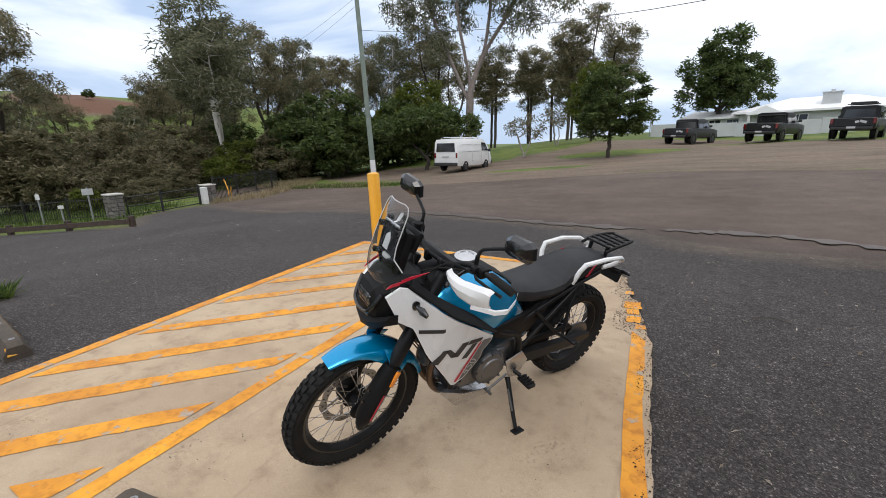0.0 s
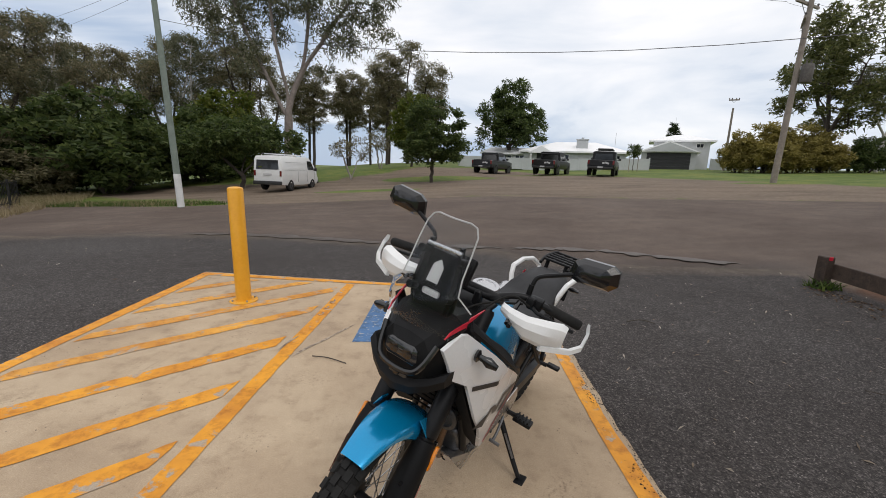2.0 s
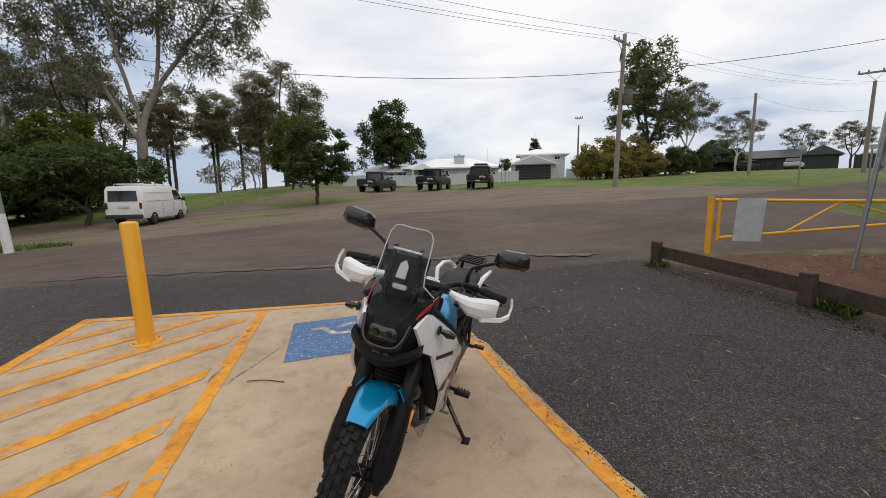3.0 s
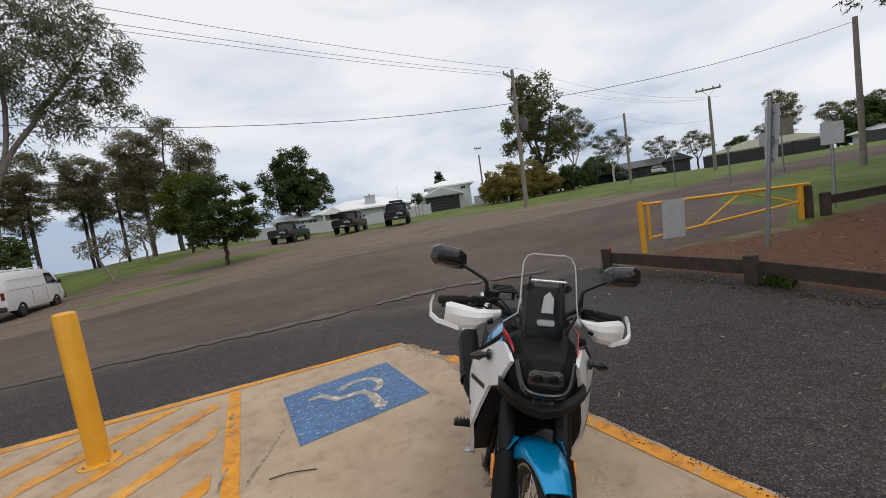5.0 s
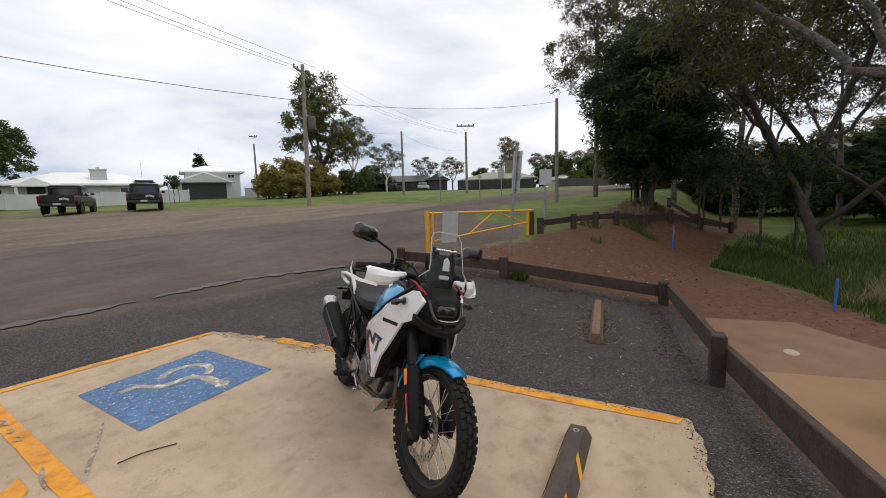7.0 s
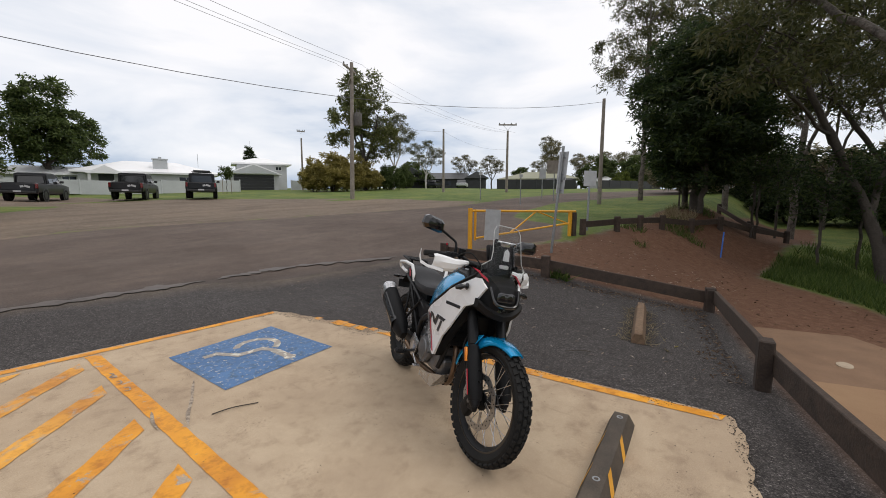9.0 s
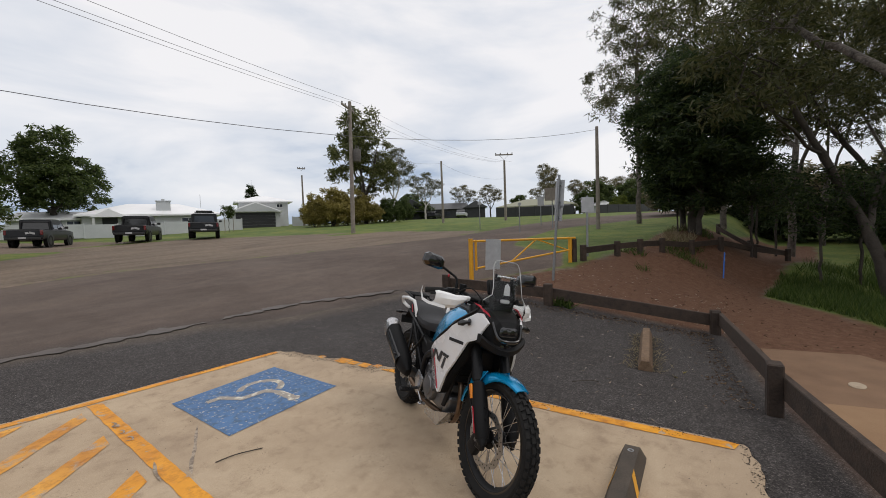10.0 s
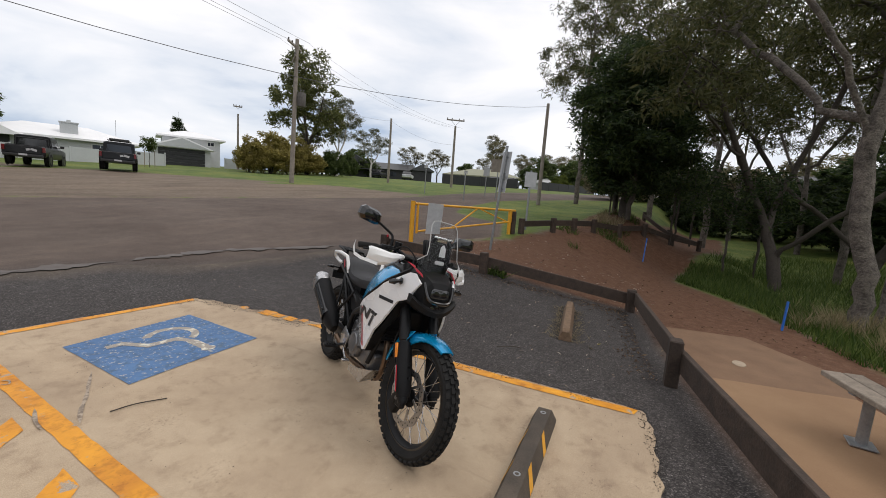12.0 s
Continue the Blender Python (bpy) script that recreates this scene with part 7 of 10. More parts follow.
M_car_red = surf("red_tail_lamp", (0.10, 0.006, 0.006), (0.17, 0.010, 0.009), 8, 0.2, 0, 0, 50, 0.5)
M_car_alloy = surf("dull_wheel_alloy", (0.06, 0.06, 0.065), (0.16, 0.16, 0.165), 10, 0.4, 0.7, 0, 60)
M_decal = surf("pale_tailgate_decal", (0.40, 0.40, 0.41), (0.55, 0.55, 0.56), 6, 0.5, 0, 0, 60)


def vehicle_wheel(parent, x, y, r, w):
    bm_ = bmesh.new()
    lathe(bm_, [(r * 0.62, -w / 2), (r * 0.92, -w / 2), (r, -w * 0.34), (r, w * 0.34), (r * 0.92, w / 2), (r * 0.62, w / 2)], 24, 'Y', Matrix.Translation((x, y, r)), True)
    t_ = part("wheel", bm_, M_rubber, parent, "black tyre")
    bm_ = bmesh.new()
    s_ = 1 if y > 0 else -1
    lathe(bm_, [(r * 0.64, s_ * w * 0.30), (r * 0.60, s_ * w * 0.42), (r * 0.20, s_ * w * 0.40), (r * 0.06, s_ * w * 0.44)], 18, 'Y', Matrix.Translation((x, y, r)))
    for k in range(6):
        a = 2 * math.pi * k / 6
        box(bm_, (x + r * 0.36 * math.cos(a), y + s_ * w * 0.43, r + r * 0.36 * math.sin(a)), (r * 0.5, 0.02, r * 0.11), 0, Matrix.Rotation(-a, 4, 'Y'))
    part("rim", bm_, M_car_alloy, t_, "alloy rim")


def ring_sec(x, hw, z0, z1, top=0.86, belly=0.94):
    return [(x, -hw * belly, z0), (x, -hw, z0 + 0.12), (x, -hw, z0 + (z1 - z0) * 0.62), (x, -hw * 0.985, z1 - 0.05), (x, -hw * top, z1), (x, hw * top, z1), (x, hw * 0.985, z1 - 0.05), (x, hw, z0 + (z1 - z0) * 0.62), (x, hw, z0 + 0.12), (x, hw * belly, z0)]


def ute(x, y, heading, paint, label, canopy=False, decal=True):
    ob = thing("pickup_truck", pose(x, y, land(x, y) - 0.01, math.degrees(math.atan(0.018)), 0, heading), label, "pickup truck", "parked pickup trucks")
    bm_ = bmesh.new()
    loft(bm_, [ring_sec(-2.62, 0.86, 0.60, 1.06), ring_sec(-2.55, 0.92, 0.52, 1.10), ring_sec(-1.2, 0.93, 0.46, 1.11), ring_sec(-0.6, 0.93, 0.44, 1.12), ring_sec(0.9, 0.93, 0.44, 1.12), ring_sec(1.7, 0.92, 0.46, 1.10), ring_sec(2.35, 0.88, 0.50, 1.03), ring_sec(2.60, 0.76, 0.56, 0.92)])
    for wx in (-1.62, 1.55):
        for s_ in (1, -1):
            lathe(bm_, [(0.47, 0.0), (0.49, 0.012), (0.42, 0.018)], 22, 'Y', Matrix.Translation((wx, s_ * 0.925, 0.42)) @ Matrix.Diagonal((1, s_, 1, 1)))
    body_ = part("body", bm_, paint, ob, smooth=30)
    bm_ = bmesh.new()
    zr = 1.80
    loft(bm_, [ring_sec(-0.92, 0.80, 1.08, zr - 0.03, 0.78, 1.06), ring_sec(-0.78, 0.80, 1.08, zr, 0.80, 1.08), ring_sec(0.20, 0.80, 1.08, zr + 0.02, 0.80, 1.08), ring_sec(0.62, 0.78, 1.08, zr - 0.03, 0.80, 1.10), ring_sec(1.30, 0.80, 1.06, 1.14, 0.9, 1.1)])
    cab_ = part("cab", bm_, paint, ob, smooth=30)
    for s_ in (1, -1):
        for x0, x1, xt0, xt1 in ((-0.10, 0.98, -0.08, 0.52), (-0.80, -0.18, -0.74, -0.16)):
            bm_ = bmesh.new()
            pts = [(x0, s_ * 0.846, 1.15), (x1, s_ * 0.846, 1.15), (xt1, s_ * 0.742, zr - 0.12), (xt0, s_ * 0.742, zr - 0.12)]
            plate(bm_, pts if s_ < 0 else pts[::-1], 0.012)
            part("side_window", bm_, M_car_glass, cab_)
        bm_ = bmesh.new()
        tube(bm_, [(0.72, s_ * 0.86, 1.20), (0.74, s_ * 0.98, 1.24)], 0.02, 6)
        box(bm_, (0.74, s_ * 1.02, 1.27), (0.10, 0.20, 0.16), 0.03)
        part("door_mirror", bm_, M_car_trim, cab_)
        bm_ = bmesh.new()
        box(bm_, (-2.585, s_ * 0.84, 0.93), (0.10, 0.14, 0.30), 0.02)
        part("tail_lamp", bm_, M_car_red, body_)
        bm_ = bmesh.new()
        for hx in (0.10, -0.72):
            box(bm_, (hx, s_ * 0.945, 1.0), (0.16, 0.02, 0.03), 0.006)
        part("door_handle", bm_, M_car_trim, body_)
    bm_ = bmesh.new()
    plate(bm_, [(-0.925, -0.66, 1.16), (-0.925, 0.66, 1.16), (-0.905, 0.58, zr - 0.12), (-0.905, -0.58, zr - 0.12)], -0.012)
    part("rear_window", bm_, M_car_glass, cab_)
    bm_ = bmesh.new()
    plate(bm_, [(1.32, 0.66, 1.15), (1.32, -0.66, 1.15), (0.68, -0.58, zr - 0.08), (0.68, 0.58, zr - 0.08)], 0.012)
    part("windscreen", bm_, M_car_glass, cab_)
    bm_ = bmesh.new()
    box(bm_, (-2.63, 0, 0.88), (0.05, 1.50, 0.42), 0.02)
    tg_ = part("tailgate", bm_, paint, body_)
    bm_ = bmesh.new()
    box(bm_, (-2.66, 0, 1.0), (0.02, 0.22, 0.06), 0.006)
    part("tailgate_handle", bm_, M_car_trim, body_)
    if decal:
        for yy, zz, ww, tilt in ((-0.42, 0.90, 0.28, 0.3), (-0.18, 0.90, 0.16, -0.25)):
            bm_ = bmesh.new()
            box(bm_, (-2.658, yy, zz), (0.004, ww, 0.12), 0.0, Matrix.Rotation(tilt, 4, 'X'))
            part("tailgate_decal", bm_, M_decal, body_)
    bm_ = bmesh.new()
    box(bm_, (-2.70, 0, 0.56), (0.20, 1.66, 0.16), 0.03, None, 2)
    part("rear_bumper", bm_, M_car_trim, ob)
    bm_ = bmesh.new()
    box(bm_, (-2.805, 0, 0.60), (0.01, 0.36, 0.10), 0.003)
    part("plate_bar", bm_, M_decal, ob)
    bm_ = bmesh.new()
    box(bm_, (2.58, 0, 0.58), (0.18, 1.62, 0.26), 0.05, None, 2)
    part("front_bumper", bm_, M_car_trim, ob)
    bm_ = bmesh.new()
    if canopy:
        for yy in (-0.6, 0.6):
            tube(bm_, [(-0.75, yy, zr + 0.10), (0.5, yy, zr + 0.10)], 0.02, 6)
        for xx in (-0.6, 0.35):
            tube(bm_, [(xx, -0.62, zr + 0.09), (xx, 0.62, zr + 0.09)], 0.02, 6)
        box(bm_, (-0.1, 0, zr + 0.16), (0.9, 1.05, 0.12), 0.03)
    else:
        tube(bm_, [(-1.0, -0.74, 1.08), (-0.98, -0.70, 1.62), (-0.98, 0.70, 1.62), (-1.0, 0.74, 1.08)], 0.035, 8)
        box(bm_, (-1.78, 0, 1.125), (1.5, 1.56, 0.03), 0.01)
    part("roof_rack" if canopy else "sports_bar", bm_, M_car_trim, ob)
    for wx in (-1.62, 1.55):
        for s_ in (1, -1):
            vehicle_wheel(ob, wx, s_ * 0.82, 0.39, 0.26)


ute(1.85, 36.2, 65, M_car_grey, "dark grey dual-cab pickup parked on the gravel by the grass")
ute(6.55, 33.4, 64, M_car_black, "black dual-cab pickup with a sports bar parked on gravel")
ute(10.1, 31.4, 68, M_car_black, "black dual-cab pickup with pale tailgate lettering on gravel", True)


def van(x, y, heading):
    ob = thing("van", pose(x, y, land(x, y) - 0.01, 0, 0, heading), "white delivery van with roof racks parked on the dirt verge", "van")

    def sec(xx, hw, z0, z1, rt=0.80):
        return [(xx, -hw * 0.94, z0), (xx, -hw, z0 + 0.15), (xx, -hw, z0 + (z1 - z0) * 0.5), (xx, -hw * 0.93, z1 - 0.22), (xx, -hw * rt, z1 - 0.03), (xx, 0, z1), (xx, hw * rt, z1 - 0.03), (xx, hw * 0.93, z1 - 0.22), (xx, hw, z0 + (z1 - z0) * 0.5), (xx, hw, z0 + 0.15), (xx, hw * 0.94, z0)]
    bm_ = bmesh.new()
    loft(bm_, [sec(-2.32, 0.80, 0.48, 1.86), sec(-2.28, 0.845, 0.36, 1.94), sec(-1.5, 0.85, 0.32, 1.98), sec(0.6, 0.85, 0.32, 1.98), sec(1.25, 0.85, 0.32, 1.92), sec(1.75, 0.845, 0.32, 1.52, 0.88), sec(2.15, 0.83, 0.34, 1.10, 0.9), sec(2.34, 0.74, 0.42, 0.92, 0.9)])
    body_ = part("body", bm_, M_car_white, ob, smooth=30)
    bm_ = bmesh.new()
    plate(bm_, [(-2.335, -0.66, 1.20), (-2.335, 0.66, 1.20), (-2.318, 0.62, 1.70), (-2.318, -0.62, 1.70)], -0.012)
    part("rear_window", bm_, M_car_glass, body_)
    bm_ = bmesh.new()
    plate(bm_, [(1.80, 0.70, 1.20), (1.80, -0.70, 1.20), (1.33, -0.62, 1.80), (1.33, 0.62, 1.80)], 0.014)
    part("windscreen", bm_, M_car_glass, body_)
    for s_ in (1, -1):
        for poly in ([(0.72, 1.20), (1.62, 1.20), (1.24, 1.70), (0.72, 1.72)],):
            bm_ = bmesh.new()
            pts = [(a, s_ * (0.858 if b < 1.5 else 0.792), b) for a, b in poly]
            plate(bm_, pts if s_ < 0 else pts[::-1], 0.010)
            part("side_window", bm_, M_car_glass, body_)
        bm_ = bmesh.new()
        for x0, x1 in ((-2.0, -0.55), (-0.45, 0.58)):
            for a, b, c_, d_ in ((x0, 1.18, x1, 1.18), (x0, 1.60, x1, 1.60)):
                tube(bm_, [(a, s_ * 0.853, b), (c_, s_ * 0.853, d_)], 0.008, 4)
        for xx in (-0.5, 0.64, 1.68):
            tube(bm_, [(xx, s_ * 0.853, 0.5), (xx, s_ * 0.856, 1.1)], 0.006, 4)
        part("panel_seam", bm_, M_car_trim, body_)
        bm_ = bmesh.new()
        box(bm_, (-2.325, s_ * 0.76, 0.98), (0.03, 0.12, 0.30), 0.01)
        part("tail_lamp", bm_, M_car_red, body_)
        bm_ = bmesh.new()
        box(bm_, (1.55, s_ * 0.98, 1.22), (0.09, 0.18, 0.20), 0.03)
        tube(bm_, [(1.55, s_ * 0.84, 1.16), (1.55, s_ * 0.95, 1.2)], 0.015, 6)
        part("door_mirror", bm_, M_car_trim, body_)
    bm_ = bmesh.new()
    box(bm_, (-2.37, 0, 0.46), (0.14, 1.66, 0.20), 0.03, None, 2)
    part("rear_bumper", bm_, M_car_trim, ob)
    bm_ = bmesh.new()
    box(bm_, (-2.345, 0.0, 0.92), (0.012, 0.5, 0.10), 0.003)
    part("plate_bar", bm_, M_decal, body_)
    bm_ = bmesh.new()
    box(bm_, (-2.34, 0.42, 1.28), (0.008, 0.24, 0.13), 0.002)
    part("rear_sticker", bm_, M_leaf_lime, body_)
    bm_ = bmesh.new()
    box(bm_, (2.30, 0, 0.46), (0.16, 1.60, 0.24), 0.04, None, 2)
    part("front_bumper", bm_, M_car_trim, ob)
    for xx in (-1.7, -0.5, 0.8):
        bm_ = bmesh.new()
        tube(bm_, [(xx, -0.70, 1.90), (xx, -0.68, 2.03), (xx, 0.68, 2.03), (xx, 0.70, 1.90)], 0.022, 6)
        part("roof_bar", bm_, M_car_white, ob)
    bm_ = bmesh.new()
    tube(bm_, [(-1.9, 0.55, 2.05), (1.0, 0.55, 2.05)], 0.03, 8)
    part("roof_tube", bm_, M_car_trim, ob)
    for wx in (-1.35, 1.35):
        for s_ in (1, -1):
            vehicle_wheel(ob, wx, s_ * 0.76, 0.32, 0.20)


van(-11.0, 22.8, 86)

# ---------- houses ----------
M_roof_white = surf("white_metal_roof", (0.82, 0.83, 0.84), (0.90, 0.90, 0.90), 1.2, 0.4, 0.0, 0.1, 8)
M_wall_white = surf("pale_grey_rendered_wall", (0.44, 0.45, 0.46), (0.56, 0.57, 0.58), 1.2, 0.75, 0, 0.2, 20)
M_fence_pale = surf("pale_panel_fence", (0.42, 0.44, 0.45), (0.54, 0.56, 0.57), 0.8, 0.6, 0, 0.1, 14)
M_wall_dark = surf("charcoal_cladding", (0.018, 0.019, 0.021), (0.040, 0.041, 0.044), 1.5, 0.65, 0, 0.2, 20)
M_roof_dark = surf("dark_metal_roof", (0.045, 0.047, 0.05), (0.085, 0.087, 0.09), 1.0, 0.45, 0.2, 0.1, 10)
# base colour is kept pale to hold the sky's glint on the panels
M_solar = surf("roof_panels_with_glint_colour", (0.40, 0.42, 0.45), (0.58, 0.60, 0.63), 1.5, 0.25, 0.3, 0, 10)
M_house_glass = surf("dark_window_glass", (0.012, 0.014, 0.017), (0.03, 0.034, 0.04), 1, 0.06, 0, 0, 10, rough_var=0.02)
M_olive = surf("olive_metal_roof", (0.20, 0.20, 0.13), (0.30, 0.30, 0.20), 1.0, 0.5, 0.1, 0.1, 10)
M_brick = surf("brown_brick_wall", (0.12, 0.075, 0.05), (0.22, 0.15, 0.11), 4, 0.85, 0, 0.4, 30)


def hip_roof(bm_, x0, y0, x1, y1, z0, z1, over=0.5, inset=None, ridge_dir='x'):
    x0, y0, x1, y1 = x0 - over, y0 - over, x1 + over, y1 + over
    i = inset if inset is not None else min(x1 - x0, y1 - y0) / 2
    lo = [bm_.verts.new(p) for p in ((x0, y0, z0), (x1, y0, z0), (x1, y1, z0), (x0, y1, z0))]
    lo2 = [bm_.verts.new((v.co.x, v.co.y, z0 - 0.18)) for v in lo]
    ym, xm = (y0 + y1) / 2, (x0 + x1) / 2
    if ridge_dir == 'x':
        a, b = bm_.verts.new((x0 + i, ym, z1)), bm_.verts.new((x1 - i, ym, z1))
        fs = ((lo[0], lo[1], b, a), (lo[1], lo[2], b), (lo[2], lo[3], a, b), (lo[3], lo[0], a))
    else:
        a, b = bm_.verts.new((xm, y0 + i, z1)), bm_.verts.new((xm, y1 - i, z1))
        fs = ((lo[0], lo[1], a), (lo[1], lo[2], b, a), (lo[2], lo[3], b), (lo[3], lo[0], a, b))
    for f_ in fs:
        bm_.faces.new(f_)
    for k in range(4):
        bm_.faces.new((lo2[k], lo2[(k + 1) % 4], lo[(k + 1) % 4], lo[k]))
    bm_.faces.new(lo2[::-1])


def window_in(parent, x, y, z, w, h, axis='y', frame_mat=None):
    """A window on the wall that faces the walk: frame, sill and pane."""
    fm = frame_mat or M_white_paint
    bm_ = bmesh.new()
    for dx, dz, sx, sz in ((-w / 2, 0, 0.08, h), (w / 2, 0, 0.08, h), (0, h / 2, w + 0.08, 0.08), (0, -h / 2, w + 0.08, 0.08), (0, 0, 0.05, h)):
        box(bm_, (x + dx, y - 0.03, z + dz), (sx, 0.07, sz), 0.0)
    win_ = part("window", bm_, fm, parent, "framed window")
    bm_ = bmesh.new()
    box(bm_, (x, y - 0.012, z), (w, 0.02, h))
    part("pane", bm_, M_house_glass, win_)


def house(m, label):
    return thing("house", m, label, "house", "houses")


h1 = house(pose(11.18, 48.92, land(11.2, 48.9) - 0.15, 0, 0, -15), "long low white house with a white metal roof")
bm = bmesh.new()
box(bm, (0.5, 4, 1.15), (11.5, 7.5, 2.3))
box(bm, (-7.5, 4.5, 1.0), (6.5, 5.5, 2.0))
part("wall", bm, M_wall_white, h1)
bm = bmesh.new()
hip_roof(bm, -5.2, 0.3, 6.3, 7.8, 2.25, 3.55, 0.6, 4.0)
hip_roof(bm, -10.6, 1.8, -4.5, 7.0, 1.95, 2.75, 0.5, 0.8)
part("roof", bm, M_roof_white, h1, "white metal hip roof", 0)
bm = bmesh.new()
box(bm, (1.4, 1.5, 2.9), (1.3, 0.9, 1.5), 0.02)
box(bm, (1.4, 1.5, 3.68), (1.45, 1.05, 0.10), 0.01)
box(bm, (1.4, 1.5, 3.82), (0.3, 0.3, 0.22), 0.02)
part("chimney", bm, M_fence_pale, h1, "pale rendered chimney")
bm = bmesh.new()
vs = [bm.verts.new(p) for p in ((-4.6, -0.9, 1.95), (-1.6, -0.9, 1.95), (-3.1, -0.9, 2.75), (-4.6, 2.0, 1.95), (-1.6, 2.0, 1.95), (-3.1, 2.6, 2.75))]
for q in ((0, 1, 2), (1, 4, 5, 2), (3, 0, 2, 5), (0, 3, 4, 1)):
    bm.faces.new([vs[k] for k in q])
part("porch_roof", bm, M_roof_white, h1, "small gabled porch roof", 0)
for xx in (-4.3, -1.9):
    bm = bmesh.new()
    box(bm, (xx, -0.7, 0.98), (0.22, 0.22, 1.95), 0.01)
    part("porch_post", bm, M_white_paint, h1)
bm = bmesh.new()
box(bm, (-3.1, 0.22, 1.0), (1.2, 0.08, 2.0), 0.01)
part("door", bm, M_wall_dark, h1, "dark front door")
for xx in (-9.2, -7.6, -6.0):
    window_in(h1, xx, 1.72, 1.35, 1.1, 0.7)
for xx in (-0.6, 3.6, 5.0):
    window_in(h1, xx, 0.22, 1.5, 1.3, 0.7)
bm = bmesh.new()
tube(bm, [(5.2, 5, 3.2), (5.2, 5, 4.8)], 0.02, 5)
part("aerial", bm, M_galv, h1)


def panel_fence(a, b, h, label, mat=M_fence_pale, step=2.4):
    a, b = Vector((a[0], a[1], land(*a) - 0.05)), Vector((b[0], b[1], land(*b) - 0.05))
    ob = thing("panel_fence", Matrix.Translation(a), label, "fence", "panel fences")
    d = b - a
    n_ = max(1, round(d.length / step))
    an = math.atan2(d.y, d.x)
    for k in range(n_):
        bm_ = bmesh.new()
        c = d * ((k + 0.5) / n_)
        box(bm_, c + Vector((0, 0, h / 2)), (d.length / n_ - 0.03, 0.05, h), 0.006, Matrix.Rotation(an, 4, 'Z'))
        part("panel", bm_, mat, ob)
    for k in range(n_ + 1):
        bm_ = bmesh.new()
        box(bm_, d * (k / n_) + Vector((0, 0, h / 2 + 0.04)), (0.10, 0.10, h + 0.08), 0.006)
        part("fence_post", bm_, mat, ob)


panel_fence((-1.51, 47.67), (7.99, 45.94), 1.25, "pale grey panel fence in front of the white house")
panel_fence((9.17, 45.59), (18.67, 44.41), 1.25, "pale grey panel fence in front of the white house")
panel_fence((26.29, 46.98), (30.96, 46.62), 1.2, "pale grey panel fence beside the garage")

h2 = house(pose(23.00, 50.00, land(23.0, 50.0) - 0.1, 0, 0, -22), "white two-storey house with a gabled double garage")
bm = bmesh.new()
box(bm, (0, 3, 1.05), (5.8, 6.0, 2.1))
box(bm, (1.5, 8.5, 1.95), (6.4, 5.0, 3.9))
part("wall", bm, M_wall_white, h2)
bm = bmesh.new()
vs = [bm.verts.new(p) for p in ((-3.3, -0.5, 2.05), (3.3, -0.5, 2.05), (0, -0.5, 3.35), (-3.3, 6.4, 2.05), (3.3, 6.4, 2.05), (0, 6.4, 3.35))]
for q in ((0, 1, 2), (1, 4, 5, 2), (3, 0, 2, 5), (0, 3, 4, 1), (3, 5, 4)):
    bm.faces.new([vs[k] for k in q])
part("garage_roof", bm, M_roof_white, h2, "white gable roof", 0)
bm = bmesh.new()
plate(bm, [(-2.75, -0.53, 2.12), (2.75, -0.53, 2.12), (0, -0.53, 3.16)], 0.03)
part("gable", bm, M_fence_pale, h2, "pale gable panel")
bm = bmesh.new()
hip_roof(bm, -1.7, 6.0, 4.7, 11.0, 3.85, 4.75, 0.6)
part("roof", bm, M_roof_white, h2, "white metal hip roof", 0)
bm = bmesh.new()
for k in range(5):
    box(bm, (0, -0.03, 0.22 + 0.39 * k), (4.6, 0.06, 0.37), 0.01)
part("garage_door", bm, M_wall_dark, h2, "dark sectional garage door")
window_in(h2, 0.2, 5.97, 3.3, 1.0, 0.6)
window_in(h2, 3.6, 5.97, 3.2, 0.8, 0.5)

h3 = house(pose(61.40, 54.47, land(61.4, 54.5) - 0.1, 0, 0, -52), "charcoal clad house with a dark roof and roof panels")
bm = bmesh.new()
box(bm, (-4.2, 4, 1.7), (4.8, 7, 3.4))
box(bm, (3.0, 4.5, 1.1), (11, 6, 2.2))
box(bm, (9.2, 3.5, 1.2), (4.0, 7, 2.4))
part("wall", bm, M_wall_dark, h3)
bm = bmesh.new()
for x0, x1, y0, y1, z0, z1 in ((-7.0, -1.4, 0, 8, 3.0, 4.5), (-1.6, 7.6, 1, 8, 2.1, 3.5), (6.8, 11.8, -0.4, 7.4, 2.2, 3.6)):
    xm = (x0 + x1) / 2
    if x1 - x0 < 6:
        vs = [bm.verts.new(p) for p in ((x0, y0, z0), (x1, y0, z0), (xm, y0, z1), (x0, y1, z0), (x1, y1, z0), (xm, y1, z1))]
        qs = ((0, 1, 2), (1, 4, 5, 2), (3, 0, 2, 5), (0, 3, 4, 1), (3, 5, 4))
    else:
        ym = (y0 + y1) / 2
        vs = [bm.verts.new(p) for p in ((x0, y0, z0), (x0, y1, z0), (x0, ym, z1), (x1, y0, z0), (x1, y1, z0), (x1, ym, z1))]
        qs = ((0, 2, 1), (0, 3, 5, 2), (1, 2, 5, 4), (0, 1, 4, 3), (3, 4, 5))
    for q in qs:
        bm.faces.new([vs[k] for k in q])
part("roof", bm, M_roof_dark, h3, "dark metal gable roofs", 0)
bm = bmesh.new()
plate(bm, [(-1.55, 0.2, 3.09), (-1.55, 7.6, 3.09), (-3.9, 7.6, 4.36), (-3.9, 0.2, 4.36)], 0.05)
plate(bm, [(11.6, 0.0, 2.30), (11.6, 6.6, 2.30), (9.5, 6.6, 3.50), (9.5, 0.0, 3.50)], 0.05)
part("roof_panel", bm, M_solar, h3, "roof panels with the sky's glint in their pale colour")
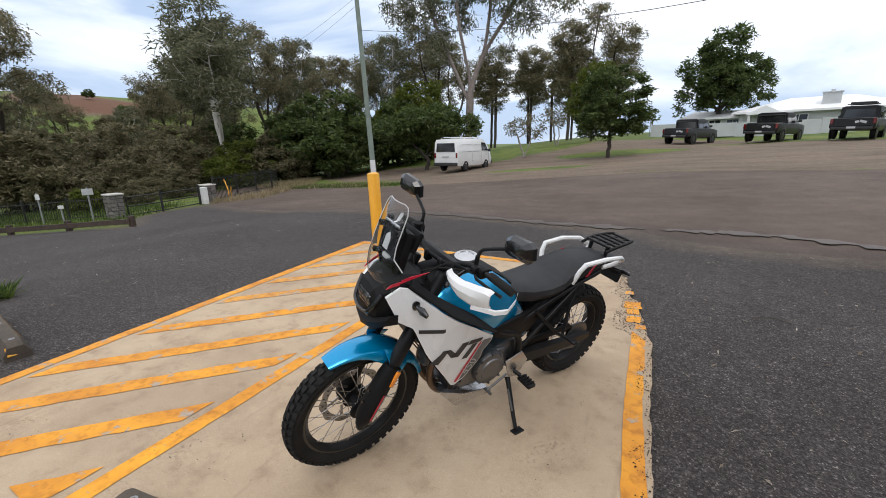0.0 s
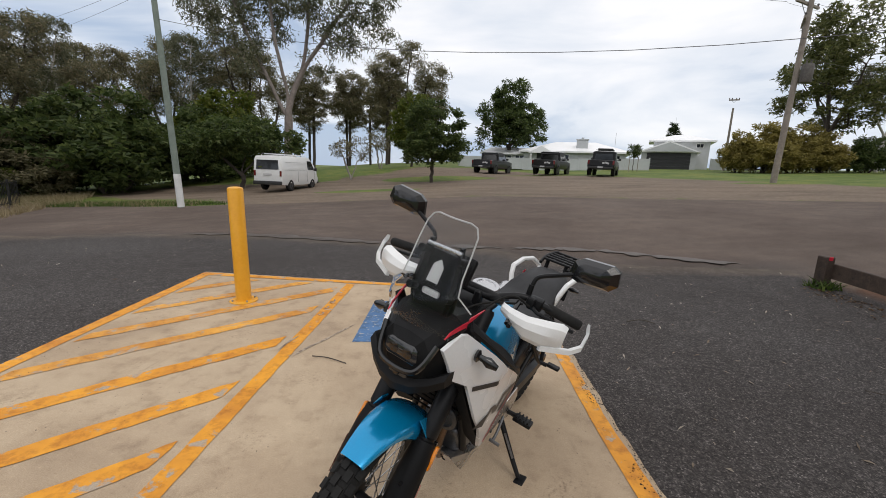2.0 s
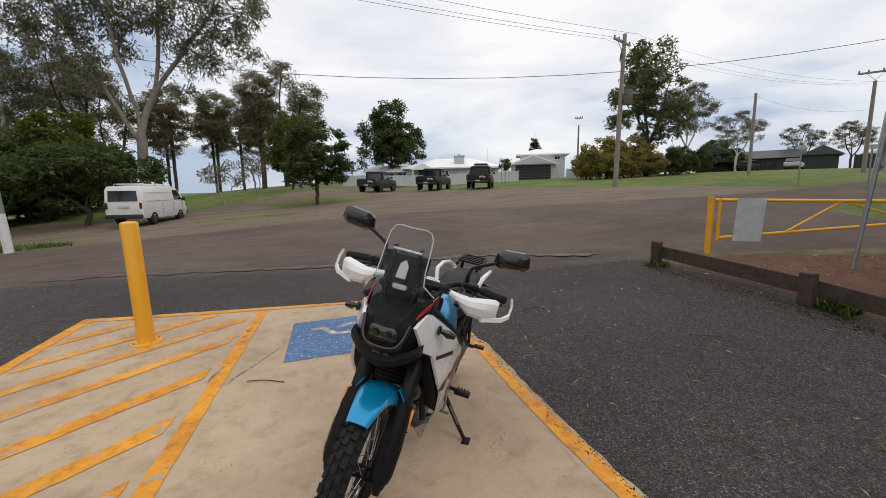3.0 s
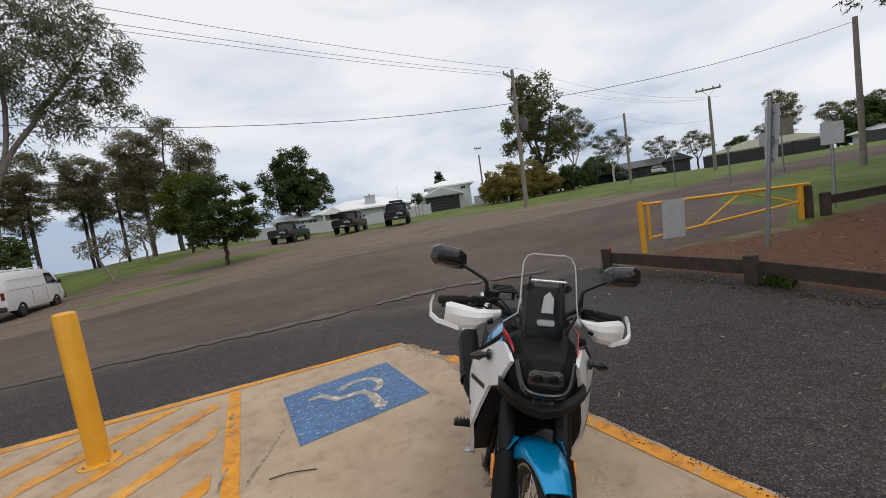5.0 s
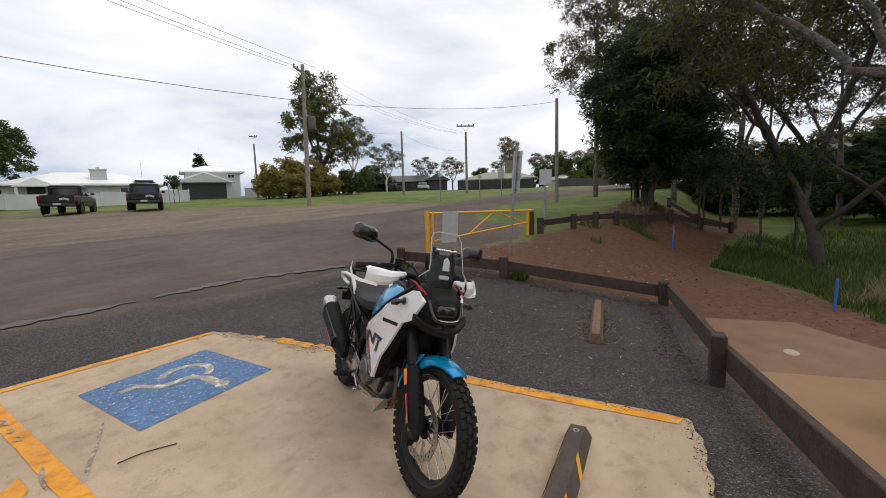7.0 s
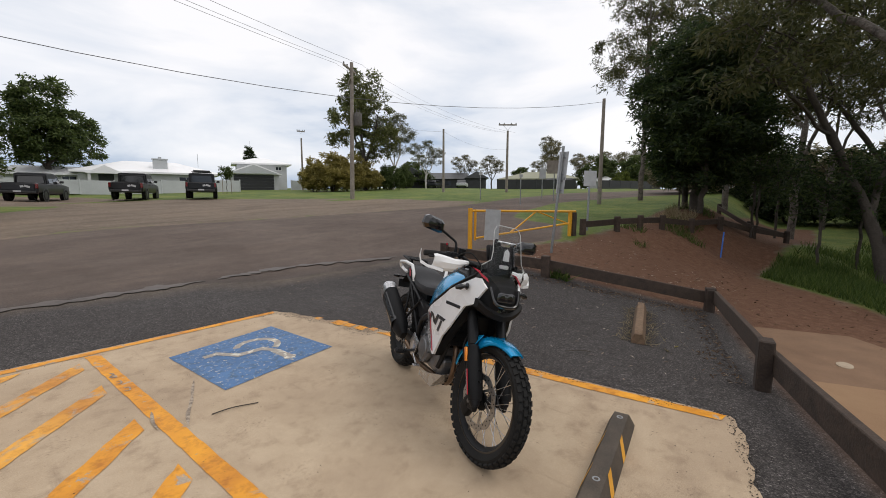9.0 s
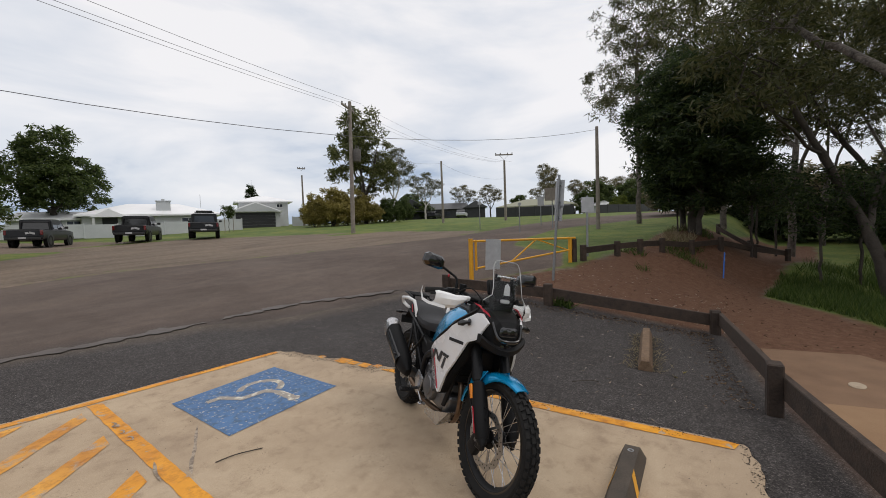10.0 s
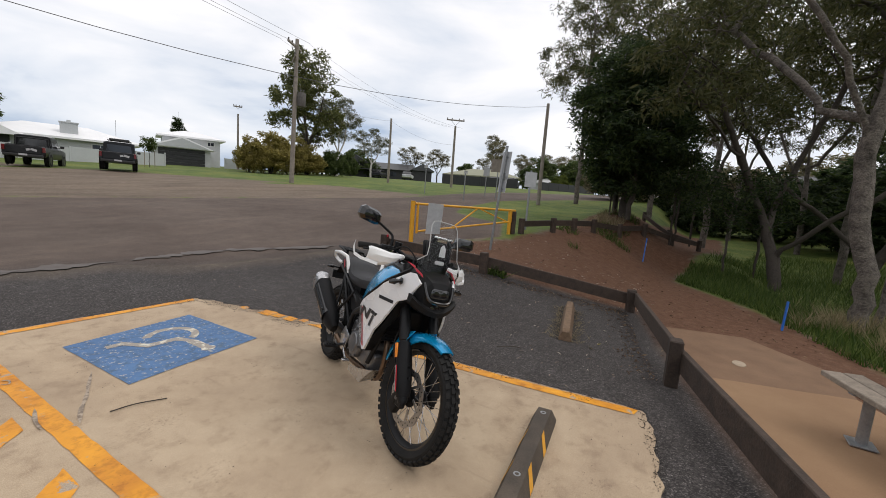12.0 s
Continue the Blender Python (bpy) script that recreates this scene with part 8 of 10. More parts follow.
bm = bmesh.new()
box(bm, (-2.6, -1.0, 1.75), (6.0, 2.6, 0.10))
part("carport_roof", bm, M_roof_dark, h3, "flat carport roof")
for xx in (-5.4, 0.2):
    bm = bmesh.new()
    box(bm, (xx, -2.1, 0.85), (0.14, 0.14, 1.7))
    part("carport_post", bm, M_wall_dark, h3)
window_in(h3, -5.4, 0.47, 2.4, 0.9, 0.8)
window_in(h3, -3.6, 0.47, 2.4, 0.6, 0.8)
for xx in (1.0, 3.5, 6.0):
    window_in(h3, xx, 1.47, 1.2, 1.2, 0.9, frame_mat=M_wall_dark)
panel_fence((46.60, 29.12), (52.90, 20.72), 1.3, "dark timber fence beside the road", M_wall_dark)

h4 = house(pose(62.50, 31.37, land(62.5, 31.4) - 0.3, 0, 0, -70), "low brick house with an olive metal roof")
bm = bmesh.new()
box(bm, (0, 4, 1.0), (12, 7, 2.0))
part("wall", bm, M_brick, h4)
bm = bmesh.new()
hip_roof(bm, -6, 0.5, 6, 7.5, 2.0, 3.3, 0.7)
part("roof", bm, M_olive, h4, "olive metal hip roof", 0)
for xx in (-3.5, 0, 3.5):
    window_in(h4, xx, 0.47, 1.2, 1.4, 0.9)
h5 = house(pose(73.68, 22.86, land(73.7, 22.9) - 0.3, 0, 0, -76), "far low house with a white roof")
bm = bmesh.new()
box(bm, (0, 3, 1.0), (7, 5, 2.0))
part("wall", bm, M_wall_white, h5)
bm = bmesh.new()
hip_roof(bm, -3.5, 0.5, 3.5, 5.5, 2.0, 2.9, 0.5)
part("roof", bm, M_roof_white, h5, "white metal roof", 0)
window_in(h5, 0, 0.47, 1.2, 1.4, 0.9)
h6 = house(pose(48.52, -9.41, 1.2, 0, 0, -108), "pale house half hidden behind the trees")
bm = bmesh.new()
box(bm, (0, 3, 1.5), (9, 6, 3.0))
part("wall", bm, M_wall_white, h6)
bm = bmesh.new()
hip_roof(bm, -4.5, 0, 4.5, 6, 3.0, 4.4, 0.6)
part("roof", bm, M_roof_dark, h6, "dark metal roof", 0)
for xx in (-2.5, 2.5):
    window_in(h6, xx, -0.03, 1.7, 1.4, 1.0)
panel_fence((54.65, 18.25), (67.84, 13.53), 1.2, "dark hedge-coloured fence beside the far road", M_wall_dark)


def small_car(x, y, heading, paint, label):
    ob = thing("car", pose(x, y, land(x, y), 0, 0, heading), label, "car", "parked cars")
    bm_ = bmesh.new()
    loft(bm_, [ring_sec(-2.15, 0.78, 0.45, 0.85), ring_sec(-1.9, 0.86, 0.30, 0.95), ring_sec(0.6, 0.87, 0.26, 0.95), ring_sec(1.9, 0.84, 0.30, 0.82), ring_sec(2.15, 0.70, 0.40, 0.66)])
    part("body", bm_, paint, ob, smooth=30)
    bm_ = bmesh.new()
    loft(bm_, [ring_sec(-1.9, 0.76, 0.92, 0.98), ring_sec(-1.2, 0.76, 0.92, 1.46, 0.78), ring_sec(0.1, 0.76, 0.92, 1.48, 0.78), ring_sec(1.0, 0.78, 0.90, 0.97)])
    part("cabin", bm_, M_car_glass, ob, smooth=30)
    for wx in (-1.3, 1.35):
        for s_ in (1, -1):
            vehicle_wheel(ob, wx, s_ * 0.76, 0.31, 0.2)


small_car(56.33, 48.93, 20, M_car_grey, "dark car parked under the carport of the dark house")
small_car(58.88, 44.45, 30, M_sign_back, "silver car parked on the drive of the dark house")
small_car(33.90, 39.56, 60, M_car_white, "white car parked beside the hedge")
small_car(46.74, 49.55, 100, M_sign_back, "silver car behind the grass verge")
small_car(57.95, 26.32, 10, M_car_white, "white car by the olive-roofed house")
small_car(57.56, 23.58, 10, M_car_grey, "dark car by the olive-roofed house")

# ---------- trees ----------
def leaf_cloud(name, centres, n_each, rad, ll, lw, mat, rng, droop=0.5, flat=0.8, kite=False):
    """Many small leaves gathered round the twig ends."""
    c = np.repeat(np.array(centres, dtype=np.float64), n_each, axis=0)
    n_ = len(c)
    off = rng.normal(size=(n_, 3))
    off /= np.linalg.norm(off, axis=1, keepdims=True) + 1e-9
    r_ = np.repeat(np.array([rad * rng.uniform(0.6, 1.3) for _ in centres]), n_each)[:, None]
    off *= r_ * rng.uniform(0.15, 1.0, (n_, 1)) ** 0.6
    off[:, 2] *= flat
    p = c + off
    d = rng.normal(size=(n_, 3)) * np.array([1, 1, 0.7]) + off / (rad + 1e-6) * 0.5
    d[:, 2] -= droop
    d /= np.linalg.norm(d, axis=1, keepdims=True) + 1e-9
    s_ = np.cross(d, rng.normal(size=(n_, 3)))
    s_ /= np.linalg.norm(s_, axis=1, keepdims=True) + 1e-9
    L = ll * rng.uniform(0.6, 1.3, (n_, 1))
    W = lw * rng.uniform(0.7, 1.2, (n_, 1))
    if kite:
        v = np.stack([p, p + d * L * 0.45 + s_ * W / 2, p + d * L, p + d * L * 0.45 - s_ * W / 2], 1).reshape(-1, 3)
    else:
        v = np.stack([p - s_ * W / 2, p + s_ * W / 2, p + d * L], 1).reshape(-1, 3)
    q = 4 if kite else 3
    me = bpy.data.meshes.new(name)
    me.vertices.add(n_ * q)
    me.vertices.foreach_set("co", v.astype(np.float32).ravel())
    me.loops.add(n_ * q)
    me.loops.foreach_set("vertex_index", np.arange(n_ * q, dtype=np.int32))
    me.polygons.add(n_)
    me.polygons.foreach_set("loop_start", np.arange(0, n_ * q, q, dtype=np.int32))
    me.update(calc_edges=True)
    me.materials.append(mat)
    return me


def grow_tree(seed, stems, lobes, n_tips, r0, bark, leaf, n_leaf, clump, ll, lw, droop=0.5, flat=0.8, twig=0.012, hollow=0.35, kite=False):
    """Stems are lines that the trunk and main limbs follow; twig ends fill the lobes of the crown and grow back to the nearest limb."""
    rng = np.random.default_rng(seed)
    pos, par = [], []
    for st in stems:
        pts = curve_pts(st[1], 5)
        start = st[0]
        prev = start if start is None else int(np.argmin([(Vector(q) - pts[0]).length for q in pos]))
        for k, q in enumerate(pts):
            if prev is not None and k == 0:
                continue
            w = 0.0 if k < 2 and start is None else 0.025
            pos.append(tuple(q + Vector(rng.normal(size=3) * w)))
            par.append(-1 if prev is None else prev)
            prev = len(pos) - 1
    base_n = len(pos)
    vol = np.array([l_[3] * l_[4] * l_[5] for l_ in lobes])
    tips = []
    for i in rng.choice(len(lobes), n_tips, p=vol / vol.sum()):
        x, y, z, rx, ry, rz = lobes[i]
        d = rng.normal(size=3)
        d /= np.linalg.norm(d)
        k = rng.uniform(hollow, 1.0) ** 0.5
        tips.append((x + d[0] * rx * k, y + d[1] * ry * k, z + d[2] * rz * k))
    P_ = np.array(pos)
    tips.sort(key=lambda t: np.min(np.linalg.norm(P_ - t, axis=1)))
    chains, weight = [], {}
    for t in tips:
        t = np.array(t)
        A = np.array(pos)
        dist = np.linalg.norm(A - t, axis=1) + 1.2 * np.maximum(0, A[:, 2] - t[2] + 0.2)
        j = int(np.argmin(dist))
        a = A[j]
        n_ = max(2, int(np.linalg.norm(t - a) / 0.7))
        chain = [j]
        for k in range(1, n_ + 1):
            f_ = k / n_
            q = a + (t - a) * f_ + np.array([0, 0, 0.10 * np.linalg.norm(t - a) * math.sin(math.pi * f_) * rng.uniform(-0.4, 1.0)]) + (rng.normal(size=3) * 0.06 if k < n_ else 0)
            pos.append(tuple(q))
            par.append(chain[-1])
            chain.append(len(pos) - 1)
        chains.append(chain)
    load = np.zeros(len(pos))
    for c in chains:
        load[c[-1]] += 1
    for k in range(len(pos) - 1, -1, -1):
        if par[k] >= 0:
            load[par[k]] += load[k]
    rad = np.maximum(twig, r0 * (load / load.max()) ** 0.62)
    bm_ = bmesh.new()
    done = set()
    kids = {}
    for k, p in enumerate(par):
        kids.setdefault(p, []).append(k)

    def run(k):
        chain = [par[k], k] if par[k] >= 0 else [k]
        side_ = []
        while True:
            ch = kids.get(chain[-1], [])
            if not ch:
                break
            ch = sorted(ch, key=lambda c: -load[c])
            side_ += ch[1:]
            chain.append(ch[0])
        if len(chain) > 1:
            rr = [float(rad[c]) for c in chain]
            if par[k] >= 0:
                rr[0] = min(rr[0], rr[1] * 1.25)
            big = rr[0] > 0.06
            tube(bm_, [pos[c] for c in chain], rr, 9 if big else (5 if rr[0] > 0.03 else 4), cap=False)
        return side_
    todo = list(kids.get(-1, []))
    while todo:
        todo += run(todo.pop())
    trunk = mesh_from("trunk", bm_, bark, 60)
    crown = leaf_cloud("crown", tips, n_leaf, clump, ll, lw, leaf, rng, droop, flat, kite)
    return trunk, crown


def plant(proto, x, y, h, h0, rot, label, category="tree", group="", wide=1.0, name="tree", z=None):
    s_ = h / h0
    ob = thing(name, Matrix.Translation((x, y, (land(x, y) if z is None else z) - 0.08)) @ Matrix.Rotation(radians(rot), 4, 'Z') @ Matrix.Diagonal((s_ * wide, s_ * wide, s_, 1)), label, category, group)
    shared("trunk", proto[0], ob)
    shared("crown", proto[1], ob)
    return ob


V = lambda *a: [tuple(p) for p in a]
# prototypes: heights 16, 12, 11, 7, 6
GUM_A = grow_tree(11, [(None, V((0, 0, 0), (0.1, 0, 3), (0.0, 0.2, 6), (0.2, 0.1, 9))), (0, V((0, 0.1, 4.2), (-1.4, 0.4, 7), (-2.0, 0.5, 10.5), (-2.6, 0.8, 13))), (0, V((0.05, 0.15, 5), (1.5, -0.4, 8), (2.2, -0.9, 11.5), (2.6, -1.2, 14))), (0, V((0.2, 0.1, 8.8), (0.4, 0.9, 11), (0.2, 1.4, 13.5), (0.0, 1.6, 15.2)))],
                  [(-2.6, 0.7, 12.2, 2.2, 2.2, 1.8), (2.6, -1.1, 13.2, 2.3, 2.1, 1.9), (0, 1.4, 14.4, 2.0, 1.9, 1.5), (-0.8, -1.2, 10.3, 2.4, 2.0, 1.4), (3.0, 0.8, 10.0, 1.9, 1.7, 1.2), (-3.1, 0.0, 9.0, 1.7, 1.6, 1.1), (0.8, 0, 8.0, 2.0, 2.0, 1.0)], 190, 0.24, M_bark_white, M_leaf_gum, 64, 0.72, 0.34, 0.095, 0.8)
GUM_B = grow_tree(23, [(None, V((0, 0, 0), (0.05, 0, 4), (0.1, 0.0, 8), (0.0, 0.1, 12.5)))],
                  [(0, 0, 13.2, 1.7, 1.7, 2.4), (0.9, 0.4, 10.6, 1.6, 1.4, 1.5), (-1.0, -0.4, 9.6, 1.5, 1.4, 1.4), (0.2, -0.8, 7.6, 1.5, 1.3, 1.1)], 100, 0.15, M_bark_dark, M_leaf_gum2, 84, 0.62, 0.34, 0.10, 0.7)
ROUND = grow_tree(37, [(None, V((0, 0, 0), (0.05, 0, 1.6), (0.0, 0.1, 3.2))), (0, V((0, 0, 2.6), (-1.4, 0.3, 4.6), (-2.0, 0.4, 6.5))), (0, V((0, 0, 2.9), (1.5, -0.2, 4.8), (2.2, -0.4, 6.6))), (0, V((0, 0.1, 3.2), (0.1, 0.4, 6), (0, 0.2, 9)))],
                  [(0, 0, 8.6, 2.3, 2.3, 2.2), (-1.9, 0.4, 6.6, 2.1, 2.1, 1.9), (2.1, -0.3, 6.2, 2.2, 2.1, 2.0), (0.4, 1.8, 5.6, 2.2, 2.0, 1.9), (-0.2, -1.8, 5.6, 2.2, 2.0, 1.9), (2.9, 0.2, 4.0, 1.7, 1.6, 1.3), (-2.7, 0, 3.8, 1.6, 1.6, 1.3), (0, 0, 3.9, 2.4, 2.4, 1.3)], 260, 0.26, M_bark_dark, M_leaf_green, 80, 0.62, 0.34, 0.17, 0.35)
DOME = grow_tree(41, [(None, V((0, 0, 0), (0.02, 0, 1.0), (0.0, 0.05, 2.2), (0, 0, 4.5)))],
                 [(0, 0, 4.6, 2.1, 2.1, 2.2), (0.3, 0.2, 3.0, 2.4, 2.3, 1.2), (-0.6, -0.3, 2.6, 2.0, 2.0, 0.9)], 170, 0.13, M_bark_dark, M_leaf_green, 80, 0.45, 0.27, 0.14, 0.4)
SHRUB = grow_tree(53, [(None, V((0, 0, 0), (0.1, 0, 0.6), (0.2, 0.1, 1.4))), (None, V((0.3, 0.2, 0), (0.8, 0.4, 0.8), (1.3, 0.5, 1.8))), (None, V((-0.3, 0.1, 0), (-0.9, 0.2, 0.9), (-1.4, 0.2, 2.0)))],
                  [(0, 0, 3.2, 2.2, 2.2, 2.2), (1.8, 0.4, 2.2, 1.8, 1.8, 1.7), (-1.8, 0.2, 2.3, 1.8, 1.8, 1.8), (0.2, 1.6, 2.0, 1.8, 1.6, 1.6), (0, -1.6, 2.0, 1.8, 1.6, 1.6), (0.5, 0, 4.6, 1.2, 1.2, 1.0)], 170, 0.12, M_bark_dark, M_leaf_green, 85, 0.55, 0.30, 0.17, 0.3)
SPREAD = grow_tree(59, [(None, V((0, 0, 0), (0.1, 0, 0.6), (0.0, 0, 1.1))), (0, V((0, 0, 0.9), (0.9, 0.2, 1.9), (1.8, 0.3, 2.6))), (0, V((0, 0, 0.9), (-0.9, 0.1, 1.9), (-1.9, 0.0, 2.6))), (0, V((0, 0, 1.0), (0.1, 0.8, 2.0), (0.1, 1.3, 2.8)))],
                   [(0, 0, 3.4, 1.9, 1.9, 1.0), (1.8, 0.2, 2.9, 1.5, 1.5, 0.8), (-1.9, 0, 2.8, 1.5, 1.5, 0.8), (0, 1.2, 2.9, 1.5, 1.4, 0.8), (0, -1.2, 2.9, 1.5, 1.4, 0.8)], 130, 0.12, M_bark_dark, M_leaf_green, 75, 0.45, 0.26, 0.13, 0.5)
LIME = (SHRUB[0], SHRUB[1].copy())
LIME[1].materials[0] = M_leaf_lime
RUST = (SHRUB[0], SHRUB[1].copy())
RUST[1].materials[0] = M_leaf_rust
# the same shrub with the creek wood's shade put into its leaf colour
SHRUB_SHADED = (SHRUB[0], SHRUB[1].copy())
SHRUB_SHADED[1].materials[0] = M_leaf_dark
OLIVE = (SHRUB[0], SHRUB[1].copy())
OLIVE[1].materials[0] = M_leaf_gum2
GUM_D = (GUM_A[0].copy(), GUM_A[1].copy())
GUM_D[0].materials[0] = M_bark_dark
GUM_D[1].materials[0] = M_leaf_gum2
WHITEGUM = grow_tree(67, [(None, V((0, 0, 0), (-0.3, 0, 2.5), (-0.9, 0.1, 5))), (0, V((-0.5, 0, 3.2), (-2.2, 0.2, 6.5), (-3.4, 0.3, 9.5))), (0, V((-0.9, 0.1, 5), (-0.6, 0.4, 8), (0.0, 0.4, 12))), (0, V((-0.3, 0, 2.4), (1.0, 0.2, 5.5), (2.8, 0.2, 8.0)))],
                     [(-3.6, 0.3, 8.6, 2.6, 2.4, 2.0), (0, 0.4, 13.2, 1.9, 1.9, 1.9), (3.4, 0.2, 8.4, 2.7, 2.4, 2.1), (-1.4, 0, 10.8, 2.6, 2.4, 1.8), (2.0, 0.2, 11.2, 2.3, 2.2, 1.6), (0.2, 0.9, 9.0, 2.4, 2.2, 1.0), (4.8, 0, 6.6, 1.6, 1.6, 1.1), (-4.6, 0, 6.6, 1.6, 1.6, 1.0)], 300, 0.19, M_bark_white, M_leaf_gum, 60, 0.72, 0.34, 0.11, 0.6)
BIGGUM = grow_tree(71, [(None, V((0, 0, 0), (0.15, 0, 3), (0.2, 0, 6))), (0, V((0.1, 0, 4.0), (-1.8, 0.4, 8), (-3.6, 0.6, 12), (-4.6, 0.8, 15))), (0, V((0.2, 0, 5.8), (-0.6, -0.4, 10), (-1.0, -0.5, 15), (-1.2, -0.4, 19))), (0, V((0.2, 0, 5.0), (1.6, 0.3, 9), (2.0, 0.5, 14), (2.6, 0.4, 18.5))), (0, V((0.9, 0.15, 7), (3.4, -0.2, 10.5), (5.4, -0.4, 13), (7.0, -0.6, 15.5)))],
                   [(-4.6, 0.8, 14.0, 2.7, 2.5, 2.6), (-1.2, -0.4, 17.6, 2.9, 2.6, 2.4), (2.6, 0.4, 17.2, 2.9, 2.6, 2.5), (6.4, -0.5, 14.2, 2.8, 2.4, 2.3), (4.6, 0.2, 10.8, 2.4, 2.2, 1.6), (-3.8, 0.4, 10.2, 2.4, 2.2, 1.6), (0.6, 0.4, 13.4, 2.9, 2.4, 1.9), (7.4, -0.4, 11.4, 1.7, 1.7, 1.2), (-6.0, 0.6, 11.6, 1.7, 1.7, 1.3), (3.6, -1.6, 12.4, 2.3, 2.0, 1.7), (-1.8, 1.6, 11.2, 2.2, 2.0, 1.4), (5.6, 0.8, 16.6, 2.2, 2.0, 1.8), (2.6, 1.2, 8.6, 1.7, 1.5, 1.0), (-2.6, -0.8, 8.2, 1.7, 1.5, 1.0)], 560, 0.33, M_bark_pink, M_leaf_gum, 50, 0.80, 0.36, 0.10, 0.8)
plant(BIGGUM, -16.4, 34.6, 22.0, 19.5, 12, "tall grey gum tree with wide open limbs on the grass rise", wide=0.95)
plant(WHITEGUM, -32.15, 20.31, 15.0, 14.8, 150, "gum tree with forked pale trunk above the gully", wide=1.25)
plant(ROUND, 4.60, 53.65, 11.2, 10.8, 10, "large dense round-crowned green tree behind the parked trucks", wide=1.02)
plant(DOME, -2.60, 25.2, 5.4, 7.0, 0, "small dense round tree on a thin trunk on the verge", wide=1.14)
LIMEDOME = (DOME[0], DOME[1].copy())
LIMEDOME[1].materials[0] = M_leaf_lime
plant(LIMEDOME, -5.61, 36.74, 6.8, 7.0, 120, "yellow-green round tree behind the small dark one", wide=0.9)
plant(SHRUB, -24.41, 25.05, 7.4, 5.8, 40, "broad dark green bushy tree at the wood's edge", wide=1.1)
plant(SHRUB, -29.30, 26.28, 7.0, 5.8, 140, "broad dark green bushy tree at the wood's edge", wide=1.1)
plant(SHRUB, -21.57, 30.84, 6.2, 5.8, 250, "broad dark green bushy tree at the wood's edge", wide=1.1)
plant(SPREAD, -15.36, 25.15, 4.9, 4.5, 20, "low spreading green tree behind the van", wide=1.15)
plant(LIME, -20.57, 33.37, 7.6, 5.8, 60, "yellow-green bushy tree among the gums")
for k, (x, y, h, p, h0, rot) in enumerate(((-29.44, 39.33, 14.5, GUM_A, 16, 0), (-31.56, 35.05, 12.2, GUM_D, 16, 80), (-24.77, 42.37, 14.5, GUM_D, 16, 160), (-22.09, 55.59, 13.6, GUM_B, 15.5, 0), (-18.10, 59.24, 13.5, GUM_B, 15.5, 90), (-15.74, 62.20, 12.6, GUM_B, 15.5, 180), (-8.9, 55.2, 15.2, GUM_D, 16, 200),
                                               (-13.37, 64.94, 12, GUM_B, 15.5, 270), (-24.68, 60.47, 13, GUM_B, 15.5, 30), (-27.36, 51.84, 14.5, GUM_D, 16, 220), (-6.76, 61.94, 12.5, GUM_B, 15.5, 140), (-20.15, 64.89, 12.5, GUM_B, 15.5, 200), (-11.47, 53.81, 13.5, GUM_B, 15.5, 320), (-36.86, 29.28, 15.5, GUM_D, 16, 120), (-38.58, 34.39, 15.0, GUM_A, 16, 300),
                                               (-43.57, 23.55, 12.8, GUM_D, 16, 45), (-34.20, 44.96, 15.8, GUM_D, 16, 70), (-48.47, 11.52, 11.6, GUM_A, 16, 100), (-54.43, 17.79, 8.9, GUM_D, 16, 200), (-57.04, 25.36, 7.5, GUM_A, 16, 320), (-42.65, 40.83, 15, GUM_D, 16, 10), (-50.06, 32.50, 13, GUM_D, 16, 260), (-38.4, 8.6, 13.0, GUM_D, 16, 20), (-26.36, -1.67, 11.0, GUM_D, 16, 250), (-30.74, -6.47, 13, GUM_A, 16, 40), (-35.23, 4.39, 10.5, GUM_D, 16, 130),
                                               (-65.94, 37.25, 11, GUM_D, 16, 30), (-70.24, 20.86, 6.6, GUM_D, 16, 160), (-74.58, 49.90, 12, GUM_A, 16, 70), (-61.82, 51.76, 13, GUM_D, 16, 190))):
    plant(p, x, y, h, h0, rot, ("tall slender dark-trunked gum in a row against the sky" if p is GUM_B else "tall gum tree with open grey-green crown" if p is GUM_A else "gum tree with a brownish-green crown"), group="gum trees", wide=1.15 if p is GUM_D else 1.5 if p is GUM_B else 1.0)
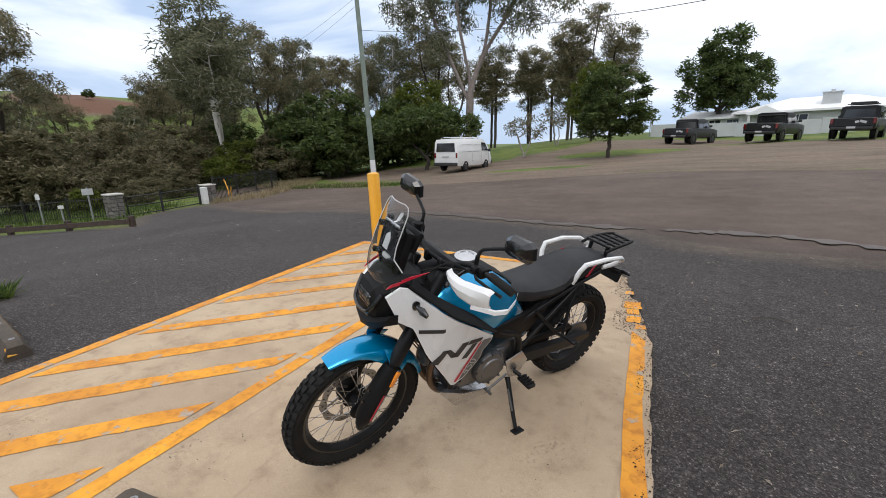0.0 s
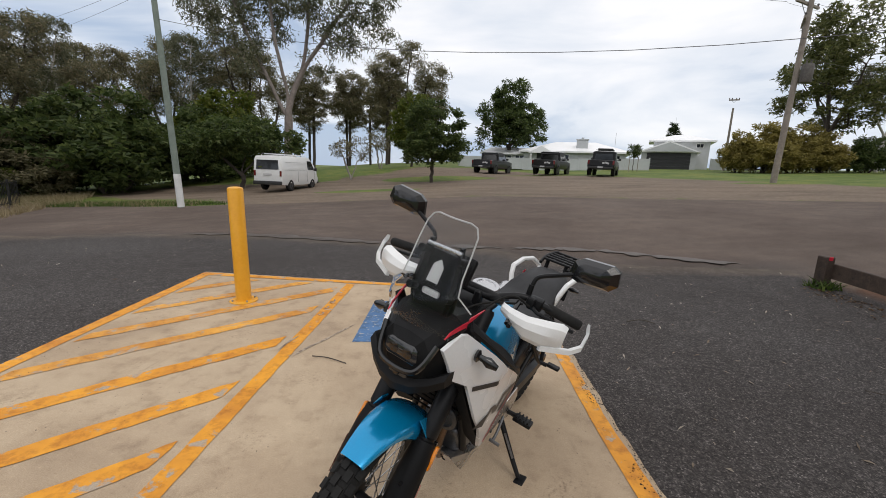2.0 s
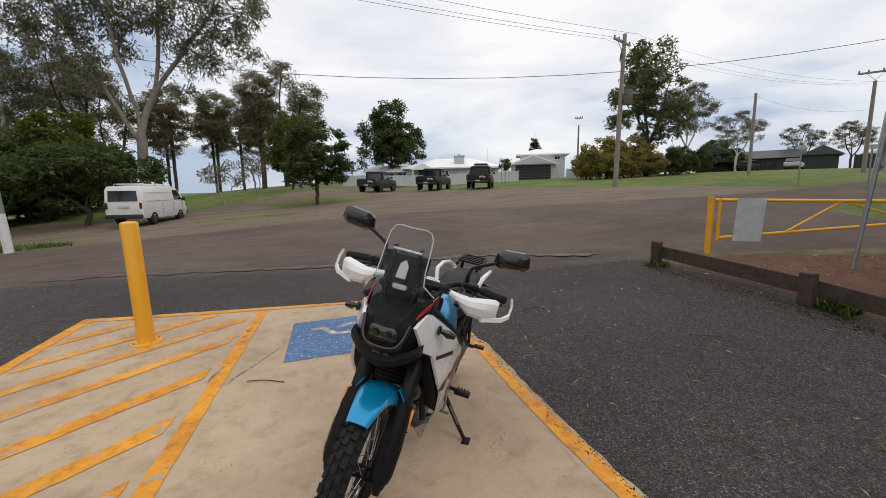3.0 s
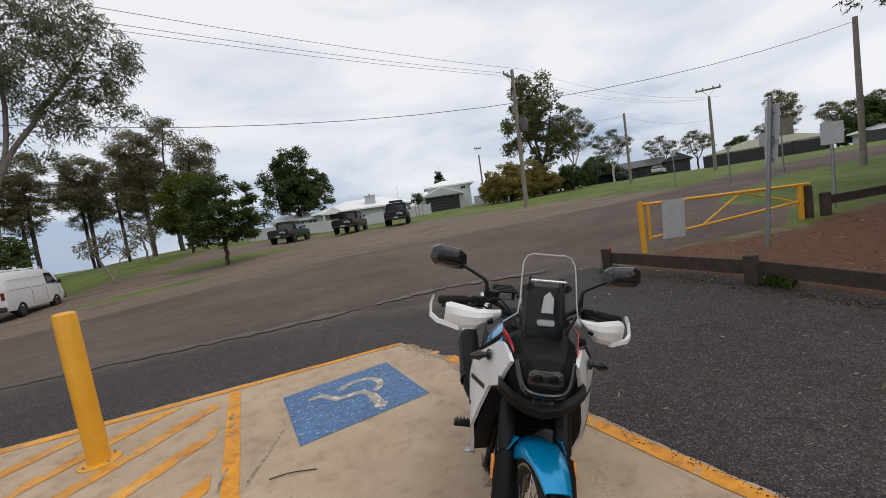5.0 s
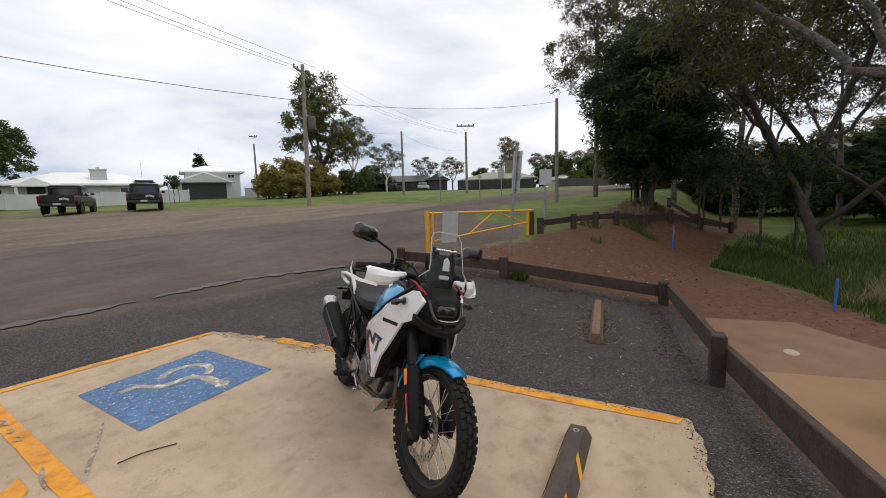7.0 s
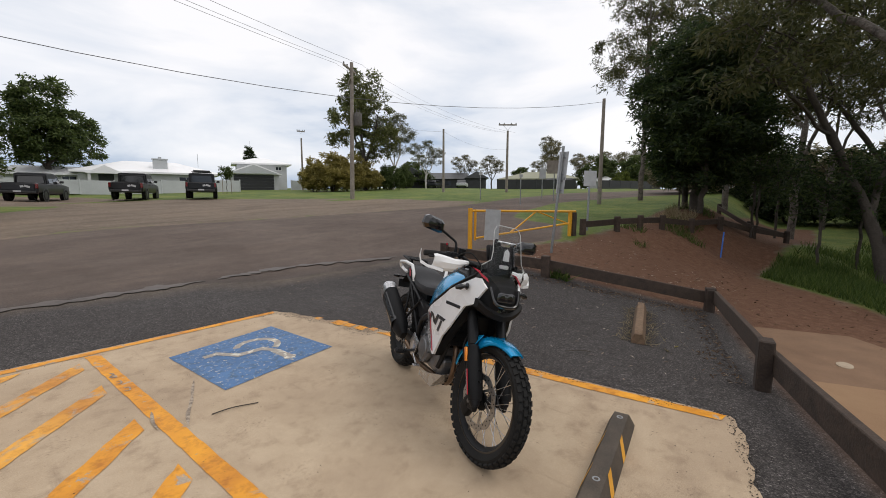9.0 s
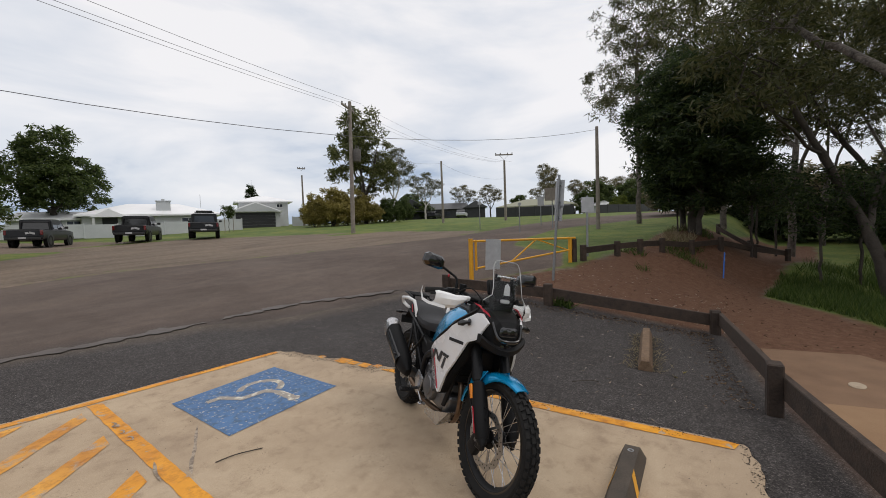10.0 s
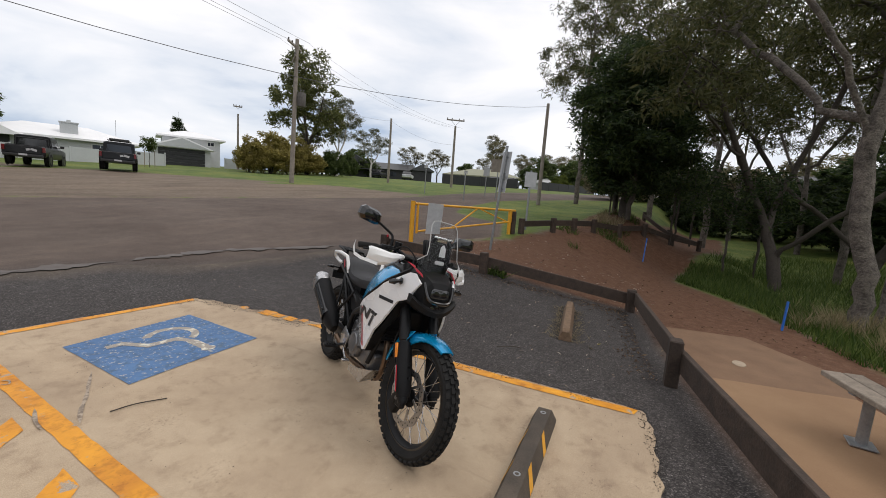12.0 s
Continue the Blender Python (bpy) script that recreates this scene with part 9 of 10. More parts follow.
for k, (x, y, h, p, rot) in enumerate(((-33.96, 7.84, 5.2, OLIVE, 0), (-36.96, 12.32, 4.6, OLIVE, 70), (-37.43, 16.66, 4.2, OLIVE, 140), (-28.53, 19.07, 3.8, LIME, 30), (-39.55, 21.73, 6.2, OLIVE, 200), (-32.93, 17.08, 4.4, OLIVE, 300), (-31.39, 11.97, 3.0, OLIVE, 20), (-27.16, 22.01, 4.5, OLIVE, 80), (-44.63, 14.87, 6, OLIVE, 110), (-48.79, 20.34, 7, OLIVE, 150), (-42.60, 28.12, 7, SHRUB, 210), (-35.16, 30.10, 6.5, SHRUB, 330),
                                           (-29.64, 30.54, 6.0, SHRUB, 10), (-26.36, 35.44, 6.0, SHRUB, 130), (-60.48, 29.02, 5, OLIVE, 60), (-65.79, 27.19, 4.1, OLIVE, 160), (-69.99, 31.57, 3.9, SHRUB, 260), (-63.92, 41.23, 6, OLIVE, 0), (-76.47, 39.85, 5, OLIVE, 90), (-59.68, 14.15, 7, OLIVE, 180), (-53.44, 6.41, 7, OLIVE, 20), (-40.66, 1.79, 6, SHRUB, 220), (-30.48, 1.14, 3.5, OLIVE, 10), (-32.75, -4.90, 6, SHRUB, 100), (-82.99, 48.16, 6, OLIVE, 10), (-87.09, 34.15, 1.5, SHRUB, 30), (-80.86, 25.42, 3.0, OLIVE, 200), (-72.62, 12.24, 6, SHRUB, 60), (-91.62, 56.60, 8, OLIVE, 240), (-95.48, 44.96, 1.5, OLIVE, 120), (-28.65, 13.86, 2.2, OLIVE, 45), (-25.96, 10.33, 1.6, OLIVE, 145), (-24.85, 7.52, 1.4, LIME, 245))):
    plant(p, x, y, h, 5.8, rot, "dense olive-brown bush on the gully slope" if p is OLIVE else "yellow-green bush by the fence" if p is LIME else "dense dark green bush in the gully", "bush", "gully bushes", wide=1.15, name="bush")
# the other way: behind the trucks, houses and road
OPEN = grow_tree(39, [(None, V((0, 0, 0), (0.1, 0, 1.8), (0.0, 0.1, 3.4))), (0, V((0, 0, 2.4), (-1.3, 0.3, 4.6), (-2.0, 0.4, 7.0))), (0, V((0, 0, 2.8), (1.4, -0.2, 5.0), (2.1, -0.4, 7.4))), (0, V((0, 0.1, 3.4), (0.2, 0.4, 6), (0.3, 0.2, 9.4)))],
                 [(0.3, 0, 9.2, 2.0, 2.0, 1.5), (-1.8, 0.4, 7.2, 1.9, 1.9, 1.3), (2.2, -0.3, 7.4, 2.0, 1.9, 1.4), (0.4, 1.6, 6.0, 1.9, 1.8, 1.2), (-0.2, -1.6, 5.6, 1.9, 1.8, 1.2), (2.6, 0.2, 4.9, 1.5, 1.4, 0.9), (-2.6, 0, 4.7, 1.5, 1.5, 0.9), (0, 0, 3.6, 2.0, 2.0, 0.9)], 170, 0.24, M_bark_dark, M_leaf_open, 70, 0.55, 0.30, 0.13, 0.4)
plant(OPEN, 31.0, 38.1, 14.2, 10.8, 100, "tall open olive-green tree behind the power pole", wide=1.0)
plant(GUM_A, 35.35, 37.75, 9.5, 16, 200, "slim gum tree beside the hedge", wide=1.2)
for x, y, h, p, w in ((25.9, 38.0, 4.6, RUST, 1.1), (28.0, 37.2, 4.4, RUST, 1.1), (29.69, 36.31, 3.6, RUST, 1.0), (32.68, 35.66, 3.2, SHRUB, 1.0), (24.4, 39.0, 4.0, RUST, 0.8), (37.04, 40.41, 3.2, SHRUB, 0.7), (39.73, 39.74, 3.4, SHRUB, 0.6)):
    plant(p, x, y, h, 5.8, x * 37, "yellow-brown leafy hedge shrub" if p is RUST else "dark green hedge shrub", "shrub", "hedge shrubs", wide=w, name="shrub")
for x, y, h, p, h0, w in ((57.46, 52.18, 9.0, GUM_A, 16, 1.3), (70.74, 52.90, 7.4, GUM_D, 16, 1.3), (76.54, 49.72, 7.6, GUM_D, 16, 1.4), (75.35, 34.97, 10.5, GUM_D, 16, 1.2), (81.75, 31.30, 7.5, GUM_D, 16, 1.5), (78.28, 26.55, 7, SHRUB, 5.8, 1.2), (84.46, 22.13, 8, GUM_D, 16, 1.4), (75.22, 18.80, 6.5, SHRUB, 5.8, 1.2), (87.58, 42.18, 8, GUM_D, 16, 1.4), (68.60, 37.58, 4.4, SHRUB, 5.8, 1.2), (66.43, 18.65, 3.0, LIME, 5.8, 1.0), (80.75, 13.48, 7, GUM_D, 16, 1.4), (94.68, 30.23, 9, GUM_D, 16, 1.4), (61.20, 59.22, 6, SHRUB, 5.8, 1.4)):
    plant(p, x, y, h, h0, x * 53, "distant trees behind the houses", "tree", "distant trees", wide=w)
PINE = grow_tree(83, [(None, V((0, 0, 0), (0, 0, 4), (0, 0, 8.2)))], [(0, 0, 1.8, 1.8, 1.8, 0.5), (0, 0, 2.9, 1.6, 1.6, 0.5), (0, 0, 4.0, 1.35, 1.35, 0.5), (0, 0, 5.1, 1.1, 1.1, 0.45), (0, 0, 6.1, 0.85, 0.85, 0.42), (0, 0, 7.0, 0.6, 0.6, 0.4), (0, 0, 7.8, 0.3, 0.3, 0.45)], 240, 0.16, M_bark_dark, M_leaf_dark, 60, 0.42, 0.30, 0.12, 0.1, 0.6)
plant(PINE, 33.92, 73.61, 8.6, 8.3, 0, "dark pine with whorled branches behind the houses")
YOUNG = grow_tree(89, [(None, V((0, 0, 0), (0.02, 0, 1.0), (0, 0, 2.0)))], [(0, 0, 2.1, 0.6, 0.6, 0.6)], 26, 0.03, M_bark_dark, M_leaf_green, 34, 0.28, 0.2, 0.10, 0.4)
plant(YOUNG, 15.27, 39.62, 2.7, 2.7, 0, "young staked tree on the lawn")
for dx in (-0.4, 0.4):
    bm = bmesh.new()
    tube(bm, [(15.3 + dx, 39.6, land(15.3, 39.6) - 0.1), (15.3 + dx, 39.6, land(15.3, 39.6) + 1.4)], 0.03, 6)
    tagged(part("tree_stake", bm, M_wood_grey), "timber stake beside the young tree", "stake", "tree stakes")
TWIGGY = grow_tree(97, [(None, V((0, 0, 0), (0.3, 0, 0.8), (0.5, 0.1, 1.8))), (None, V((0, 0.1, 0), (-0.3, 0.2, 0.9), (-0.7, 0.2, 1.9)))], [(0.5, 0, 2.0, 0.8, 0.8, 0.7), (-0.6, 0.2, 2.0, 0.8, 0.8, 0.7)], 50, 0.06, M_bark_grey, M_leaf_gum2, 14, 0.3, 0.22, 0.07, 0.5)
plant(TWIGGY, -8.8, 28.2, 3.0, 2.6, 0, "sparse twiggy sapling on the grass rise", "sapling", "saplings", name="sapling")
plant(TWIGGY, -8.1, 35.2, 3.2, 2.6, 90, "sparse twiggy sapling on the grass rise", "sapling", "saplings", name="sapling")
# the shady side by the creek
DARK = grow_tree(101, [(None, V((0, 0, 0), (0.1, 0, 1.5), (0, 0.1, 3.5), (0, 0, 6.0))), (None, V((0.6, 0.4, 0), (0.9, 0.5, 1.5), (1.2, 0.6, 3.2))), (None, V((-0.7, -0.3, 0), (-0.9, -0.4, 1.4), (-1.2, -0.4, 3.0)))],
                 [(0, 0, 5.6, 1.7, 1.7, 1.5), (0.3, 0.2, 4.2, 2.35, 2.3, 1.5), (-0.3, -0.2, 3.0, 2.3, 2.2, 1.3), (0.6, 0.2, 2.2, 2.0, 1.9, 0.9), (-0.9, 0, 1.7, 1.4, 1.4, 0.7)], 430, 0.16, M_bark_dark, M_leaf_dark, 110, 0.46, 0.22, 0.075, 0.35)
plant(DARK, 15.1, 0.75, 6.5, 7.0, 0, "dense dark green wattle tree behind the low fence", wide=1.05)
GUM_C = grow_tree(107, [(None, V((0, 0, 0), (0.1, 0, 3), (0.3, 0.1, 7), (0.2, 0.2, 11))), (0, V((0.1, 0, 3.4), (1.4, 0.5, 6.5), (2.6, 0.8, 10))), (0, V((0.2, 0, 5), (-1.4, -0.4, 8), (-2.6, -0.6, 12)))],
                  [(0.2, 0.2, 13.2, 2.4, 2.4, 2.4), (2.6, 0.8, 11, 2.3, 2.2, 2.0), (-2.6, -0.6, 12.6, 2.3, 2.2, 2.0), (0.4, 1.4, 9.6, 2.3, 2.0, 1.7), (-1.2, -1.4, 9.0, 2.2, 2.0, 1.6), (2.6, -0.8, 7.4, 1.8, 1.8, 1.3), (-2.4, 0.6, 7.2, 1.8, 1.8, 1.3)], 230, 0.16, M_bark_near, M_leaf_creek_shade, 66, 0.48, 0.26, 0.065, 0.7)
for x, y, h, rot in ((25.42, 5.24, 14.5, 0), (27.86, 1.11, 16.5, 100), (23.75, -2.01, 15.5, 200), (32.23, -3.49, 14.5, 300), (29.31, -6.77, 14.5, 50), (20.37, -6.78, 14.0, 150), (36.02, 0.29, 14, 250), (25.61, -12.06, 15, 30), (16.65, -10.65, 14, 280), (33.78, -12.03, 14, 90)):
    plant(GUM_C, x, y, h, 15.4, rot, "tall grey-trunked gum tree over the creek", group="creek gums", wide=1.0)
LEAN = grow_tree(109, [(None, V((0, 0, 0), (0.3, 0.2, 1.2), (0.8, 0.7, 2.6), (0.6, 1.4, 4.2), (0.2, 2.2, 6.2))), (0, V((0.5, 0.4, 1.8), (1.4, 0.0, 3.2), (1.8, -0.6, 5.0), (1.8, -1.2, 7.0))), (0, V((0.3, 0.2, 1.0), (-0.6, -0.8, 2.2), (-1.0, -2.0, 3.4), (-1.2, -3.0, 5.0))), (0, V((0.7, 1.2, 3.8), (-0.8, 2.0, 4.6), (-2.2, 2.6, 5.2)))],
                 [(0.2, 2.2, 7.0, 1.8, 1.8, 1.4), (1.8, -1.2, 7.6, 1.8, 1.8, 1.4), (-1.2, -3.0, 5.6, 1.6, 1.6, 1.2), (-2.2, 2.6, 5.6, 1.5, 1.5, 1.0)], 150, 0.16, M_bark_dark, M_leaf_creek_shade, 60, 0.5, 0.22, 0.06, 0.6, kite=True)
plant(LEAN, 13.6, -4.0, 8.6, 8.2, 0, "leaning dark-trunked tree with twisting limbs on the bank", wide=1.05)
plant(LEAN, 16.5, -6.4, 9.6, 8.2, 200, "leaning dark-trunked tree with twisting limbs on the bank", wide=1.0)
NEARGUM = grow_tree(113, [(None, V((0, 0, 0), (0.05, 0.05, 1.2), (0.2, 0.3, 3.0), (0.3, 0.2, 6.0), (0.6, 0.8, 10.5))), (None, V((0.5, -0.35, 0), (0.6, -0.5, 1.5), (1.0, -0.6, 3.5), (1.6, -0.9, 7.5), (2.0, -1.2, 11))), (0, V((0.7, 0.9, 4.2), (1.2, 1.5, 5.2), (2.0, 2.4, 6.2), (2.2, 3.4, 7.2))), (0, V((0.25, 0.3, 3.6), (-0.4, 1.2, 5.4), (-0.8, 2.4, 7.0), (-1.2, 3.4, 8.2)))],
                    [(0.6, 0.9, 11.0, 2.4, 2.4, 1.8), (2.0, -1.2, 11.4, 2.4, 2.4, 1.8), (2.2, 3.8, 7.4, 2.0, 2.0, 1.4), (-1.2, 3.4, 8.8, 2.0, 1.8, 1.3), (-1.6, -0.8, 9.2, 2.0, 2.0, 1.4), (0.8, 1.6, 9.0, 2.2, 2.2, 1.5), (3.4, 1.2, 8.6, 2.0, 2.0, 1.5)], 400, 0.155, M_bark_near, M_leaf_creek_shade, 62, 0.46, 0.20, 0.05, 0.8, kite=True)
plant(NEARGUM, 8.25, -4.55, 12.0, 12.5, 0, "large grey gum tree with several stems beside the path", wide=1.0)
SAP = grow_tree(127, [(None, V((0, 0, 0), (0.03, 0, 1.2), (0, 0.05, 2.6)))], [(0, 0, 2.7, 0.9, 0.9, 0.8), (0.1, 0, 1.9, 0.8, 0.8, 0.5)], 46, 0.04, M_bark_dark, M_leaf_dark, 26, 0.34, 0.18, 0.06, 0.4)
for x, y, h, rot in ((15.33, -0.95, 3.4, 0), (14.01, -2.65, 3.3, 100), (14.99, -3.55, 3.6, 200), (19.21, -0.87, 4.0, 300), (20.78, -1.50, 4.4, 40), (14.95, 1.19, 2.6, 60), (21.86, 2.25, 5.0, 160)):
    plant(SAP, x, y, h, 3.4, rot, "slim dark sapling in the shade by the creek", "sapling", "creek saplings", name="sapling")
for x, y, h, p in ((30.71, -9.22, 5.0, SHRUB_SHADED), (50.02, -4.28, 6.5, OLIVE), (55.30, -11.78, 7.5, OLIVE), (48.54, -17.75, 7.0, OLIVE), (42.19, -25.08, 7.5, OLIVE), (58.01, 1.39, 6.5, OLIVE), (34.27, -25.26, 7.0, OLIVE), (45.06, -7.75, 5.0, SHRUB_SHADED), (21.20, -13.52, 4.5, SHRUB_SHADED), (35.74, -2.16, 4.0, SHRUB_SHADED), (37.36, -6.49, 5, SHRUB_SHADED), (40.92, -0.17, 5, SHRUB_SHADED), (34.18, -17.91, 6, SHRUB_SHADED), (27.46, -19.14, 6, SHRUB_SHADED), (18.33, -18.25, 6, SHRUB_SHADED), (44.81, -13.97, 7, SHRUB_SHADED), (38.34, 4.99, 4, OLIVE), (10.47, -21.20, 6, SHRUB_SHADED)):
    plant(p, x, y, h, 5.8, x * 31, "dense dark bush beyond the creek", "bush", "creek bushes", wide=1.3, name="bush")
# added gums behind the camera, never in view; they only cover low sky
for x, y, h, rot in ((-8.66, -28.04, 13, 0), (2.54, -30.18, 14, 90), (-19.49, -25.75, 13, 200), (13.89, -27.54, 14, 300), (-30.23, -16.90, 13, 20)):
    plant(GUM_C, x, y, h, 15.4, rot, "tall gum tree added out of view behind the car park", group="creek gums")


# ---------- grass, weeds, litter ----------
def blades(name, n_, where, hmin, hmax, w, mat, seed, label, lean=0.35):
    rng = np.random.default_rng(seed)
    pts = where(rng, n_)
    k = len(pts)
    z = np.array([land(a, b) for a, b in pts]) - 0.03
    p = np.column_stack([pts, z])
    h = rng.uniform(hmin, hmax, (k, 1))
    an = rng.uniform(0, 2 * np.pi, k)
    s_ = np.column_stack([np.cos(an), np.sin(an), np.zeros(k)]) * w / 2 * rng.uniform(0.7, 1.3, (k, 1))
    d = np.column_stack([rng.normal(size=(k, 2)) * lean, np.ones(k)]) * h
    v = np.stack([p - s_, p + s_, p + d * 0.55 + s_ * 0.6 + np.array([0, 0, 0]), p + d], 1).reshape(-1, 3)
    me = bpy.data.meshes.new(name)
    idx = np.arange(k)[:, None] * 4 + np.array([0, 1, 2, 3])
    me.from_pydata(v.tolist(), [], idx.tolist())
    me.materials.append(mat)
    tagged(new(name, me), label, "grass", kind="stuff")


def scatter(poly, keep=None):
    xs_, ys_ = [p[0] for p in poly], [p[1] for p in poly]

    def fn(rng, n_):
        X, Y = rng.uniform(min(xs_), max(xs_), n_ * 3), rng.uniform(min(ys_), max(ys_), n_ * 3)
        ok = inside_depth(poly, X, Y) > 0
        if keep is not None:
            nz = np.array([noise.noise((a * keep[0], b * keep[0], keep[2])) for a, b in zip(X, Y)])
            ok &= nz > keep[1]
        return np.column_stack([X[ok], Y[ok]])[:n_]
    return fn


blades("long_grass", 22000, scatter([(6.43, -4.33), (8.77, -3.24), (11.31, -1.71), (14.16, -2.04), (19.71, -3.40), (26.33, -4.56), (27.37, -14.22), (5.93, -14.93), (4.2, -5.2)]), 0.12, 0.42, 0.022, M_grass_blade, 1, "long green grass on the shady bank")
blades("long_grass", 9000, scatter([(5.6, -4.0), (8.76, -3.10), (11.50, -1.44), (14.12, -1.74), (14.31, -3.32), (8.94, -4.35), (5, -5.4)]), 0.06, 0.26, 0.02, M_grass_blade, 21, "green grass along the edge of the path")
blades("dry_grass", 2600, scatter([(6.01, -4.12), (8.26, -3.35), (9.74, -3.82), (8.84, -5.25), (6.03, -5.23)], (0.9, -0.05, 2.0)), 0.15, 0.5, 0.012, M_grass_dry, 2, "dry straw-coloured grass tufts by the path", 0.5)
blades("verge_grass", 7000, scatter([(-25.55, 18.48), (-19.16, 15.93), (-13.84, 14.58), (-9.98, 14.43), (-10.42, 15.28), (-13.84, 16.29), (-20.24, 18.18), (-26.62, 20.41)]), 0.05, 0.2, 0.03, M_grass_blade, 5, "rough grass along the road edge")
blades("verge_tufts", 3800, scatter([(-25.55, 18.48), (-19.16, 15.93), (-13.84, 14.58), (-9.98, 14.43), (-10.42, 15.28), (-13.84, 16.29), (-20.24, 18.18), (-26.62, 20.41)], (0.5, -0.1, 3.0)), 0.05, 0.22, 0.03, M_grass_dry, 25, "dry straw grass tufts along the road edge", 0.5)
blades("bank_grass", 6000, scatter([(-18.93, 10.12), (-18.08, 9.88), (-16.59, 11.75), (-19.16, 15.61), (-25.55, 17.85), (-27.70, 23.61), (-23.44, 22.47), (-20.24, 18.18)]), 0.1, 0.4, 0.03, M_grass_dry, 6, "dry grass on the bank by the gates", 0.5)
blades("bank_grass", 5000, scatter([(-27.78, 1.74), (-19.14, 3.73), (-15.03, 5.24), (-17.58, 6.16), (-18.65, 7.93), (-20.17, 9.80), (-25.43, 10.11), (-31.94, 7.04)]), 0.1, 0.35, 0.03, M_grass_blade, 7, "rough grass behind the timber barrier", 0.5)
blades("earth_tufts", 1700, scatter([(10.04, 2.27), (13.83, 1.74), (17.08, 1.46), (16.11, -0.11), (11.81, -0.06), (9.38, 1.02)], (0.8, 0.12, 5.0)), 0.06, 0.25, 0.02, M_grass_blade, 8, "grass tufts on the red earth bank", 0.5)
blades("earth_tufts", 900, scatter([(12.54, 1.74), (15.47, 1.44), (16.08, 0.40), (13.27, 0.65)], (1.1, 0.0, 8.0)), 0.1, 0.35, 0.014, M_grass_dry, 9, "dry grass tufts on the red earth bank", 0.6)
blades("barrier_weeds", 120, scatter([(4.98, 1.46), (5.05, 1.12), (5.38, 1.20), (5.30, 1.5)]), 0.05, 0.24, 0.035, M_grass_blade, 10, "green weeds at the foot of the barrier", 0.7)
blades("barrier_weeds", 110, scatter([(4.62, 3.85), (4.92, 3.95), (4.95, 3.6), (4.67, 3.6)]), 0.04, 0.16, 0.03, M_grass_blade, 11, "green weeds at the barrier post", 0.7)
blades("kerb_weeds", 240, scatter([(-3.20, -1.61), (-2.86, -1.61), (-2.88, -1.46), (-3.18, -1.42)]), 0.04, 0.17, 0.022, M_grass_blade, 12, "green weeds at the kerb corner", 0.7)
blades("stop_weeds", 260, scatter([(-6.0, -0.55), (-5.5, -0.64), (-5.45, -0.48), (-5.95, -0.38)]), 0.04, 0.2, 0.03, M_grass_blade, 13, "green weeds by a wheel stop", 0.7)
blades("post_weeds", 300, scatter([(-14.54, -1.37), (-13.47, -1.39), (-13.46, -0.74), (-14.53, -0.72)]), 0.06, 0.35, 0.03, M_grass_blade, 14, "weeds round the leaning posts", 0.7)


# ---------- grit, litter and marks on the ground ----------
def grit(name, pts, smin, smax, mat, seed, label, flat=0.6, lift=0.0):
    """Many small angular stones."""
    rng = np.random.default_rng(seed)
    k = len(pts)
    base = np.array([(1, 0, 0), (-0.4, 0.9, 0), (-0.5, -0.8, 0), (0.1, 0.1, 1.0)])
    an = rng.uniform(0, 2 * np.pi, k)
    s_ = rng.uniform(0, 1, (k, 1)) ** 2.0 * (smax - smin) + smin
    ca, sa = np.cos(an), np.sin(an)
    j = base[None] + rng.normal(size=(k, 4, 3)) * 0.18
    R = np.stack([np.stack([ca, -sa, 0 * ca], -1), np.stack([sa, ca, 0 * ca], -1), np.stack([0 * ca, 0 * ca, 0 * ca + flat], -1)], 1)
    v = np.einsum('kij,kvj->kvi', R, j) * s_[:, None, :] / 2
    v += np.array([(x, y, z + lift) for x, y, z in pts])[:, None, :]
    idx = np.arange(k)[:, None, None] * 4 + np.array([[0, 1, 3], [1, 2, 3], [2, 0, 3]])
    me = bpy.data.meshes.new(name)
    me.from_pydata(v.reshape(-1, 3).tolist(), [], idx.reshape(-1, 3).tolist())
    me.materials.append(mat)
    tagged(new(name, me), label, "gravel", kind="stuff")


def flakes(name, pts, lmin, lmax, ratio, mat, seed, label, category="litter", tilt=0.25):
    """Flat chips, leaves or sticks lying about."""
    rng = np.random.default_rng(seed)
    V_, F_ = [], []
    for x, y, z in pts:
        L = rng.uniform(lmin, lmax)
        W = L * ratio * rng.uniform(0.6, 1.4)
        a = rng.uniform(0, 2 * math.pi)
        d = Vector((math.cos(a), math.sin(a), rng.normal() * tilt))
        s_ = Vector((-math.sin(a), math.cos(a), rng.normal() * tilt))
        c = Vector((x, y, z + 0.003 + L * 0.12 * abs(d.z)))
        b = len(V_)
        bend = Vector((0, 0, L * rng.uniform(0.0, 0.12)))
        V_ += [tuple(c - d * L / 2), tuple(c + s_ * W / 2 + bend), tuple(c + d * L / 2), tuple(c - s_ * W / 2 + bend)]
        F_.append((b, b + 1, b + 2, b + 3))
    me = bpy.data.meshes.new(name)
    me.from_pydata(V_, [], F_)
    me.materials.append(mat)
    tagged(new(name, me), label, category, kind="stuff")


M_grit = leaf_material("dark_bitumen_grit", (0.012, 0.011, 0.011), (0.035, 0.032, 0.031), (0.10, 0.09, 0.085))
M_chip = leaf_material("pale_bark_chip", (0.16, 0.12, 0.085), (0.34, 0.27, 0.20), (0.62, 0.56, 0.48))
M_dead_leaf = leaf_material("dead_brown_leaf", (0.055, 0.030, 0.018), (0.13, 0.078, 0.045), (0.30, 0.21, 0.13))
rng_d = np.random.default_rng(77)


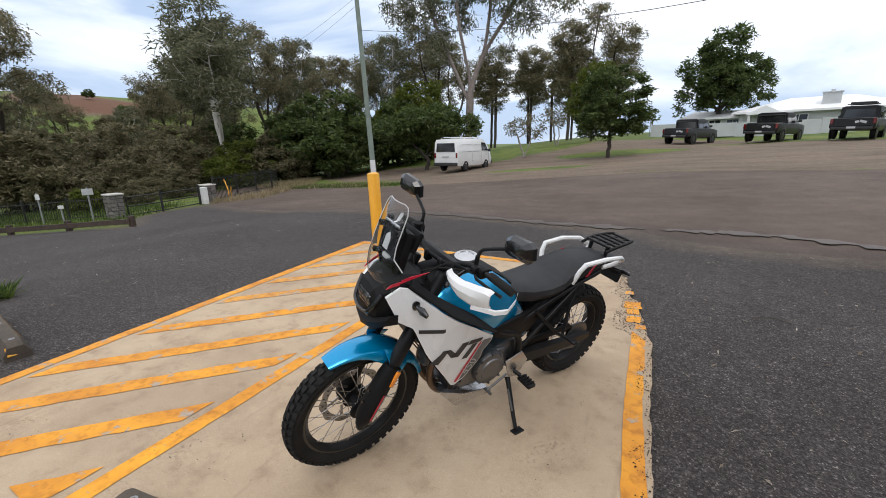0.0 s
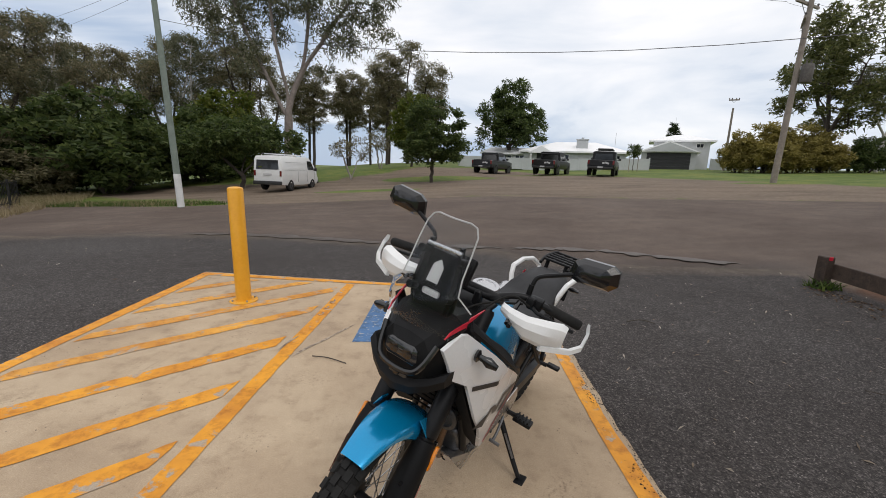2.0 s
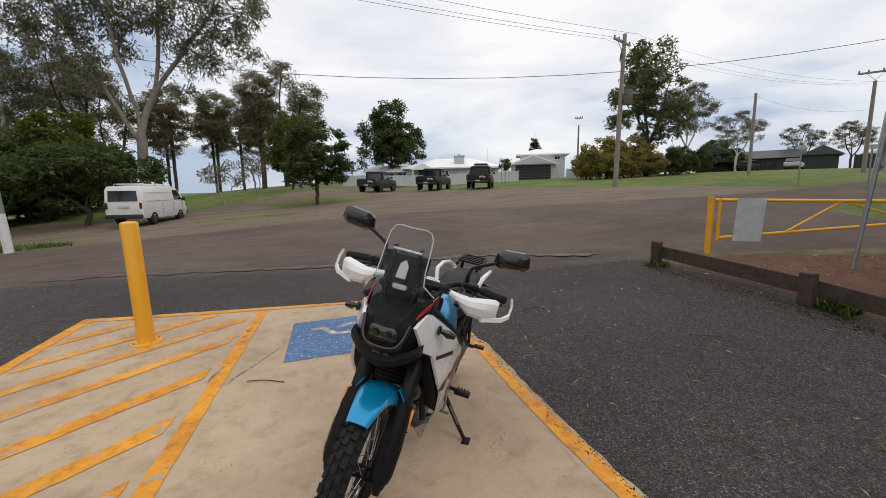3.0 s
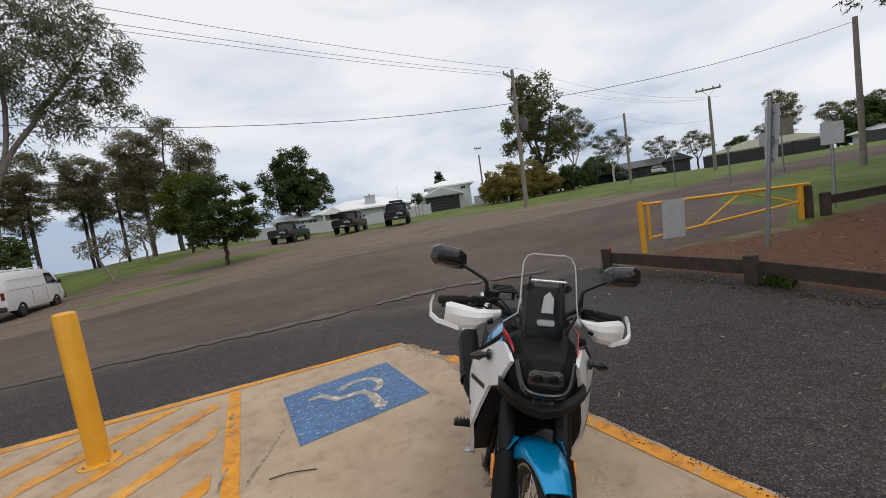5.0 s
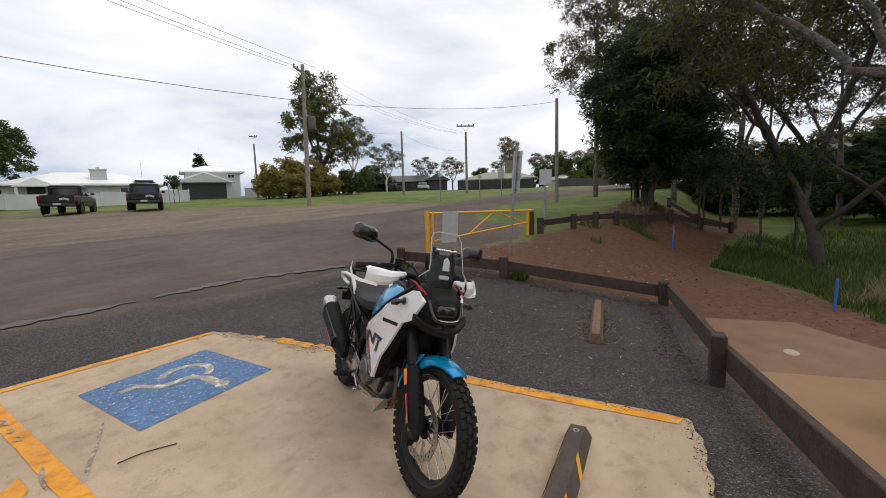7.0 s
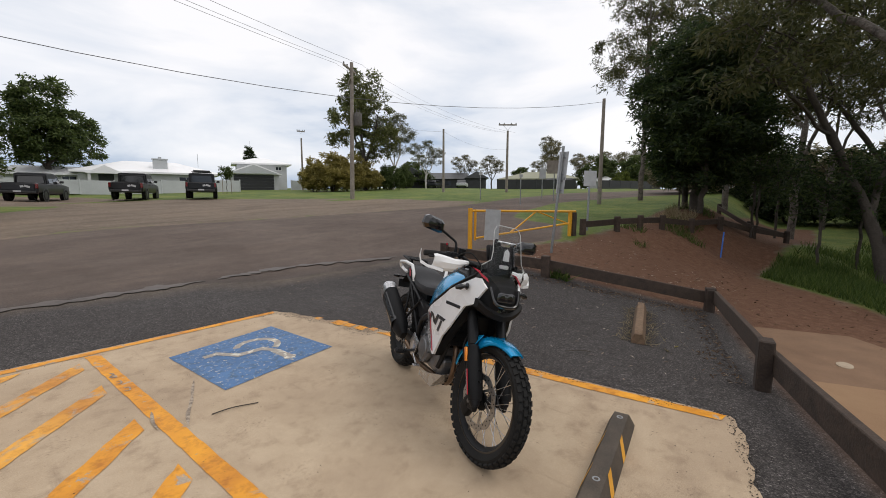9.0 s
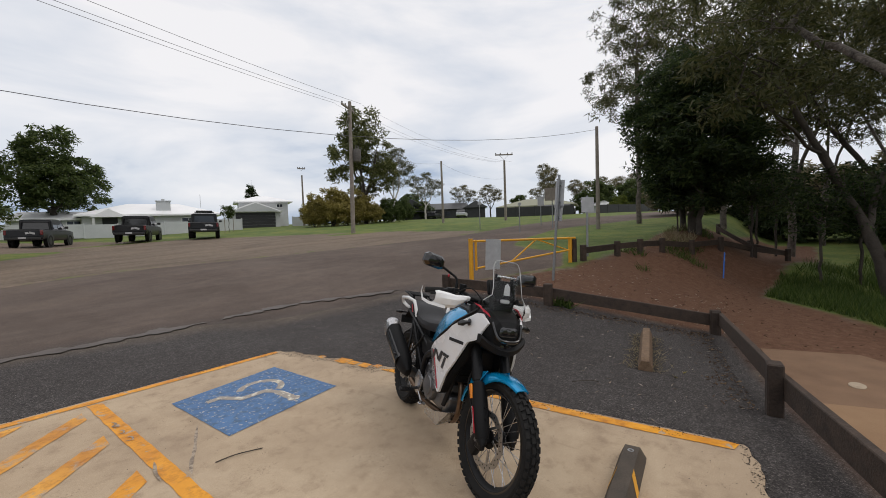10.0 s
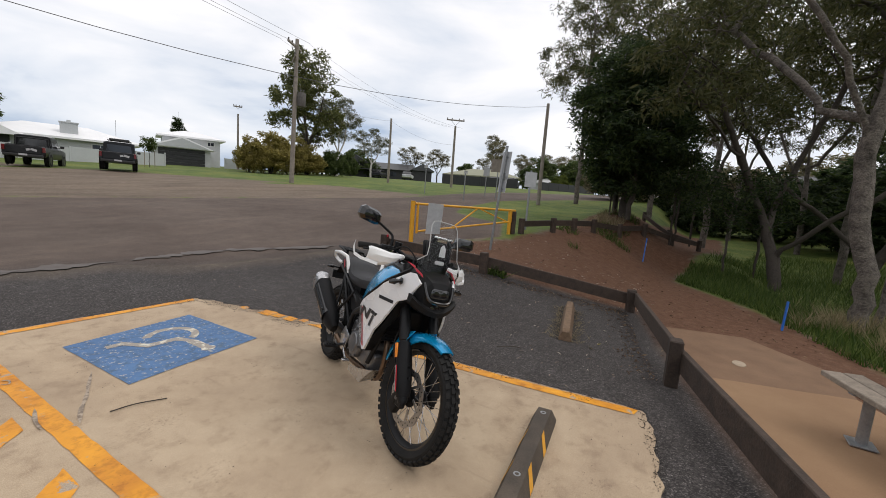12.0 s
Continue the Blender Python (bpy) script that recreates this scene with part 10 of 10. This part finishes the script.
def sprinkle(n_, box_, keep=None, zf=None):
    out = []
    while len(out) < n_:
        X, Y = rng_d.uniform(box_[0], box_[2], 4000), rng_d.uniform(box_[1], box_[3], 4000)
        ok = keep(X, Y)
        out += [(x, y, zf(x, y) if zf else 0.0) for x, y in zip(X[ok][:n_].tolist(), Y[ok][:n_].tolist())]
    return out[:n_]


edge_in = lambda x, y: inside_depth(SLAB, x, y)
clump = lambda x, y, s, o: np.array([noise.noise((a * s, b * s, o)) for a, b in zip(x, y)])
grit("edge_grit", sprinkle(2900, (0.3, -1.9, 1.35, 3.3), lambda x, y: (-0.02 < edge_in(x, y)) & (edge_in(x, y) < 0.03 + 0.16 * np.maximum(0, clump(x, y, 3.5, 2.0) + 0.05) + 0.10 * (y > 1.4))), 0.004, 0.016, M_grit, 3, "loose dark bitumen grit on the slab edge", lift=0.004)
grit("edge_grit", sprinkle(700, (-3.5, 2.95, 0.6, 3.35), lambda x, y: (-0.02 < edge_in(x, y)) & (edge_in(x, y) < 0.02 + 0.12 * np.maximum(0, clump(x, y, 3.0, 6.0)))), 0.004, 0.014, M_grit, 4, "loose dark bitumen grit on the slab edge", lift=0.004)
grit("slab_grit", sprinkle(1100, (-3.4, -1.8, 1.0, 3.1), lambda x, y: (edge_in(x, y) > 0.05) & (clump(x, y, 1.6, 9.0) + 0.5 * clump(x, y, 6, 4.0) > 0.12)), 0.003, 0.010, M_grit, 5, "scattered dark grit on the concrete", lift=0.004)
park_z = lambda x, y: land(x, y) - 0.018
in_park = lambda x, y: (edge_in(x, y) < -0.03) & (inside_depth(PARK, x, y) > 0.1)
grit("loose_stones", sprinkle(2200, (-8, -1.6, 5.8, 6.2), in_park, park_z), 0.006, 0.020, leaf_material("grey_road_stone", (0.05, 0.046, 0.045), (0.12, 0.11, 0.105), (0.34, 0.32, 0.30)), 6, "loose grey stones on the car park")
flakes("bark_chips", sprinkle(330, (1.1, -1.7, 5.4, 5.0), in_park, park_z), 0.02, 0.07, 0.22, M_chip, 7, "pale bark chips and dry leaves scattered on bitumen")
flakes("bark_chips", sprinkle(260, (-13, -1.4, -3.6, 6.0), in_park, park_z), 0.02, 0.07, 0.22, M_chip, 8, "pale bark chips and dry leaves scattered on bitumen")
BARRIER = [(4.74, 3.80), (4.88, 1.50), (5.82, -0.96), (2.48, -1.74)]
litter = []
for (x0, y0), (x1, y1), k in ((BARRIER[0], BARRIER[1], 420), (BARRIER[1], BARRIER[2], 520), (BARRIER[2], BARRIER[3], 320)):
    nx, ny = (y1 - y0), -(x1 - x0)
    ln = math.hypot(nx, ny)
    for _ in range(k):
        t_, o = rng_d.uniform(), abs(rng_d.normal()) * 0.16
        x, y = x0 + (x1 - x0) * t_ + nx / ln * o, y0 + (y1 - y0) * t_ + ny / ln * o
        litter.append((x, y, land(x, y) - 0.018))
flakes("leaf_litter", litter, 0.02, 0.06, 0.4, M_dead_leaf, 9, "dead leaves and earth drifted against the barrier")
flakes("leaf_litter", sprinkle(700, (3.2, -4.2, 12, 1.5), lambda x, y: inside_depth(EARTH, x, y) > 0.1, park_z), 0.03, 0.09, 0.3, M_dead_leaf, 10, "dead leaves on the bare red earth")
flakes("gum_litter", sprinkle(500, (4.9, -1.3, 9, 3.3), lambda x, y: inside_depth(EARTH, x, y) > 0.05, park_z), 0.03, 0.10, 0.25, M_chip, 11, "pale sticks and leaves on the earth behind the barrier")


def strip(name, pts, w, mat, label, category, lift=0.004, amp=0.3, on_land=False, step=0.05):
    """A thin mark of uneven width along a line."""
    cp = curve_pts([(x, y, 0) for x, y in pts], 12)
    bm_ = bmesh.new()
    rows_ = []
    for i, p in enumerate(cp):
        d = (cp[min(i + 1, len(cp) - 1)] - cp[max(i - 1, 0)]).normalized()
        n_ = Vector((-d.y, d.x, 0))
        taper = min(1.0, 6 * i / len(cp) + 0.1, 6 * (len(cp) - 1 - i) / len(cp) + 0.1)
        hw = w / 2 * taper * (1 + amp * 2 * noise.noise((p.x * 9, p.y * 9, 3.0)))
        z = (land(p.x, p.y) - 0.02 if on_land else 0.0) + lift
        sh = n_ * (w * 0.35 * noise.noise((p.x * 4, p.y * 4, 8.0)))
        rows_.append((bm_.verts.new(Vector((p.x, p.y, z)) + n_ * hw + sh), bm_.verts.new(Vector((p.x, p.y, z)) - n_ * hw + sh)))
    for a, b in zip(rows_, rows_[1:]):
        bm_.faces.new((a[1], b[1], b[0], a[0]))
    return tagged(part(name, bm_, mat, smooth=0), label, category, kind="structure")


M_tyre = worn_paint("tyre_rubber_mark", (0.19, 0.145, 0.105), (0.25, 0.195, 0.145), CONC1, CONC2, 22.0, 0.44, 0.12)
M_seam = worn_paint("tar_seam", (0.066, 0.052, 0.044), (0.095, 0.076, 0.064), (0.075, 0.060, 0.052), (0.12, 0.095, 0.08), 2.5, 0.50, 0.25)
strip("tyre_mark", [(-0.93, 1.78), (-1.06, 1.45), (-1.17, 1.20), (-1.22, 1.04)], 0.022, M_tyre, "curved dark tyre scuff on the concrete", "tyre mark", 0.003)
strip("tyre_mark", [(-1.33, 1.42), (-1.36, 1.25), (-1.37, 1.12)], 0.020, M_tyre, "dark tyre scuff across the yellow line", "tyre mark", 0.0075)
for pts in ([(-1.36, 2.44), (-1.34, 2.38), (-1.37, 2.33), (-1.33, 2.28)], [(-1.36, 2.20), (-1.33, 2.18), (-1.34, 2.12), (-1.37, 2.13)], [(-1.35, 2.02), (-1.32, 1.99), (-1.33, 1.93), (-1.37, 1.95)]):
    strip("scrawl", pts, 0.016, M_tyre, "grey scrawl scratched into the yellow line", "scrawl", 0.0078)
strip("tar_seam", [(-6.1, 6.55), (-3.8, 6.35), (-1.5, 6.0), (-0.3, 5.92), (0.7, 5.92)], 0.26, M_seam, "dark tar seam where the road meets the car park", "tar seam", 0.012, 0.9, True)
strip("tar_seam", [(0.9, 5.95), (1.8, 6.0), (2.65, 5.9), (3.8, 5.35), (4.5, 5.0)], 0.28, M_seam, "dark tar seam where the road meets the car park", "tar seam", 0.012, 0.9, True)
# fallen sticks
for pts, r_ in (([(-1.07, 1.055, 0.008), (-0.94, 1.035, 0.012), (-0.78, 0.975, 0.007)], 0.004), ([(1.75, 2.3, land(1.75, 2.3)), (1.9, 2.33, land(1.9, 2.33) + 0.012), (2.02, 2.28, land(2.0, 2.3))], 0.006), ([(1.95, -0.2, land(1.95, -0.2)), (2.1, -0.32, land(2.1, -0.32) + 0.01), (2.16, -0.4, land(2.16, -0.4))], 0.005), ([(3.1, 1.2, land(3.1, 1.2)), (3.3, 1.1, land(3.3, 1.1) + 0.01), (3.42, 1.12, land(3.42, 1.12))], 0.005)):
    bm = bmesh.new()
    tube(bm, curve_pts(pts, 5), r_, 6)
    tagged(part("fallen_stick", bm, M_bark_dark), "thin dark fallen stick lying on the ground", "stick", "fallen sticks")
# orange dead leaf and a few flat stones by the slab
flakes("fallen_leaf", [(3.05, -0.95, land(3.05, -0.95) - 0.016), (3.32, -1.0, land(3.32, -1.0) - 0.016)], 0.06, 0.08, 0.6, M_leaf_rust, 12, "orange-brown fallen leaf on the bitumen", "leaf")
